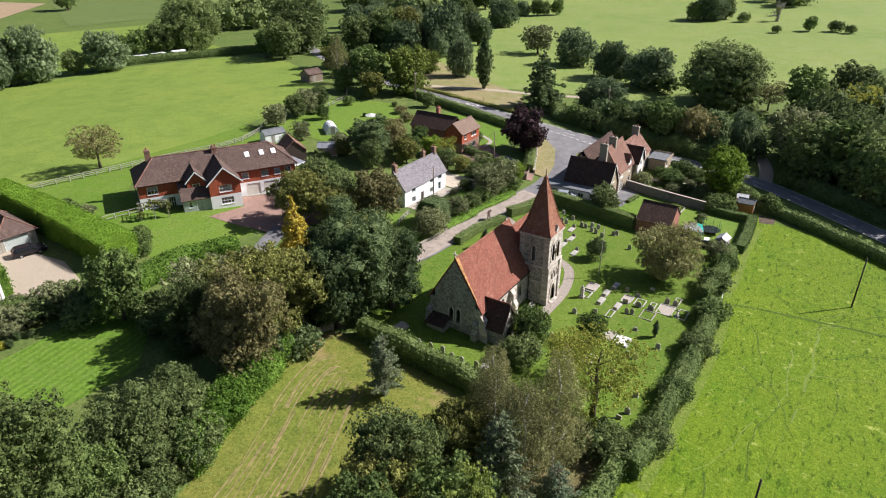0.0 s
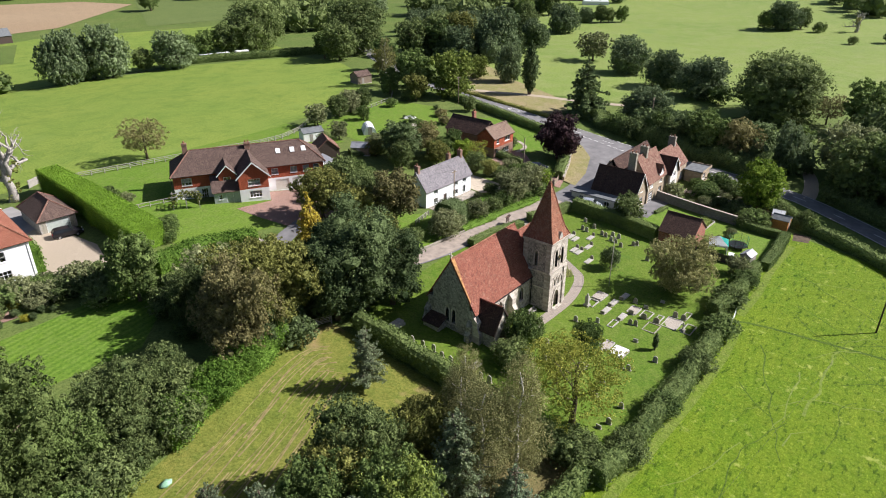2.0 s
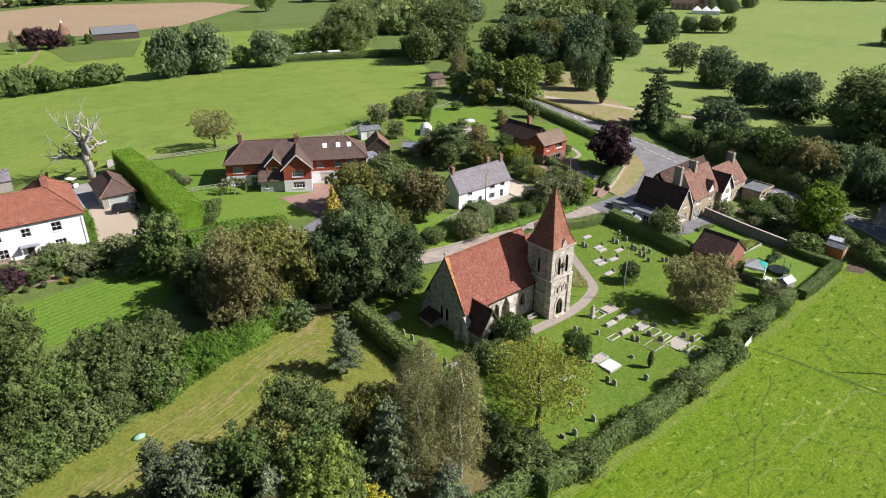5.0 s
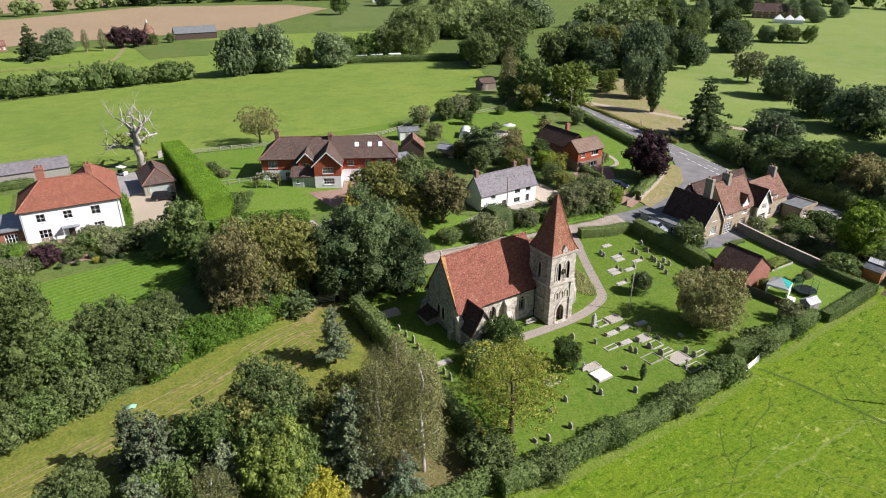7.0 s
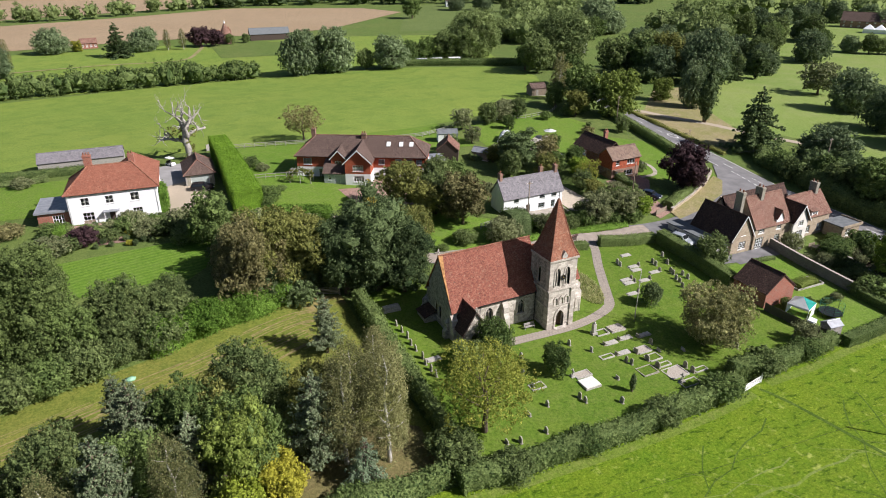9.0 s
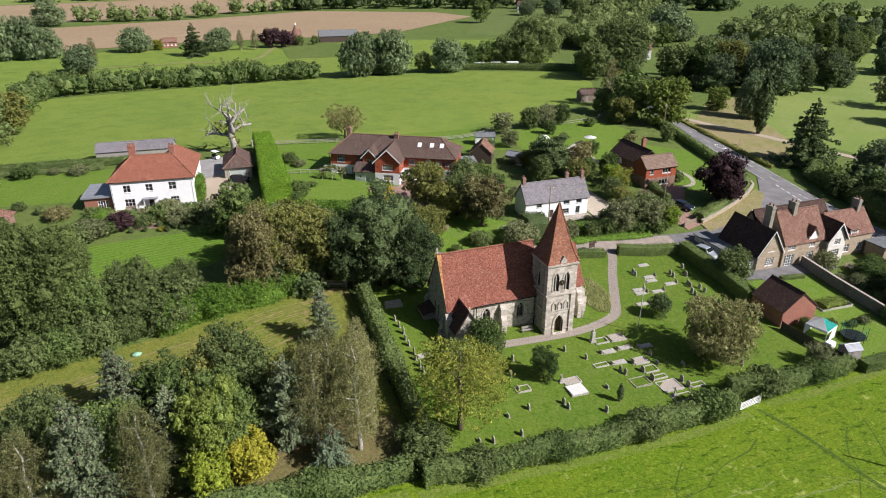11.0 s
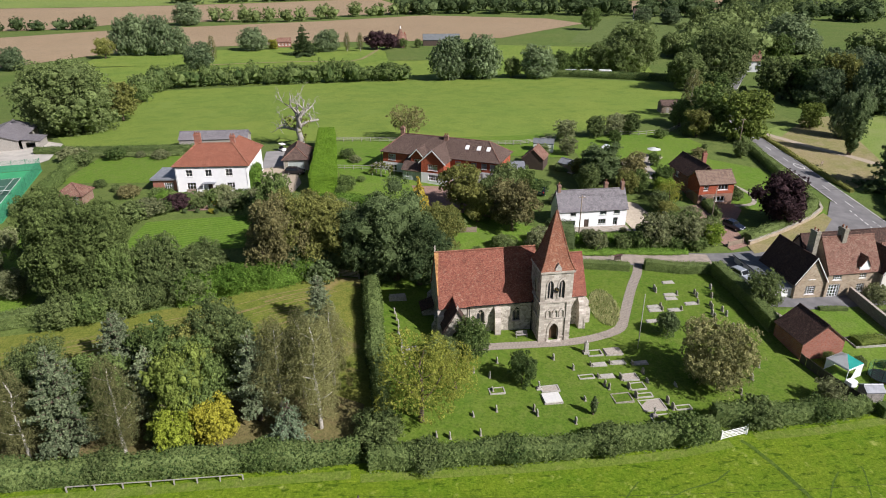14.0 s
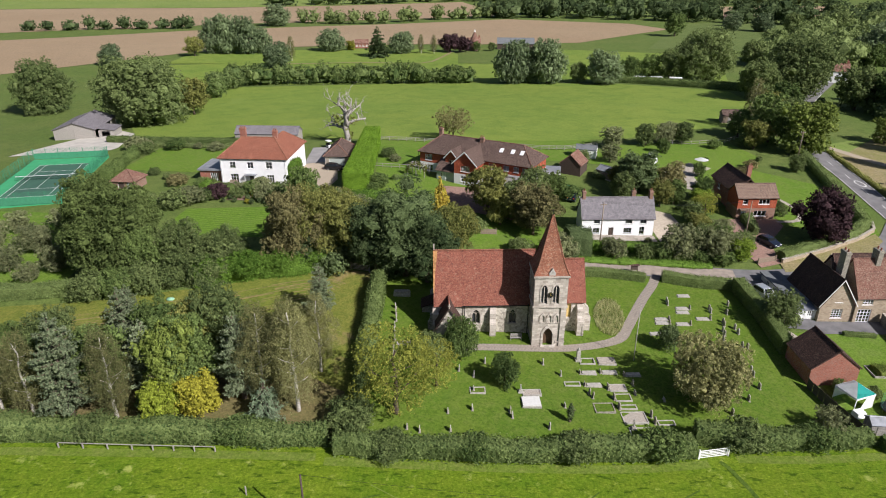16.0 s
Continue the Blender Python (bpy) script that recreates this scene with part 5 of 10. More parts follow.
# ---- houses ----
def red_house():
    r = thing("house", "large red tile-hung house with brown roof and white ground floor", "house", -8.6, 60.5, 3.7, -30)
    B, tile, red, wh = -1.0, M["brown_tile"], M["tile_hung"], M["white_wall"]
    S, E, N, W = four(-11.2, 16.4, 4.3, 13.5)
    # u runs from the west corner
    ups = [(1.4, 3.2, 3.1, 4.5), (17.6, 18.9, 3.3, 4.5), (21.2, 22.5, 3.3, 4.5), (23.6, 24.8, 3.3, 4.5), (25.6, 26.8, 3.3, 4.5)]
    low = [(1.2, 3.4, 0.6, 2.1), (4.6, 5.8, 0.2, 2.2)]
    gar = [(18.2, 20.8, 0.0, 2.2), (21.4, 24.0, 0.0, 2.2), (24.5, 27.0, 0.0, 2.2)]
    wall(r, S, B, 2.6, wh, low + gar, 0.3, label="white painted ground floor wall")
    wall(r, S, 2.6, 5.0, red, ups, 0.32, label="red tile-hung upper wall")
    for u in ups:
        window(r, S, *u, 3 if u[1] - u[0] > 1.5 else 2, 2)
    for u in low:
        window(r, S, *u, 3, 2)
    for u in gar:
        g = bmesh.new()
        S.box(g, u[0], u[1], u[2], u[3], 0.12, 0.18)
        for k in range(5):
            S.box(g, u[0] + 0.1, u[1] - 0.1, 0.15 + k * 0.42, 0.45 + k * 0.42, 0.09, 0.12)
        part("garage_door", g, M["cream"], r, "pale panelled garage door")
    for s in (E, N, W):
        wall(r, s, B, 2.6, wh, (), 0.3)
        wall(r, s, 2.6, 5.0, red, (), 0.32)
    hip_roof(r, -11.2, 16.4, 4.3, 13.5, 5.0, 8.35, tile, 4.0, 4.2, 0.45, M["mixed_tile"])
    # front gable
    S, E, N, W = four(0, 5.3, 0, 4.4)
    wall(r, S, B, 2.55, wh, [(1.7, 3.9, 0.8, 2.1)], 0.3)
    wall(r, S, 2.55, 4.9, red, [(1.6, 3.8, 3.1, 4.4)], 0.34, gable=7.35)
    window(r, S, 1.7, 3.9, 0.8, 2.1, 4, 2)
    window(r, S, 1.6, 3.8, 3.1, 4.4, 4, 2)
    for s in (E, W):
        wall(r, s, B, 2.55, wh, (), 0.3)
        wall(r, s, 2.55, 4.9, red, (), 0.34)
    gable_roof(r, 0, 5.3, 0, 8.4, 4.9, 7.5, tile, "y", 0.4, (0.3, 0.0))
    eaves_board(r, [(-0.5, -0.32, 4.75), (2.65, -0.32, 7.75), (5.8, -0.32, 4.75)], "white", 0.3, 0.06)
    # small gable and porch under a lean-to roof
    S, E, N, W = four(-3.3, -0.35, 2.2, 4.35)
    wall(r, S, B, 5.2, red, [(0.8, 2.1, 3.4, 4.6)], 0.3, gable=6.6)
    window(r, S, 0.8, 2.1, 3.4, 4.6, 2, 2)
    wall(r, W, B, 5.2, red, (), 0.3)
    gable_roof(r, -3.3, -0.35, 2.2, 8.0, 5.2, 6.75, tile, "y", 0.3, (0.3, 0.0))
    eaves_board(r, [(-3.7, 1.88, 5.0), (-1.82, 1.88, 6.95), (0.0, 1.88, 5.0)], "white", 0.26, 0.06)
    S, E, N, W = four(-4.6, -0.02, 0.4, 2.2)
    wall(r, S, B, 2.5, M["grey_paint"], [(0.8, 1.5, 1.0, 2.0), (2.2, 3.4, -0.2, 2.1)], 0.2)
    window(r, S, 0.8, 1.5, 1.0, 2.0, 1, 2)
    door(r, S, 2.2, 3.4, -0.2, 2.1, "grey_paint", panes=True)
    wall(r, W, B, 2.5, wh, (), 0.2)
    slab(r, [(-4.9, 0.1, 2.45), (-0.05, 0.1, 2.45), (-0.05, 2.3, 4.1), (-4.9, 2.3, 4.1)], tile)
    slab(r, [(-4.9, 2.3, 4.1), (-3.3, 2.3, 4.1), (-3.3, 4.35, 4.6), (-4.9, 4.35, 4.6)], tile)
    for u in (8.3, 11.0, 13.2):
        k = (8.35 - 5.0) / 5.05
        v = 6.9
        z = 5.0 + (v - 3.85) * k
        bm = bmesh.new()
        nrm = Vector((0, -k, 1)).normalized()
        sl = Vector((0, 1, k)).normalized()
        c = Vector((u, v, z)) + nrm * 0.02
        poly_solid(bm, [c + Vector((-0.42, 0, 0)) - sl * 0.6, c + Vector((0.42, 0, 0)) - sl * 0.6, c + Vector((0.42, 0, 0)) + sl * 0.6, c + Vector((-0.42, 0, 0)) + sl * 0.6], nrm * 0.1)
        w = part("skylight", fix(bm), M["white"], r)
        bm = bmesh.new()
        c = c + nrm * 0.104
        poly_solid(bm, [c + Vector((-0.34, 0, 0)) - sl * 0.5, c + Vector((0.34, 0, 0)) - sl * 0.5, c + Vector((0.34, 0, 0)) + sl * 0.5, c + Vector((-0.34, 0, 0)) + sl * 0.5], nrm * 0.015)
        part("pane", fix(bm), M["blind"], w)
    chimney(r, -8.4, 9.6, 6.5, 9.6, 0.9, 0.7, M["brown_brick"], 1)
    chimney(r, 2.8, 8.3, 6.8, 9.0, 1.0, 0.6, M["brown_brick"], 2)
    for u in (-11.5, 16.7):
        V, F = [], []
        tube(V, F, [(u, 4.2, -0.5), (u, 4.2, 4.9)], [0.05, 0.05], 6)
        mesh("downpipe", V, F, M["black"], r)


def white_house():
    r = thing("house", "white rendered two-storey house with an orange hipped tile roof", "house", -59.4, 59.6, 4.4, -5.7)
    B, wh, tile = -1.0, M["white_wall"], M["orange_tile"]
    S, E, N, W = four(0, 14.7, 0, 9.6)
    ws = [(2.1, 3.4, 3.6, 5.0), (6.0, 7.3, 3.6, 5.0), (10.1, 11.5, 3.6, 5.1), (2.0, 3.8, 0.2, 2.3), (10.1, 11.7, 0.5, 2.2)]
    dr = (6.2, 7.2, -0.2, 2.0)
    wall(r, S, B, 5.85, wh, ws + [dr], 0.35)
    for w in ws:
        window(r, S, *w, 3 if w[1] - w[0] > 1.5 else 2, 3 if w[2] < 1 else 2, bar=0.075)
    door(r, S, *dr, "dark_timber", label="dark front door under a flat canopy")
    c = boxes((5.4, 8.0, -1.1, -0.01, 2.3, 2.42))
    part("canopy", c, M["lead"], r)
    for x in (5.5, 7.86):
        part("canopy_post", boxes((x, x + 0.1, -1.05, -0.95, -0.8, 2.3)), M["white"], r)
    wall(r, E, B, 5.85, wh, [(2.5, 3.6, 3.6, 5.0)], 0.35)
    window(r, E, 2.5, 3.6, 3.6, 5.0)
    wall(r, N, B, 5.85, wh, (), 0.35)
    wall(r, W, B, 5.85, wh, [(3.0, 4.0, 3.6, 5.0)], 0.35)
    window(r, W, 3.0, 4.0, 3.6, 5.0)
    A, B2, C, D = Vector((-0.45, -0.45, 5.85)), Vector((15.15, -0.45, 5.85)), Vector((15.15, 15.0, 5.85)), Vector((7.2, 15.0, 5.85))
    P, Q, Q2 = Vector((3.75, 4.8, 9.35)), Vector((11.0, 4.8, 9.35)), Vector((11.1, 11.0, 9.25))
    G, K = Vector((-0.45, 10.05, 5.85)), Vector((7.2, 10.05, 5.85))
    for q in ((A, B2, Q, P), (B2, C, Q2, Q), (C, D, Q2), (D, K, Q, Q2), (K, G, P, Q), (G, A, P)):
        slab(r, q, tile)
    for a, b in ((P, Q), (A, P), (G, P), (B2, Q), (Q, Q2), (C, Q2), (D, Q2)):
        ridge(r, a, b, M["spire_tile"], 0.12)
    # rear wing
    S2, E2, N2, W2 = four(7.6, 14.68, 9.62, 14.6)
    for s in (E2, N2, W2):
        wall(r, s, B, 5.7, wh, (), 0.35)
    S2, E2, N2, W2 = four(1.5, 7.4, 9.62, 13.5)
    for s in (N2, W2, E2):
        wall(r, s, B, 5.0, wh, (), 0.35)
    part("flat_roof", boxes((1.3, 7.5, 9.64, 13.7, 5.0, 5.3)), M["lead"], r)
    chimney(r, 3.9, 5.4, 8.3, 11.2, 1.3, 0.8, M["brick"], 3)
    chimney(r, 11.0, 5.6, 8.3, 10.7, 1.0, 0.9, M["brick"], 2)
    # brick garden room with a flat lead roof
    S2, E2, N2, W2 = four(-5.2, -0.02, 0.9, 8.6)
    wall(r, S2, B, 2.75, M["brick"], [(2.3, 4.1, -0.1, 2.15)], 0.3)
    window(r, S2, 2.3, 4.1, -0.1, 2.15, 4, 3, sill=False, bar=0.09, name="french_window")
    wall(r, W2, B, 2.75, M["brick"], [(2.5, 3.8, 0.5, 2.0)], 0.3)
    window(r, W2, 2.5, 3.8, 0.5, 2.0)
    wall(r, N2, B, 2.75, M["brick"], (), 0.3)
    part("flat_roof", boxes((-5.5, -0.03, 0.6, 8.9, 2.752, 3.0), (-5.58, -0.03, 0.5, 0.6, 2.72, 3.06), (-5.58, -5.5, 0.6, 8.9, 2.72, 3.06)), M["lead"], r)
    for x, a, b in ((0.25, -0.5, 5.7), (14.4, -0.5, 5.7)):
        V, F = [], []
        tube(V, F, [(x, -0.06, a), (x, -0.06, b)], [0.05, 0.05], 6)
        mesh("downpipe", V, F, M["white"], r)


def cottage():
    r = thing("cottage", "long white-washed cottage with a grey slate roof", "house", 14.6, 35.4, 1.2, -0.8)
    B, wh = -1.0, M["white_wall"]
    S, E, N, W = four(0, 13.6, 0, 4.9)
    ws = [(2.3, 3.4, 2.7, 3.6), (8.2, 9.5, 2.7, 3.6), (11.0, 12.2, 2.7, 3.6), (2.2, 3.4, 0.8, 1.8), (8.0, 9.5, 0.8, 1.8), (11.0, 11.9, 0.5, 2.0)]
    d = (5.1, 6.1, -0.1, 1.95)
    wall(r, S, B, 3.95, wh, ws + [d], 0.4)
    for w in ws:
        window(r, S, *w, 3 if w[1] - w[0] > 1.25 else 2, 2, "grey_paint", 0.12, bar=0.05)
    door(r, S, *d, "dark_timber", label="dark plank cottage door")
    wall(r, E, B, 3.95, wh, (), 0.4, gable=6.95)
    wall(r, N, B, 3.95, wh, (), 0.4)
    wall(r, W, B, 3.95, wh, (), 0.4, gable=6.95)
    gable_roof(r, 0, 13.6, 0, 4.9, 3.95, 7.0, M["slate"], "x", 0.35, 0.2)
    chimney(r, 0.5, 2.6, 5.6, 8.3, 0.6, 0.9, M["brown_brick"], 1)
    chimney(r, 10.0, 2.9, 5.8, 8.3, 0.7, 0.7, M["brown_brick"], 1)
    chimney(r, 13.2, 2.6, 5.6, 8.4, 0.6, 0.9, M["brown_brick"], 1)
    part("plinth", boxes((0, 5.0, -0.05, -0.002, B, 0.25), (6.2, 13.6, -0.05, -0.002, B, 0.25)), M["brown_brick"], r)


def brick_house():
    r = thing("house", "red brick and tile-hung house with a brown concrete tile roof", "house", 47.6, 43.2, 1.2, 0)
    B = -1.0
    S, E, N, W = four(0, 7.8, 0, 4.8)
    lo = [(3.5, 6.0, 0.9, 2.0)]
    d = (0.9, 1.9, -0.1, 2.0)
    up = [(1.0, 2.0, 3.4, 4.5), (4.2, 6.4, 3.4, 4.5)]
    wall(r, S, B, 2.6, M["brown_brick"], lo + [d], 0.3)
    wall(r, S, 2.6, 4.95, M["tile_hung"], up, 0.33)
    window(r, S, *lo[0], 3, 1, bar=0.09)
    window(r, S, *up[0], 1, 2, bar=0.09)
    window(r, S, *up[1], 3, 1, bar=0.09)
    door(r, S, *d, "white", panes=True, label="white panelled front door with glass")
    for s in (E, N, W):
        wall(r, s, B, 2.6, M["brown_brick"], (), 0.3)
        wall(r, s, 2.6, 4.95, M["tile_hung"] if s is not E else M["brick"], (), 0.33, gable=6.8 if s is not N else None)
    gable_roof(r, 0, 7.8, 0, 4.8, 4.95, 6.9, M["pan_tile"], "x", 0.4, 0.25)
    part("porch_roof", boxes((0.4, 2.4, -0.9, -0.01, 2.35, 2.55)), M["pan_tile"], r)
    bm = bmesh.new()
    for k in range(3):
        pts = [(1.4 + (1.9 - 0.4 * k) * math.cos(math.pi * (1 + i / 10)), -0.02 + (1.9 - 0.4 * k) * math.sin(math.pi * (1 + i / 10)), -0.75 + 0.18 * k) for i in range(11)]
        poly_solid(bm, pts, (0, 0, 0.18))
    part("steps", fix(bm), M["brown_brick"], r)
    S, E, N, W = four(0.6, 6.2, 4.9, 14.5)
    for s in (E, W):
        wall(r, s, B, 5.0, M["brick"], [(3.0, 4.4, 3.2, 4.4)] if s is W else (), 0.3)
    window(r, W, 3.0, 4.4, 3.2, 4.4, 2, 1)
    wall(r, N, B, 5.0, M["brick"], (), 0.3, gable=7.4)
    gable_roof(r, 0.6, 6.2, 3.4, 14.5, 5.0, 7.5, M["dark_tile"], "y", 0.4, (0.0, 0.25))
    chimney(r, 6.4, 10.6, 4.0, 8.3, 0.9, 0.7, M["brick"], 2)


def stone_house():
    r = thing("house", "gabled sandstone house with mixed brown and red tile roofs", "house", 45.1, 7.2, -1.35, 0)
    B, ss, dk, mx = -1.0, M["sandstone"], M["dark_tile"], M["mixed_tile"]
    # dark-roofed gable wing
    S, E, N, W = four(0, 5.2, 0, 9.4)
    ws = [(1.9, 3.6, 0.7, 2.2), (2.1, 3.2, 3.4, 4.6)]
    wall(r, S, B, 2.95, ss, ws, 0.4, gable=7.0)
    window(r, S, *ws[0], 4, 4, bar=0.07)
    window(r, S, *ws[1], 3, 3, bar=0.07)
    for s in (E, N, W):
        wall(r, s, B, 2.95, ss, (), 0.4, gable=7.0 if s is N else None)
    gable_roof(r, 0, 5.2, 0, 9.4, 2.95, 7.1, dk, "y", 0.35, (0.25, 0.2))
    eaves_board(r, [(-0.4, -0.27, 2.85), (2.6, -0.27, 7.35), (5.6, -0.27, 2.85)], "white", 0.22, 0.05)
    # main range
    S, E, N, W = four(5.25, 14.4, -0.3, 6.2)
    ws = [(0.5, 2.6, 0.0, 2.3), (0.9, 2.5, 3.1, 4.2), (5.6, 7.0, 0.6, 2.1), (5.7, 6.9, 3.1, 4.3)]
    wall(r, S, B, 4.45, ss, ws, 0.4)
    window(r, S, *ws[0], 4, 4, bar=0.12, name="french_window", sill=False, label="large white lattice garden window")
    window(r, S, *ws[1], 4, 3, bar=0.07)
    window(r, S, *ws[2], 3, 4, bar=0.07)
    window(r, S, *ws[3], 3, 3, bar=0.07)
    for s in (E, N, W):
        wall(r, s, B, 4.45, ss, (), 0.4, gable=9.1 if s is not N else None)
    gable_roof(r, 5.25, 14.4, -0.3, 6.2, 4.45, 9.2, mx, "x", 0.3, 0.15)
    # dormer gablet
    dS, dE, dN, dW = four(10.6, 12.4, -0.32, 1.6)
    wall(r, dS, 4.2, 5.3, M["white_wall"], (), 0.3, gable=6.6)
    gable_roof(r, 10.6, 12.4, -0.32, 3.0, 5.3, 6.7, mx, "y", 0.15, (0.15, 0.0))
    # pale front gable of the far wing
    S, E, N, W = four(14.45, 18.4, -1.2, 6.0)
    ws = [(1.1, 2.9, 0.8, 2.2), (1.3, 2.7, 3.1, 4.3)]
    wall(r, S, B, 4.2, M["cream"], ws, 0.35, gable=7.0)
    window(r, S, *ws[0], 4, 3, bar=0.07)
    window(r, S, *ws[1], 3, 3, bar=0.07)
    for s in (E, W):
        wall(r, s, B, 4.2, ss, (), 0.35)
    gable_roof(r, 14.45, 18.4, -1.2, 6.0, 4.2, 7.1, dk, "y", 0.3, (0.3, 0.0))
    eaves_board(r, [(14.05, -1.52, 4.1), (16.42, -1.52, 7.35), (18.8, -1.52, 4.1)], "white", 0.25, 0.06)
    S, E, N, W = four(18.4, 26.2, -0.2, 6.2)
    ws = [(1.2, 2.6, 0.6, 2.1), (4.6, 6.0, 0.6, 2.1)]
    wall(r, S, B, 3.9, ss, ws, 0.4)
    for w in ws:
        window(r, S, *w, 3, 3, bar=0.07)
    for s in (E, N):
        wall(r, s, B, 3.9, ss, (), 0.4, gable=7.3 if s is E else None)
    gable_roof(r, 16.5, 26.2, -0.2, 6.2, 3.9, 7.4, mx, "x", 0.3, (0.0, 0.2))
    dS, dE, dN, dW = four(20.6, 22.4, -0.22, 1.6)
    wall(r, dS, 3.5, 4.9, M["white_wall"], [(0.3, 1.5, 3.7, 4.7)], 0.25)
    window(r, dS, 0.3, 1.5, 3.7, 4.7, 3, 2)
    slab(r, [(20.4, -0.5, 5.0), (22.6, -0.5, 5.0), (22.6, 2.6, 5.5), (20.4, 2.6, 5.5)], mx, 0.12)
    # flat-roofed stone extension
    S, E, N, W = four(24.6, 29.6, -4.4, -0.25)
    for s in (S, E, W):
        wall(r, s, B, 2.3, ss, [(1.0, 2.4, 0.5, 1.8)] if s is S else (), 0.35)
    window(r, S, 1.0, 2.4, 0.5, 1.8, 2, 2)
    part("flat_roof", boxes((24.4, 29.8, -4.6, -0.3, 2.3, 2.5)), M["felt"], r)
    part("parapet", boxes((24.3, 29.9, -4.72, -4.6, 2.2, 2.75), (29.8, 29.92, -4.6, -0.3, 2.2, 2.75)), ss, r)
    # rear slate roofs
    S, E, N, W = four(5.4, 22.0, 6.25, 11.0)
    for s in (E, N, W):
        wall(r, s, B, 3.4, ss, (), 0.4, gable=7.6 if s is not N else None)
    gable_roof(r, 5.4, 22.0, 5.0, 11.0, 3.6, 7.7, dk, "x", 0.3, 0.15)
    for x, y, z in ((3.9, 3.1, 10.6), (8.8, 3.0, 10.8), (24.6, 3.2, 9.2)):
        chimney(r, x, y, 5.5 if x < 20 else 6.5, z, 0.75, 1.5, M["lichen_stone"], 2)
    # white annexe with a flat felt roof
    S, E, N, W = four(-3.0, -0.02, 2.8, 12.4)
    ws = [(1.6, 2.7, 0.9, 1.9), (4.2, 5.3, 0.9, 1.9), (7.2, 8.4, -0.1, 1.9)]
    wall(r, W, B, 2.35, M["cream"], ws, 0.25)
    for w in ws:
        window(r, W, *w, 2, 2)
    wall(r, N, B, 2.35, M["cream"], (), 0.25)
    wall(r, S, B, 2.35, M["cream"], (), 0.25)
    part("flat_roof", boxes((-3.3, -0.04, 2.5, 12.7, 2.353, 2.55)), M["felt"], r)
    # little glazed porch
    S, E, N, W = four(-3.0, -0.02, 0.6, 2.75)
    wall(r, S, B, 1.9, M["white"], [(0.4, 1.3, -0.1, 1.7), (1.6, 2.6, 0.7, 1.7)], 0.12)
    window(r, S, 1.6, 2.6, 0.7, 1.7, 3, 2, depth=0.02)
    door(r, S, 0.4, 1.3, -0.1, 1.7, "white", depth=0.02)
    wall(r, W, B, 1.9, M["white"], (), 0.12)
    slab(r, [(-3.2, 0.4, 1.9), (-0.02, 0.4, 1.9), (-0.02, 2.78, 2.25), (-3.2, 2.78, 2.25)], M["lead"], 0.08)


def brick_barn(name, label, x, y, rz, w, d, eave, top, wallmat, roofmat, z=None, axis="y", opening=None, cat="outbuilding"):
    """A plain gabled outbuilding, w by d, corner at x, y."""
    r = thing(name, label, cat, x, y, z, rz)
    S, E, N, W = four(0, w, 0, d)
    for s in (S, E, N, W):
        g = top - 0.1 if (s in (S, N)) == (axis == "y") else None
        wall(r, s, -1.0, eave, wallmat, [opening] if opening and s is S else (), 0.2, gable=g)
    if opening:
        door(r, S, *opening, "dark_timber")
    gable_roof(r, 0, w, 0, d, eave, top, roofmat, axis, 0.25, 0.15)
    return r


def shed(name, label, x, y, rz, w, d, eave, top, wallmat, roofmat, axis="x", cat="shed"):
    """A boarded garden shed."""
    r = thing(name, label, cat, x, y, None, rz)
    bm = boxes((0, w, 0, d, -0.3, 0.08))
    part("base", bm, M["concrete"], r)
    S, E, N, W = four(0, w, 0, d)
    for s in (S, E, N, W):
        n = max(4, int((eave - 0.08) / 0.2))
        for k in range(n):
            z0, z1 = 0.08 + (eave - 0.08) * k / n, 0.08 + (eave - 0.08) * (k + 1) / n
            bm = bmesh.new()
            s.box(bm, 0, s.len, z0, z1 - 0.012, -0.012 * (k % 2), 0.06)
            part("board", fix(bm), wallmat, r)
        if (s in (E, W)) == (axis == "x"):
            bm = bmesh.new()
            s.poly(bm, [(0, eave), (s.len, eave), (s.len / 2, top - 0.05)], 0, 0.06)
            part("gable_board", fix(bm), wallmat, r)
    g = bmesh.new()
    S.box(g, w * 0.3, w * 0.3 + 0.8, 0.1, min(eave - 0.1, 1.85), -0.05, -0.014)
    part("door", g, M["grey_timber"], r)
    gable_roof(r, 0, w, 0, d, eave, top, roofmat, axis, 0.15, 0.12)
    return r


red_house()
white_house()
cottage()
brick_house()
stone_house()
brick_barn("garden_outhouse", "brick outhouse with a dark brown tiled roof", 35.7, -7.9, 0, 6.5, 6.1, 2.75, 5.3, M["brick"], M["dark_tile"], -2.15)
r = thing("garage", "grey stone garage with a brown hipped roof beside the hedge", "garage", -33.1, 71.6, None, 86)
S, E, N, W = four(0, 9.2, 0, 5.6)
wall(r, W, -1.0, 2.4, M["lichen_stone"], [(1.0, 4.6, -0.2, 2.1)], 0.25)
door(r, W, 1.0, 4.6, -0.2, 2.1, "grey_paint", label="wide grey garage door")
for q in (S, E, N):
    wall(r, q, -1.0, 2.4, M["grey_timber"], (), 0.25)
hip_roof(r, 0, 9.2, 0, 5.6, 2.4, 4.9, M["brown_tile"], 2.4, 2.4, 0.4, M["mixed_tile"])
brick_barn("stable_range", "long low grey-roofed stable range behind a hedge", -66.0, 95.4, -4, 17.0, 5.0, 2.3, 3.8, M["grey_timber"], M["slate"], None, "x", None, "stable")
r = thing("summerhouse", "small brick summerhouse with a weathered hipped tile roof", "summerhouse", -81.3, 55.4, None, -8)
S, E, N, W = four(0, 5.0, 0, 4.6)
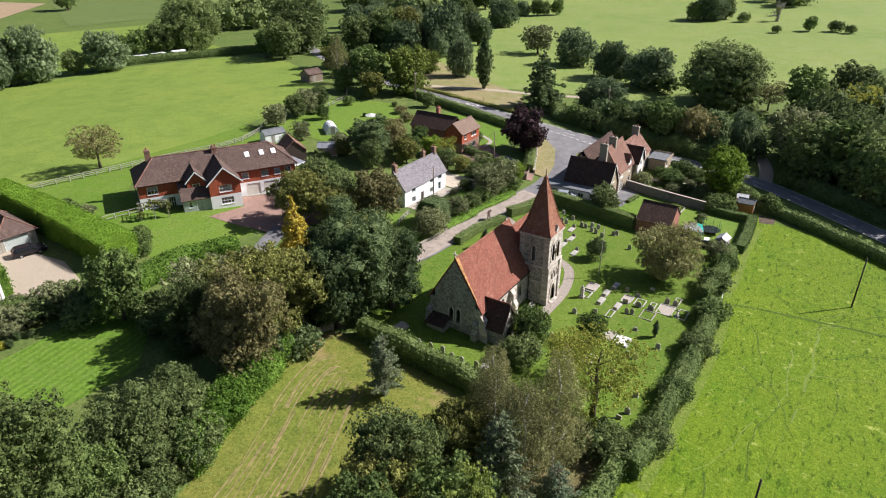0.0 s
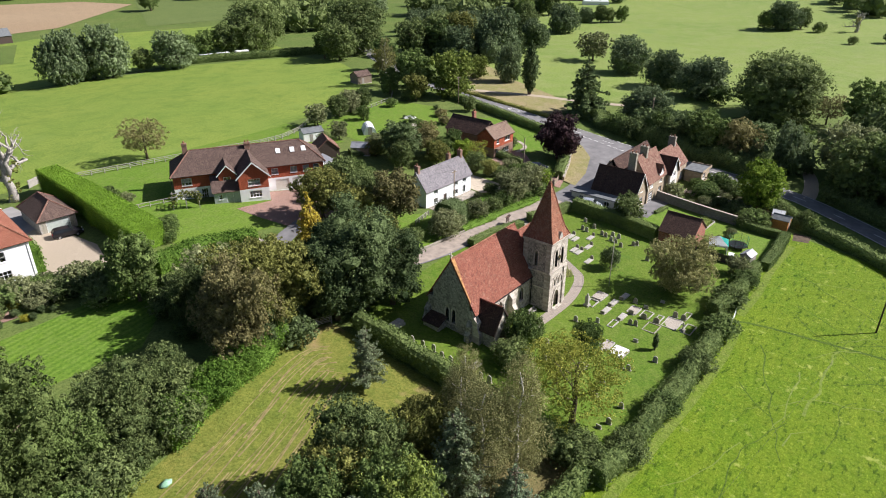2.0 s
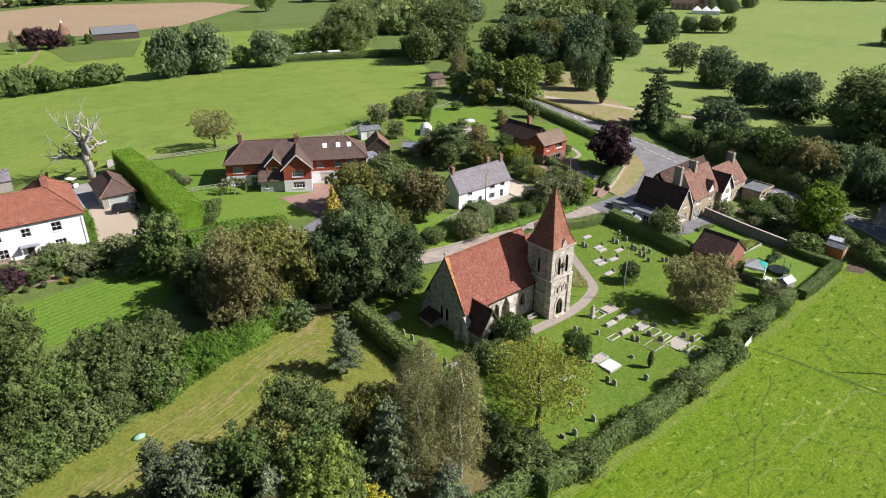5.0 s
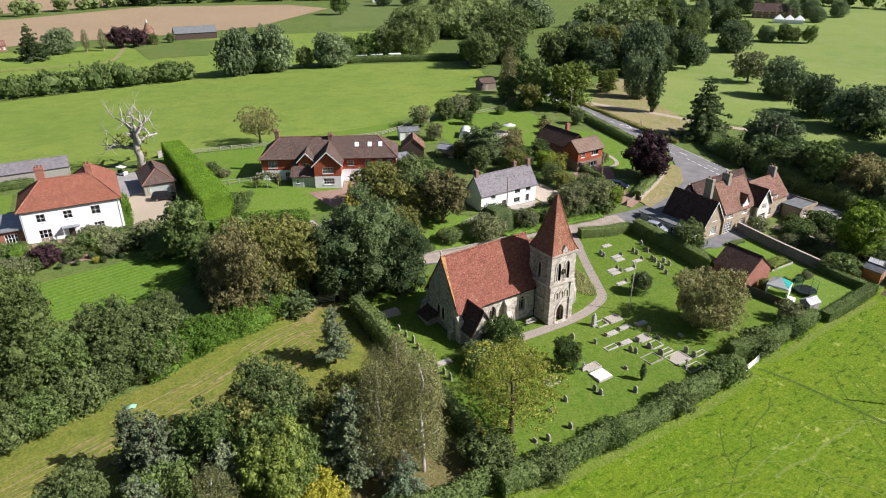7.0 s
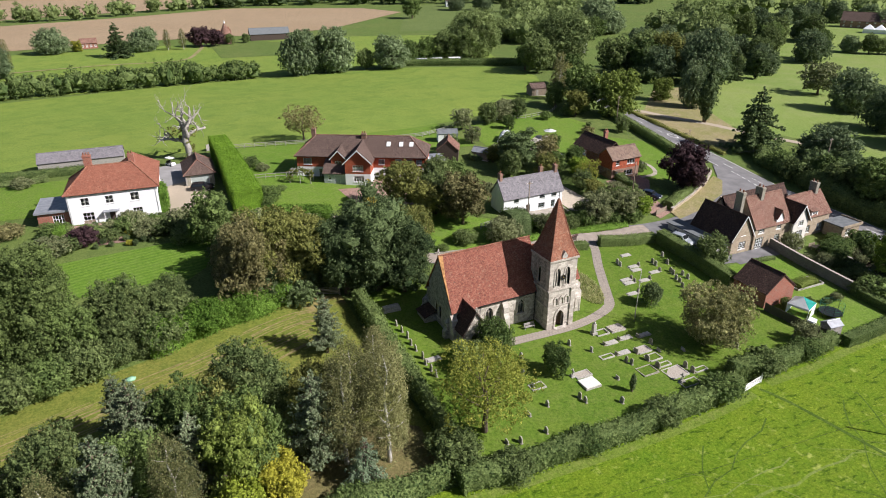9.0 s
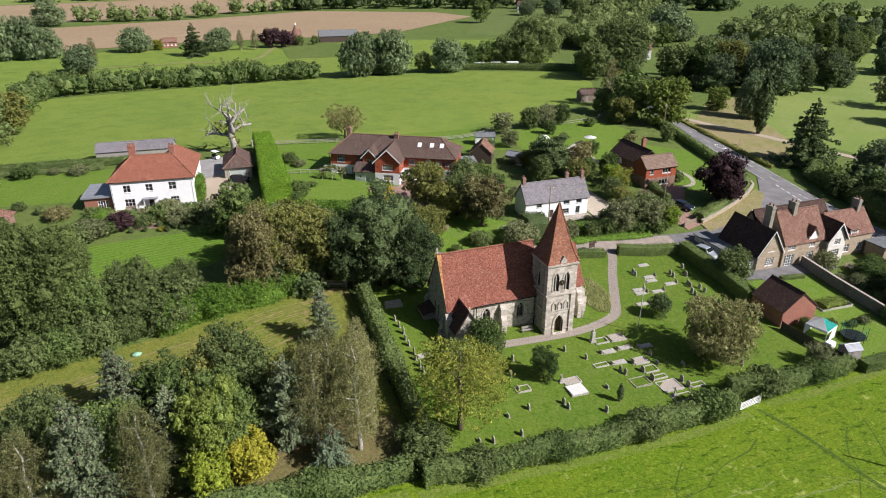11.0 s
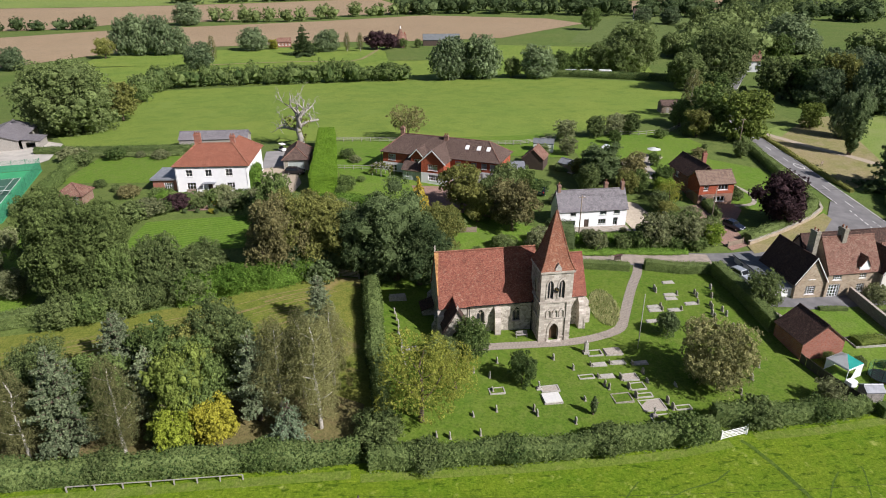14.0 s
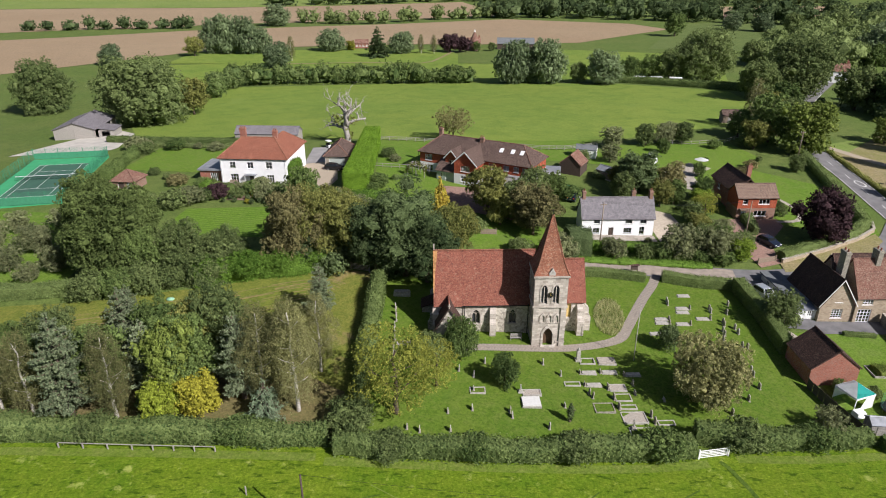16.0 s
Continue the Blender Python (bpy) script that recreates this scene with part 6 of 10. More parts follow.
wall(r, S, -1.0, 2.0, M["brown_brick"], [(1.2, 2.6, -0.4, 1.75), (3.2, 4.4, 0.3, 1.75)], 0.2)
door(r, S, 1.2, 2.6, -0.4, 1.75, "dark_timber")
window(r, S, 3.2, 4.4, 0.3, 1.75, 3, 2)
for q in (E, N, W):
    wall(r, q, -1.0, 2.0, M["brown_brick"], (), 0.2)
hip_roof(r, 0, 5.0, 0, 4.6, 2.0, 4.0, M["mixed_tile"], 2.75, 2.75, 0.35)
brick_barn("lodge", "brown-roofed garden lodge by the red house", 16.4, 68.2, -30, 5.0, 5.2, 2.4, 4.6, M["dark_timber"], M["mixed_tile"], None, "y", None, "outbuilding")
shed("shed", "brown boarded field shed with a grey roof", 74.5, 115.5, -12, 5.2, 4.6, 2.3, 3.6, M["timber"], M["brown_tile"])
shed("shed", "orange-stained wooden shed by the garden hedge", 58.0, -18.3, 0, 2.4, 3.0, 2.0, 2.6, M["orange_wood"], M["felt"], "y")
shed("shed", "grey-roofed white garden shed beside the pasture fence", 22.6, 80.0, -20, 5.0, 3.2, 2.1, 2.9, M["white"], M["felt"])
shed("shed", "small timber shed with a pale grey roof", 38.4, -17.2, -8, 2.3, 1.8, 1.5, 2.0, M["grey_timber"], M["lead"])

# ---- roads and paths ----
M["white_line"] = plain("road_paint", (0.72, 0.71, 0.68), 0.8, var=0.2, scale=4)
ROAD = [(-40, -260), (18, -110), (46, -65), (62, -41.4), (73.5, -23.4), (78, -13), (79.6, 4), (79.2, 15), (79.4, 27), (81, 40), (82.5, 52), (84.5, 66), (87, 84), (94, 104), (112, 140), (138, 178), (166, 216), (220, 290), (330, 420), (520, 640)]
LANE = [(78.5, 33), (72, 29.5), (64, 25.5), (55, 22.0), (46, 20.2), (38, 20.4), (31, 21.6), (24, 22.3), (16, 22.5), (8, 22.6), (1, 22.9), (-7, 25), (-13, 30), (-16.5, 38), (-17, 46)]
ribbon("farm_track", [(77.5, -17.4), (84, -16.8), (92, -14.8), (98.5, -11.6), (106, -8.5)], 3.0, M["gravel"], 0.08, "pale gravel track off the road between trees", "track", step=2)
ribbon("road", ROAD, 5.4, M["tarmac"], 0.10, "grey asphalt country road with white lines", "road", step=3)
for s, w in ((2.5, 0.1), (-2.5, 0.1)):
    ribbon("road_edge_line", ROAD[2:16], w, M["white_line"], 0.125, "white painted road edge line", "road marking", step=3, shift=s)
L = smooth_line(ROAD[3:15], 1.5)
for k in range(0, len(L) - 3, 6):
    ribbon("road_dash", [L[k][:2], L[k + 2][:2]], 0.14, M["white_line"], 0.126, "white painted centre dash", "road marking", curve=False)
ribbon("lane", LANE, (6.2, 3.0), M["lane"], 0.13, "worn grey village lane past the church", "road")
# paler, browner strip over the church end of the lane
M["worn_lane"] = plain("gritty_worn_lane", (0.285, 0.24, 0.20), 0.95, var=0.22, scale=0.9)
ribbon("lane_dressing", LANE[5:], (4.2, 2.7), M["worn_lane"], 0.145, "pale gritty worn surface of the lane by the church", "road")
drape("junction", [(60, 21.5), (68, 23.0), (76.5, 15), (79, 26), (80, 36), (78, 42), (73, 36), (66, 29.5)], M["tarmac"], 0.14, 4, "asphalt mouth of the lane junction", "road")
for k in range(8):
    a = Vector((76.2, 22.5)).lerp(Vector((79.0, 38.0)), k / 8)
    b = Vector((76.2, 22.5)).lerp(Vector((79.0, 38.0)), k / 8 + 0.07)
    ribbon("give_way_dash", [a, b], 0.2, M["white_line"], 0.165, "white give-way dash", "road marking", curve=False)
# speed roundel painted on the road
V, F = [], []
for i in range(24):
    w = i * math.pi / 12
    for rr in (0.82, 1.0):
        x, y = 84.9 + rr * 0.95 * math.cos(w), 62.5 + rr * 2.0 * math.sin(w)
        V.append((x, y, H(x, y) + 0.135))
F = [(2 * i, 2 * i + 1, (2 * i + 3) % 48, (2 * i + 2) % 48) for i in range(24)]
tagged(mesh("road_roundel", V, F, M["white_line"]), "white painted oval speed roundel on asphalt", "road marking", kind="structure")
drape("school_forecourt", [(37, 17.8), (38.3, 5.5), (45, 4.5), (45, 7), (42, 10), (42, 19.5)], M["lane"], 0.09, 4, "grey parking forecourt beside the stone house", "forecourt")
drape("house_terrace", [(44, 3.8), (60, 3.6), (60, 6.9), (44, 7.1)], M["lane"], 0.09, 4, "grey paved terrace before the stone house", "terrace")
drape("garden_path", [(38.2, 4.8), (39.2, 5.2), (42.3, -1.6), (41.2, -1.9)], M["paving"], 0.1, 4, "narrow grey garden path", "path")
drape("red_house_drive", [(-11, 58.6), (-4.2, 57.4), (-1.9, 61.2), (7.8, 55.6), (12, 51.5), (10, 45), (2, 41), (-9, 46), (-10.5, 53)], M["brick_paving"], 0.09, 4, "reddish block-paved house drive", "drive")
ribbon("drive_lane", [(-6, 46), (-13, 43), (-17, 40), (-17.5, 35)], 3.2, M["lane"], 0.1, "narrow grey drive under the trees", "drive")
drape("white_house_drive", [(-44, 88), (-37, 89), (-36, 72), (-34.5, 62), (-37, 52), (-43, 52), (-44.2, 58), (-43.8, 71)], M["gravel"], 0.09, 4, "pale gravel drive beside the white house", "drive")
drape("garage_apron", [(-44, 88), (-37, 89), (-36.3, 76), (-43.8, 73)], M["concrete_grey"], 0.098, 4, "grey concrete apron before the garage", "drive")
drape("white_house_terrace", [(-55.6, 48.6), (-51.2, 48.4), (-50.4, 54.6), (-46, 57.5), (-60, 59), (-60, 56), (-56, 55.4)], M["brick_paving"], 0.09, 4, "brownish paved terrace before the white house", "terrace")
drape("cottage_drive", [(29, 33), (33.5, 29.5), (36, 32), (35, 45), (32, 47), (29, 41)], M["pale_gravel"], 0.09, 4, "pale gravel cottage drive", "drive")
drape("cottage_terrace", [(15, 33.2), (28.5, 32.8), (28.5, 35.2), (15, 35.4)], M["paving"], 0.09, 4, "stone flagged cottage terrace", "terrace")
drape("brick_house_drive", [(44, 23.5), (48.2, 25), (50, 33), (56, 40), (56, 43), (46, 43), (44.5, 36), (43.5, 29)], M["brick_paving"], 0.09, 4, "brown block-paved drive of the brick house", "drive")
ribbon("brick_house_path", [(55.5, 42), (60, 42.5), (62.5, 47), (61, 54), (58, 60)], 1.0, M["paving"], 0.1, "curving paved garden path", "path")
drape("brick_house_patio", [(40, 60), (47, 57), (47.5, 66), (54, 72), (50, 76), (42, 70)], M["paving"], 0.09, 4, "pale paved garden patio", "patio")
drape("grass_verge", [(47.5, 21.8), (56, 23.8), (66, 28), (72, 33.5), (72.3, 36.5), (66, 33), (56, 28.3), (48, 25)], M["dry"], 0.16, 4, "dry yellowish grass verge by the lane", "verge")
ribbon("farm_track", [(92, 92), (98, 78), (104, 68), (110, 54), (118, 40)], 2.6, M["gravel"], 0.12, "pale gravel parkland track", "track", step=3)
drape("farm_yard", [(-122, 87), (-97, 89.5), (-96, 92), (-99, 110), (-106, 116), (-112, 108)], M["concrete"], 0.1, 4, "pale concrete farm yard", "yard")

# churchyard path, laid slab by slab
PATH = [(-9.5, -0.9), (-6, -0.75), (0, -0.75), (5, -0.55), (9.6, 0.4), (13.2, 2.0), (15.2, 5.0), (17.5, 9.0), (20.0, 13.2), (22.9, 17.6), (24.2, 20.4)]
M["flag"] = plain("worn_flagstone", (0.285, 0.245, 0.205), 0.9, var=0.22, scale=1.3)
M["path_bed"] = plain("path_bed", (0.27, 0.235, 0.195), 0.95, var=0.3, scale=2.0)
church_path = ribbon("church_path", PATH, 1.5, M["path_bed"], 0.075, "grey flagged churchyard path", "path")
flags = []
for k in range(4):
    bm = boxes((-0.387, 0.387, -0.2295, 0.2295, -0.03, 0.018 + 0.003 * k))
    o = part("flagstone", bm, M["flag"], church_path)
    flags.append(o.data)
    bpy.data.objects.remove(o)
L = smooth_line(PATH, 0.46)
rf = random.Random(4)
for k in range(len(L) - 1):
    d = (L[k + 1] - L[k]).normalized()
    s = Vector((-d.y, d.x, 0))
    for j in (-0.39, 0.39):
        p = L[k] + s * j
        o = new("flagstone", flags[rf.randrange(4)])
        o.parent = church_path
        o.matrix_basis = pose(p.x, p.y, H(p.x, p.y) + 0.064, 0, 0, math.degrees(math.atan2(s.y, s.x)) + rf.uniform(-2, 2))

M["worn_grass"] = grass_mat("worn_track_grass", (0.068, 0.118, 0.014), (0.09, 0.145, 0.016), (0.11, 0.15, 0.03), 0.3, 1.2)
ribbon("field_path", [(18.4, -21.6), (20, -25.5), (23.4, -42.5), (29, -72), (33, -100)], 0.55, M["worn_grass"], 0.09, "thin dark trodden path across the pasture", "path")

M["hay"] = plain("dry_hay", (0.215, 0.172, 0.075), 0.95, var=0.35, scale=1.5)
SWATH = [(-78, 2.0), (-66, 5.2), (-54, 8.8), (-44, 12.4), (-35, 16.0), (-29.5, 16.8), (-26.3, 13.6), (-25.6, 8), (-25.6, 2)]
rh = random.Random(9)
for k in range(24):
    q = smooth_line(SWATH, 2.0)
    q = [p + Vector((0.2 * math.sin(i * 0.9 + k), 0.16 * math.sin(i * 0.7 + 2 * k), 0)) for i, p in enumerate(q)]
    n = len(q) - 6
    i = rh.randrange(0, 6)
    while i < n:
        m = min(n, i + rh.randrange(3, 9))
        if m - i > 1:
            ribbon("hay_swath", [p[:2] for p in q[i:m]], (rh.uniform(0.05, 0.24), rh.uniform(0.04, 0.2)), M["hay"], 0.062 + 0.002 * k, "thin line of dry raked hay", "hay", shift=-0.3 - 0.36 * k + rh.uniform(-0.1, 0.1))
        i = m + rh.randrange(1, 4)

# trodden and pale tracks of stock in the pasture
M["pale_track"] = grass_mat("pale_track_grass", (0.21, 0.255, 0.07), (0.18, 0.24, 0.04), (0.14, 0.205, 0.02), 0.3, 1.5)
M["verge"] = grass_mat("uncut_verge_grass", (0.165, 0.22, 0.035), (0.14, 0.205, 0.022), (0.20, 0.225, 0.055), 0.3, 1.0, bump=0.8)
TRACKS = [[(2, -34.2), (8.5, -34.4), (11.5, -34.4), (16.5, -34.2), (21.0, -34.6)], [(14.2, -26.1), (6.0, -28.9), (0.6, -30.9), (-8, -34)], [(26.4, -27.3), (23.3, -31.2), (18.5, -36.7), (14, -42)], [(3.4, -26.2), (0.9, -29.2), (-1.3, -31.5)],
          [(11.6, -31.9), (6.9, -31.9), (2.9, -32.3), (-4, -32)], [(-5.0, -33.5), (-2.5, -33.8), (-0.8, -35.7)], [(30, -27), (27, -33), (26, -40), (27, -50)], [(40, -26), (34, -36), (30, -46)], [(-20, -27), (-30, -30), (-42, -32)]]
for k, L in enumerate(TRACKS):
    L = [(p.x + 0.35 * math.sin(1.7 * i + k), p.y + 0.3 * math.sin(2.3 * i + 2 * k)) for i, p in enumerate(smooth_line(L, 2.2))]
    ribbon("stock_track", L, (0.2, 0.1) if k else (0.4, 0.22), M["pale_track"] if k in (0, 4, 5) else M["worn_grass"], 0.07 + 0.001 * k, "faint trodden track through the pasture", "track")
rt = random.Random(15)
for k in range(30):
    x, y, a = rt.uniform(-14, 46), rt.uniform(-60, -24.5), rt.choice((-0.3, 0.9, 1.9, 2.6)) + rt.uniform(-0.3, 0.3)
    L = []
    for i in range(rt.randrange(7, 16)):
        L.append((x, y))
        a += rt.uniform(-0.35, 0.35)
        x, y = x + 1.5 * math.cos(a), y + 1.5 * math.sin(a)
    if all(q[1] < -24.2 and q[0] < 48 + 0.6 * (q[1] + 41) for q in L):
        ribbon("stock_track", L, (rt.uniform(0.1, 0.24), rt.uniform(0.06, 0.16)), M["pale_track"] if k % 3 == 0 else M["worn_grass"], 0.082 + 0.0006 * k, "faint trodden track through the pasture", "track")
for L in ([(-26, -22.6), (-6, -23.1), (8, -22.9), (17, -22.0)], [(20.5, -21.2), (30, -21.2), (40, -20.6), (52, -20.9)], [(-80, -21.6), (-55, -21.8), (-38, -21.9), (-27, -22.0)]):
    ribbon("hedge_verge", L, 1.2, M["verge"], 0.068, "strip of pale uncut grass along the hedge foot", "grass")

# ---- hedges ----
def hedge(label, pts, width, height, leaf, size=0.2, dens=11.0, seed=1, wobble=0.25, curve=False, cat="hedge", step=1.0, name="hedge", flat=False):
    """A hedge along pts: a lumpy solid core and leaf clumps all over its skin."""
    rng = np.random.default_rng(seed)
    L = smooth_line(pts, step)
    if not curve:
        L = []
        P = [Vector((*p[:2], 0)) for p in pts]
        for a, b in zip(P, P[1:]):
            n = max(1, int((b - a).length / step))
            L += [a.lerp(b, k / n) for k in range(n)]
        L.append(P[-1])
    hs = height if isinstance(height, tuple) else (height, height)
    ws = width if isinstance(width, tuple) else (width, width)
    root = new(name)
    x0, y0 = L[0].x, L[0].y
    root.matrix_basis = pose(x0, y0, H(x0, y0))
    tagged(root, label, cat)
    base = Vector((x0, y0, H(x0, y0)))
    ring = [(-0.5, -0.05), (-0.56, 0.35), (-0.5, 0.8), (-0.3, 1.0), (0.3, 1.0), (0.5, 0.8), (0.56, 0.35), (0.5, -0.05)]
    if flat:
        ring = [(-0.47, -0.05), (-0.5, 0.5), (-0.5, 0.96), (-0.46, 1.0), (0.46, 1.0), (0.5, 0.96), (0.5, 0.5), (0.47, -0.05)]
    V, F, P, N = [], [], [], []
    m = len(L)
    for k, p in enumerate(L):
        d = (L[min(k + 1, m - 1)] - L[max(0, k - 1)]).normalized()
        s = Vector((-d.y, d.x, 0))
        f = k / max(1, m - 1)
        wob = 1 + wobble * noise.noise((p.x * 0.23, p.y * 0.23, seed)) + rng.normal(0, wobble * 0.12)
        w, h = (ws[0] + (ws[1] - ws[0]) * f) * wob, (hs[0] + (hs[1] - hs[0]) * f) * (1 + wobble * 0.8 * noise.noise((p.x * 0.17, p.y * 0.17, seed + 9)))
        z = H(p.x, p.y)
        for a, b in ring:
            q = p + s * a * w
            V.append(Vector((q.x, q.y, z + b * h)) - base)
    R = len(ring)
    for k in range(m - 1):
        for i in range(R - 1):
            F.append((R * k + i, R * (k + 1) + i, R * (k + 1) + i + 1, R * k + i + 1))
    F += [tuple(range(R)), tuple(range(R * (m - 1) + R - 1, R * (m - 1) - 1, -1))]
    Va = np.array([v[:] for v in V])
    shrink = Va.copy().reshape(m, R, 3)
    mid = shrink.mean(1, keepdims=True)
    shrink = (mid + (shrink - mid) * 0.9).reshape(-1, 3)
    inner = mesh("hedge_body", [tuple(v) for v in shrink], F, LEAF[leaf], root, uv=False)
    swell = 0.05 if flat else 0.38
    for f in F[:-2]:
        a, b, c, d = (Va[i] for i in f)
        n = np.cross(b - a, d - a)
        area = np.linalg.norm(n)
        n = n / (area + 1e-9)
        if (n @ (a - mid.reshape(-1, 3)[f[0] // R])) < 0:
            n = -n
        cnt = rng.poisson(area * dens * 3.3)
        for _ in range(cnt):
            u, v = rng.random(2)
            P.append(a * (1 - u) * (1 - v) + b * u * (1 - v) + c * u * v + d * (1 - u) * v + n * (rng.normal(0.0, 0.11) + swell * (noise.noise(((a[0] + b[0] * u) * 0.6 + 31 * v, a[1] * 0.9 + 7 * v, a[2] + 2.0 * u)) + 0.15)))
            N.append(n)
    for f, out in ((F[-2], L[0] - L[1]), (F[-1], L[-1] - L[-2])):
        q = Va[list(f)]
        c = q.mean(0)
        out = np.array(out.normalized()[:])
        for _ in range(int(ws[0] * hs[0] * dens * 2.6)):
            i = rng.integers(len(q))
            a = rng.random()
            e = q[i] * a + q[(i + 1) % len(q)] * (1 - a)
            P.append(c + (e - c) * rng.random() ** 0.5 + out * rng.normal(0.05, 0.1))
            N.append(out)
    CV, CF = cards(np.array(P), np.array(N), size * 0.62, rng, 0.55)
    me = bpy.data.meshes.new("foliage")
    me.from_pydata(CV.tolist(), [], CF.tolist())
    me.materials.append(LEAF[leaf])
    o = new("foliage", me)
    o.parent = root
    return root


HC = "long dense country hedge between churchyard and pasture"
hedge("tall bushy hedge between plantation and pasture", [(-110, -19.5), (-62, -19.2), (-44, -19.2), (-26, -19.6)], 2.4, 2.2, "hawthorn", 0.2, 10, 2, 0.5)
hedge(HC, [(-25, -20.8), (-20, -21.2), (-6, -21.2), (8, -20.9), (15.6, -20.2)], 2.1, (2.2, 2.5), "hawthorn", 0.19, 11, 3, 0.42)
hedge(HC, [(16.6, -18.2), (18.5, -18.6), (20.5, -18.9), (28, -18.9), (37.5, -18.4)], 2.1, (2.5, 1.9), "hawthorn", 0.19, 11, 4, 0.42)
hedge("clipped hedge along the garden and pasture", [(38.4, -19.6), (46, -19.5), (54.0, -19.0)], 1.7, 1.7, "hawthorn", 0.15, 14, 5, 0.1, flat=True)
hedge("clipped dark hedge across the garden by the orange shed", [(53.7, -10.6), (53.6, -14.5), (53.9, -18.0)], 1.3, 1.5, "hawthorn", 0.14, 16, 35, 0.12, flat=True)
hedge("shady garden hedge beside the road", [(72.6, 0.5), (71.8, -7), (69.4, -13.5), (64.8, -18.6)], 1.9, 1.8, "hawthorn", 0.2, 10, 36, 0.35)
hedge("dark leafy hedge between churchyard and plantation", [(-22.4, 15.5), (-22.7, 4), (-22.9, -8), (-23.0, -18)], 2.0, 2.6, "hawthorn", 0.2, 11, 6, 0.5)
hedge("low clipped hedge by the lane", [(8.5, 20.2), (15, 20.1), (21.8, 18.6)], 1.5, 1.3, "hawthorn", 0.14, 16, 7, 0.12, flat=True)
hedge("clipped hedge by the lane", [(24.8, 18.9), (30, 17.2), (35.6, 16.6)], 1.7, 1.7, "hawthorn", 0.14, 16, 8, 0.12, flat=True)
hedge("clipped boundary hedge of the churchyard", [(36.2, 15.8), (36.6, 8), (36.1, -1.2)], 1.9, 2.5, "hawthorn", 0.14, 16, 9, 0.12, flat=True)
hedge("tall bright clipped evergreen hedge", [(-29.8, 54.5), (-29.3, 68), (-29.0, 80), (-28.8, 91.8)], (5.6, 3.9), (4.1, 4.8), "yew", 0.12, 34, 10, 0.05, flat=True)
hedge("bright green bushy laurel hedge", [(-51, 14.0), (-44, 16.1), (-37, 18.6), (-32.0, 20.6)], 2.7, (2.3, 2.6), "laurel", 0.2, 12, 11, 0.8)
hedge("overgrown hedge beside the mown glade", [(-100, 9.5), (-80, 9.6), (-74, 10.2), (-66, 11.4)], 2.4, 2.1, "hawthorn", 0.18, 11, 12, 0.25, flat=True)
hedge("dense shrub belt beside the mown glade", [(-66, 11.6), (-60, 13.2), (-51, 14.6)], 2.6, 2.2, "mid", 0.22, 9, 13, 0.7)
hedge("clipped garden hedge by the road", [(48.8, 26.6), (58, 30.6), (67, 35.2), (72.2, 39.8), (73.6, 46), (76.5, 60), (79.5, 74), (82, 86)], 1.9, (1.8, 2.1), "hawthorn", 0.18, 11, 14, 0.15)
hedge("low rough grassy bank along the road", [(90.6, 86), (88.6, 72), (87.0, 56), (86.4, 46)], 1.1, 0.7, "olive", 0.2, 11, 33, 0.5)
hedge("trimmed roadside field hedge", [(89, 86), (96, 104), (110, 128), (128, 156)], 2.0, 1.8, "hawthorn", 0.25, 7, 15, 0.3)
hedge("hedge at the meadow edge", [(60, 206.5), (76, 200), (91, 191.6), (106, 184), (120, 177.5)], 2.8, 2.8, "hawthorn", 0.28, 6, 16, 0.2, step=2)
hedge("cottage front garden hedge", [(13, 29.5), (20, 29.2), (27, 29.4)], 1.6, 1.4, "laurel", 0.17, 12, 17, 0.2)
hedge("tall rounded clipped dark hedge beside the cottage", [(10.2, 27.4), (12.4, 27.6), (14.4, 27.4)], 4.2, 4.8, "dark", 0.11, 30, 31, 0.12, step=0.7)
hedge("bank of wild greenery above the lane", [(12, 25.2), (20, 24.6), (28, 24.2), (35, 23.4)], 1.8, 0.7, "laurel", 0.18, 12, 18, 0.5)
hedge("clipped hedge behind the walled garden", [(-102, 100), (-88, 96), (-74, 93.5), (-56, 91.5)], 1.6, 1.7, "hawthorn", 0.2, 9, 19, 0.15)
hedge("roadside hedge along the pasture", [(61.6, -18.6), (60.5, -24), (57.3, -30.6), (51, -41), (36, -65), (12, -104)], 2.2, 1.9, "hawthorn", 0.24, 8, 20, 0.25)
hedge("overgrown bushy roadside hedge", [(86.0, -7), (86.2, 12), (88.4, 26), (91.6, 38), (96, 45)], (5.0, 4.4), (4.4, 3.2), "hawthorn", 0.28, 7, 21, 0.8)
hedge("overgrown bushy roadside hedge", [(81.2, -20.5), (74.8, -33), (66, -46), (52, -70)], 3.2, 2.8, "mid", 0.28, 7, 22, 0.7)
hedge("shrub border under the trees", [(-33, 47), (-24, 47.5), (-17, 44.5)], 2.8, 2.6, "laurel", 0.22, 10, 24, 0.4)
hedge("ornamental hedge of the white house", [(-44.2, 58.5), (-43.8, 62), (-43.6, 66)], 1.2, 4.2, "laurel", 0.2, 12, 25, 0.3)

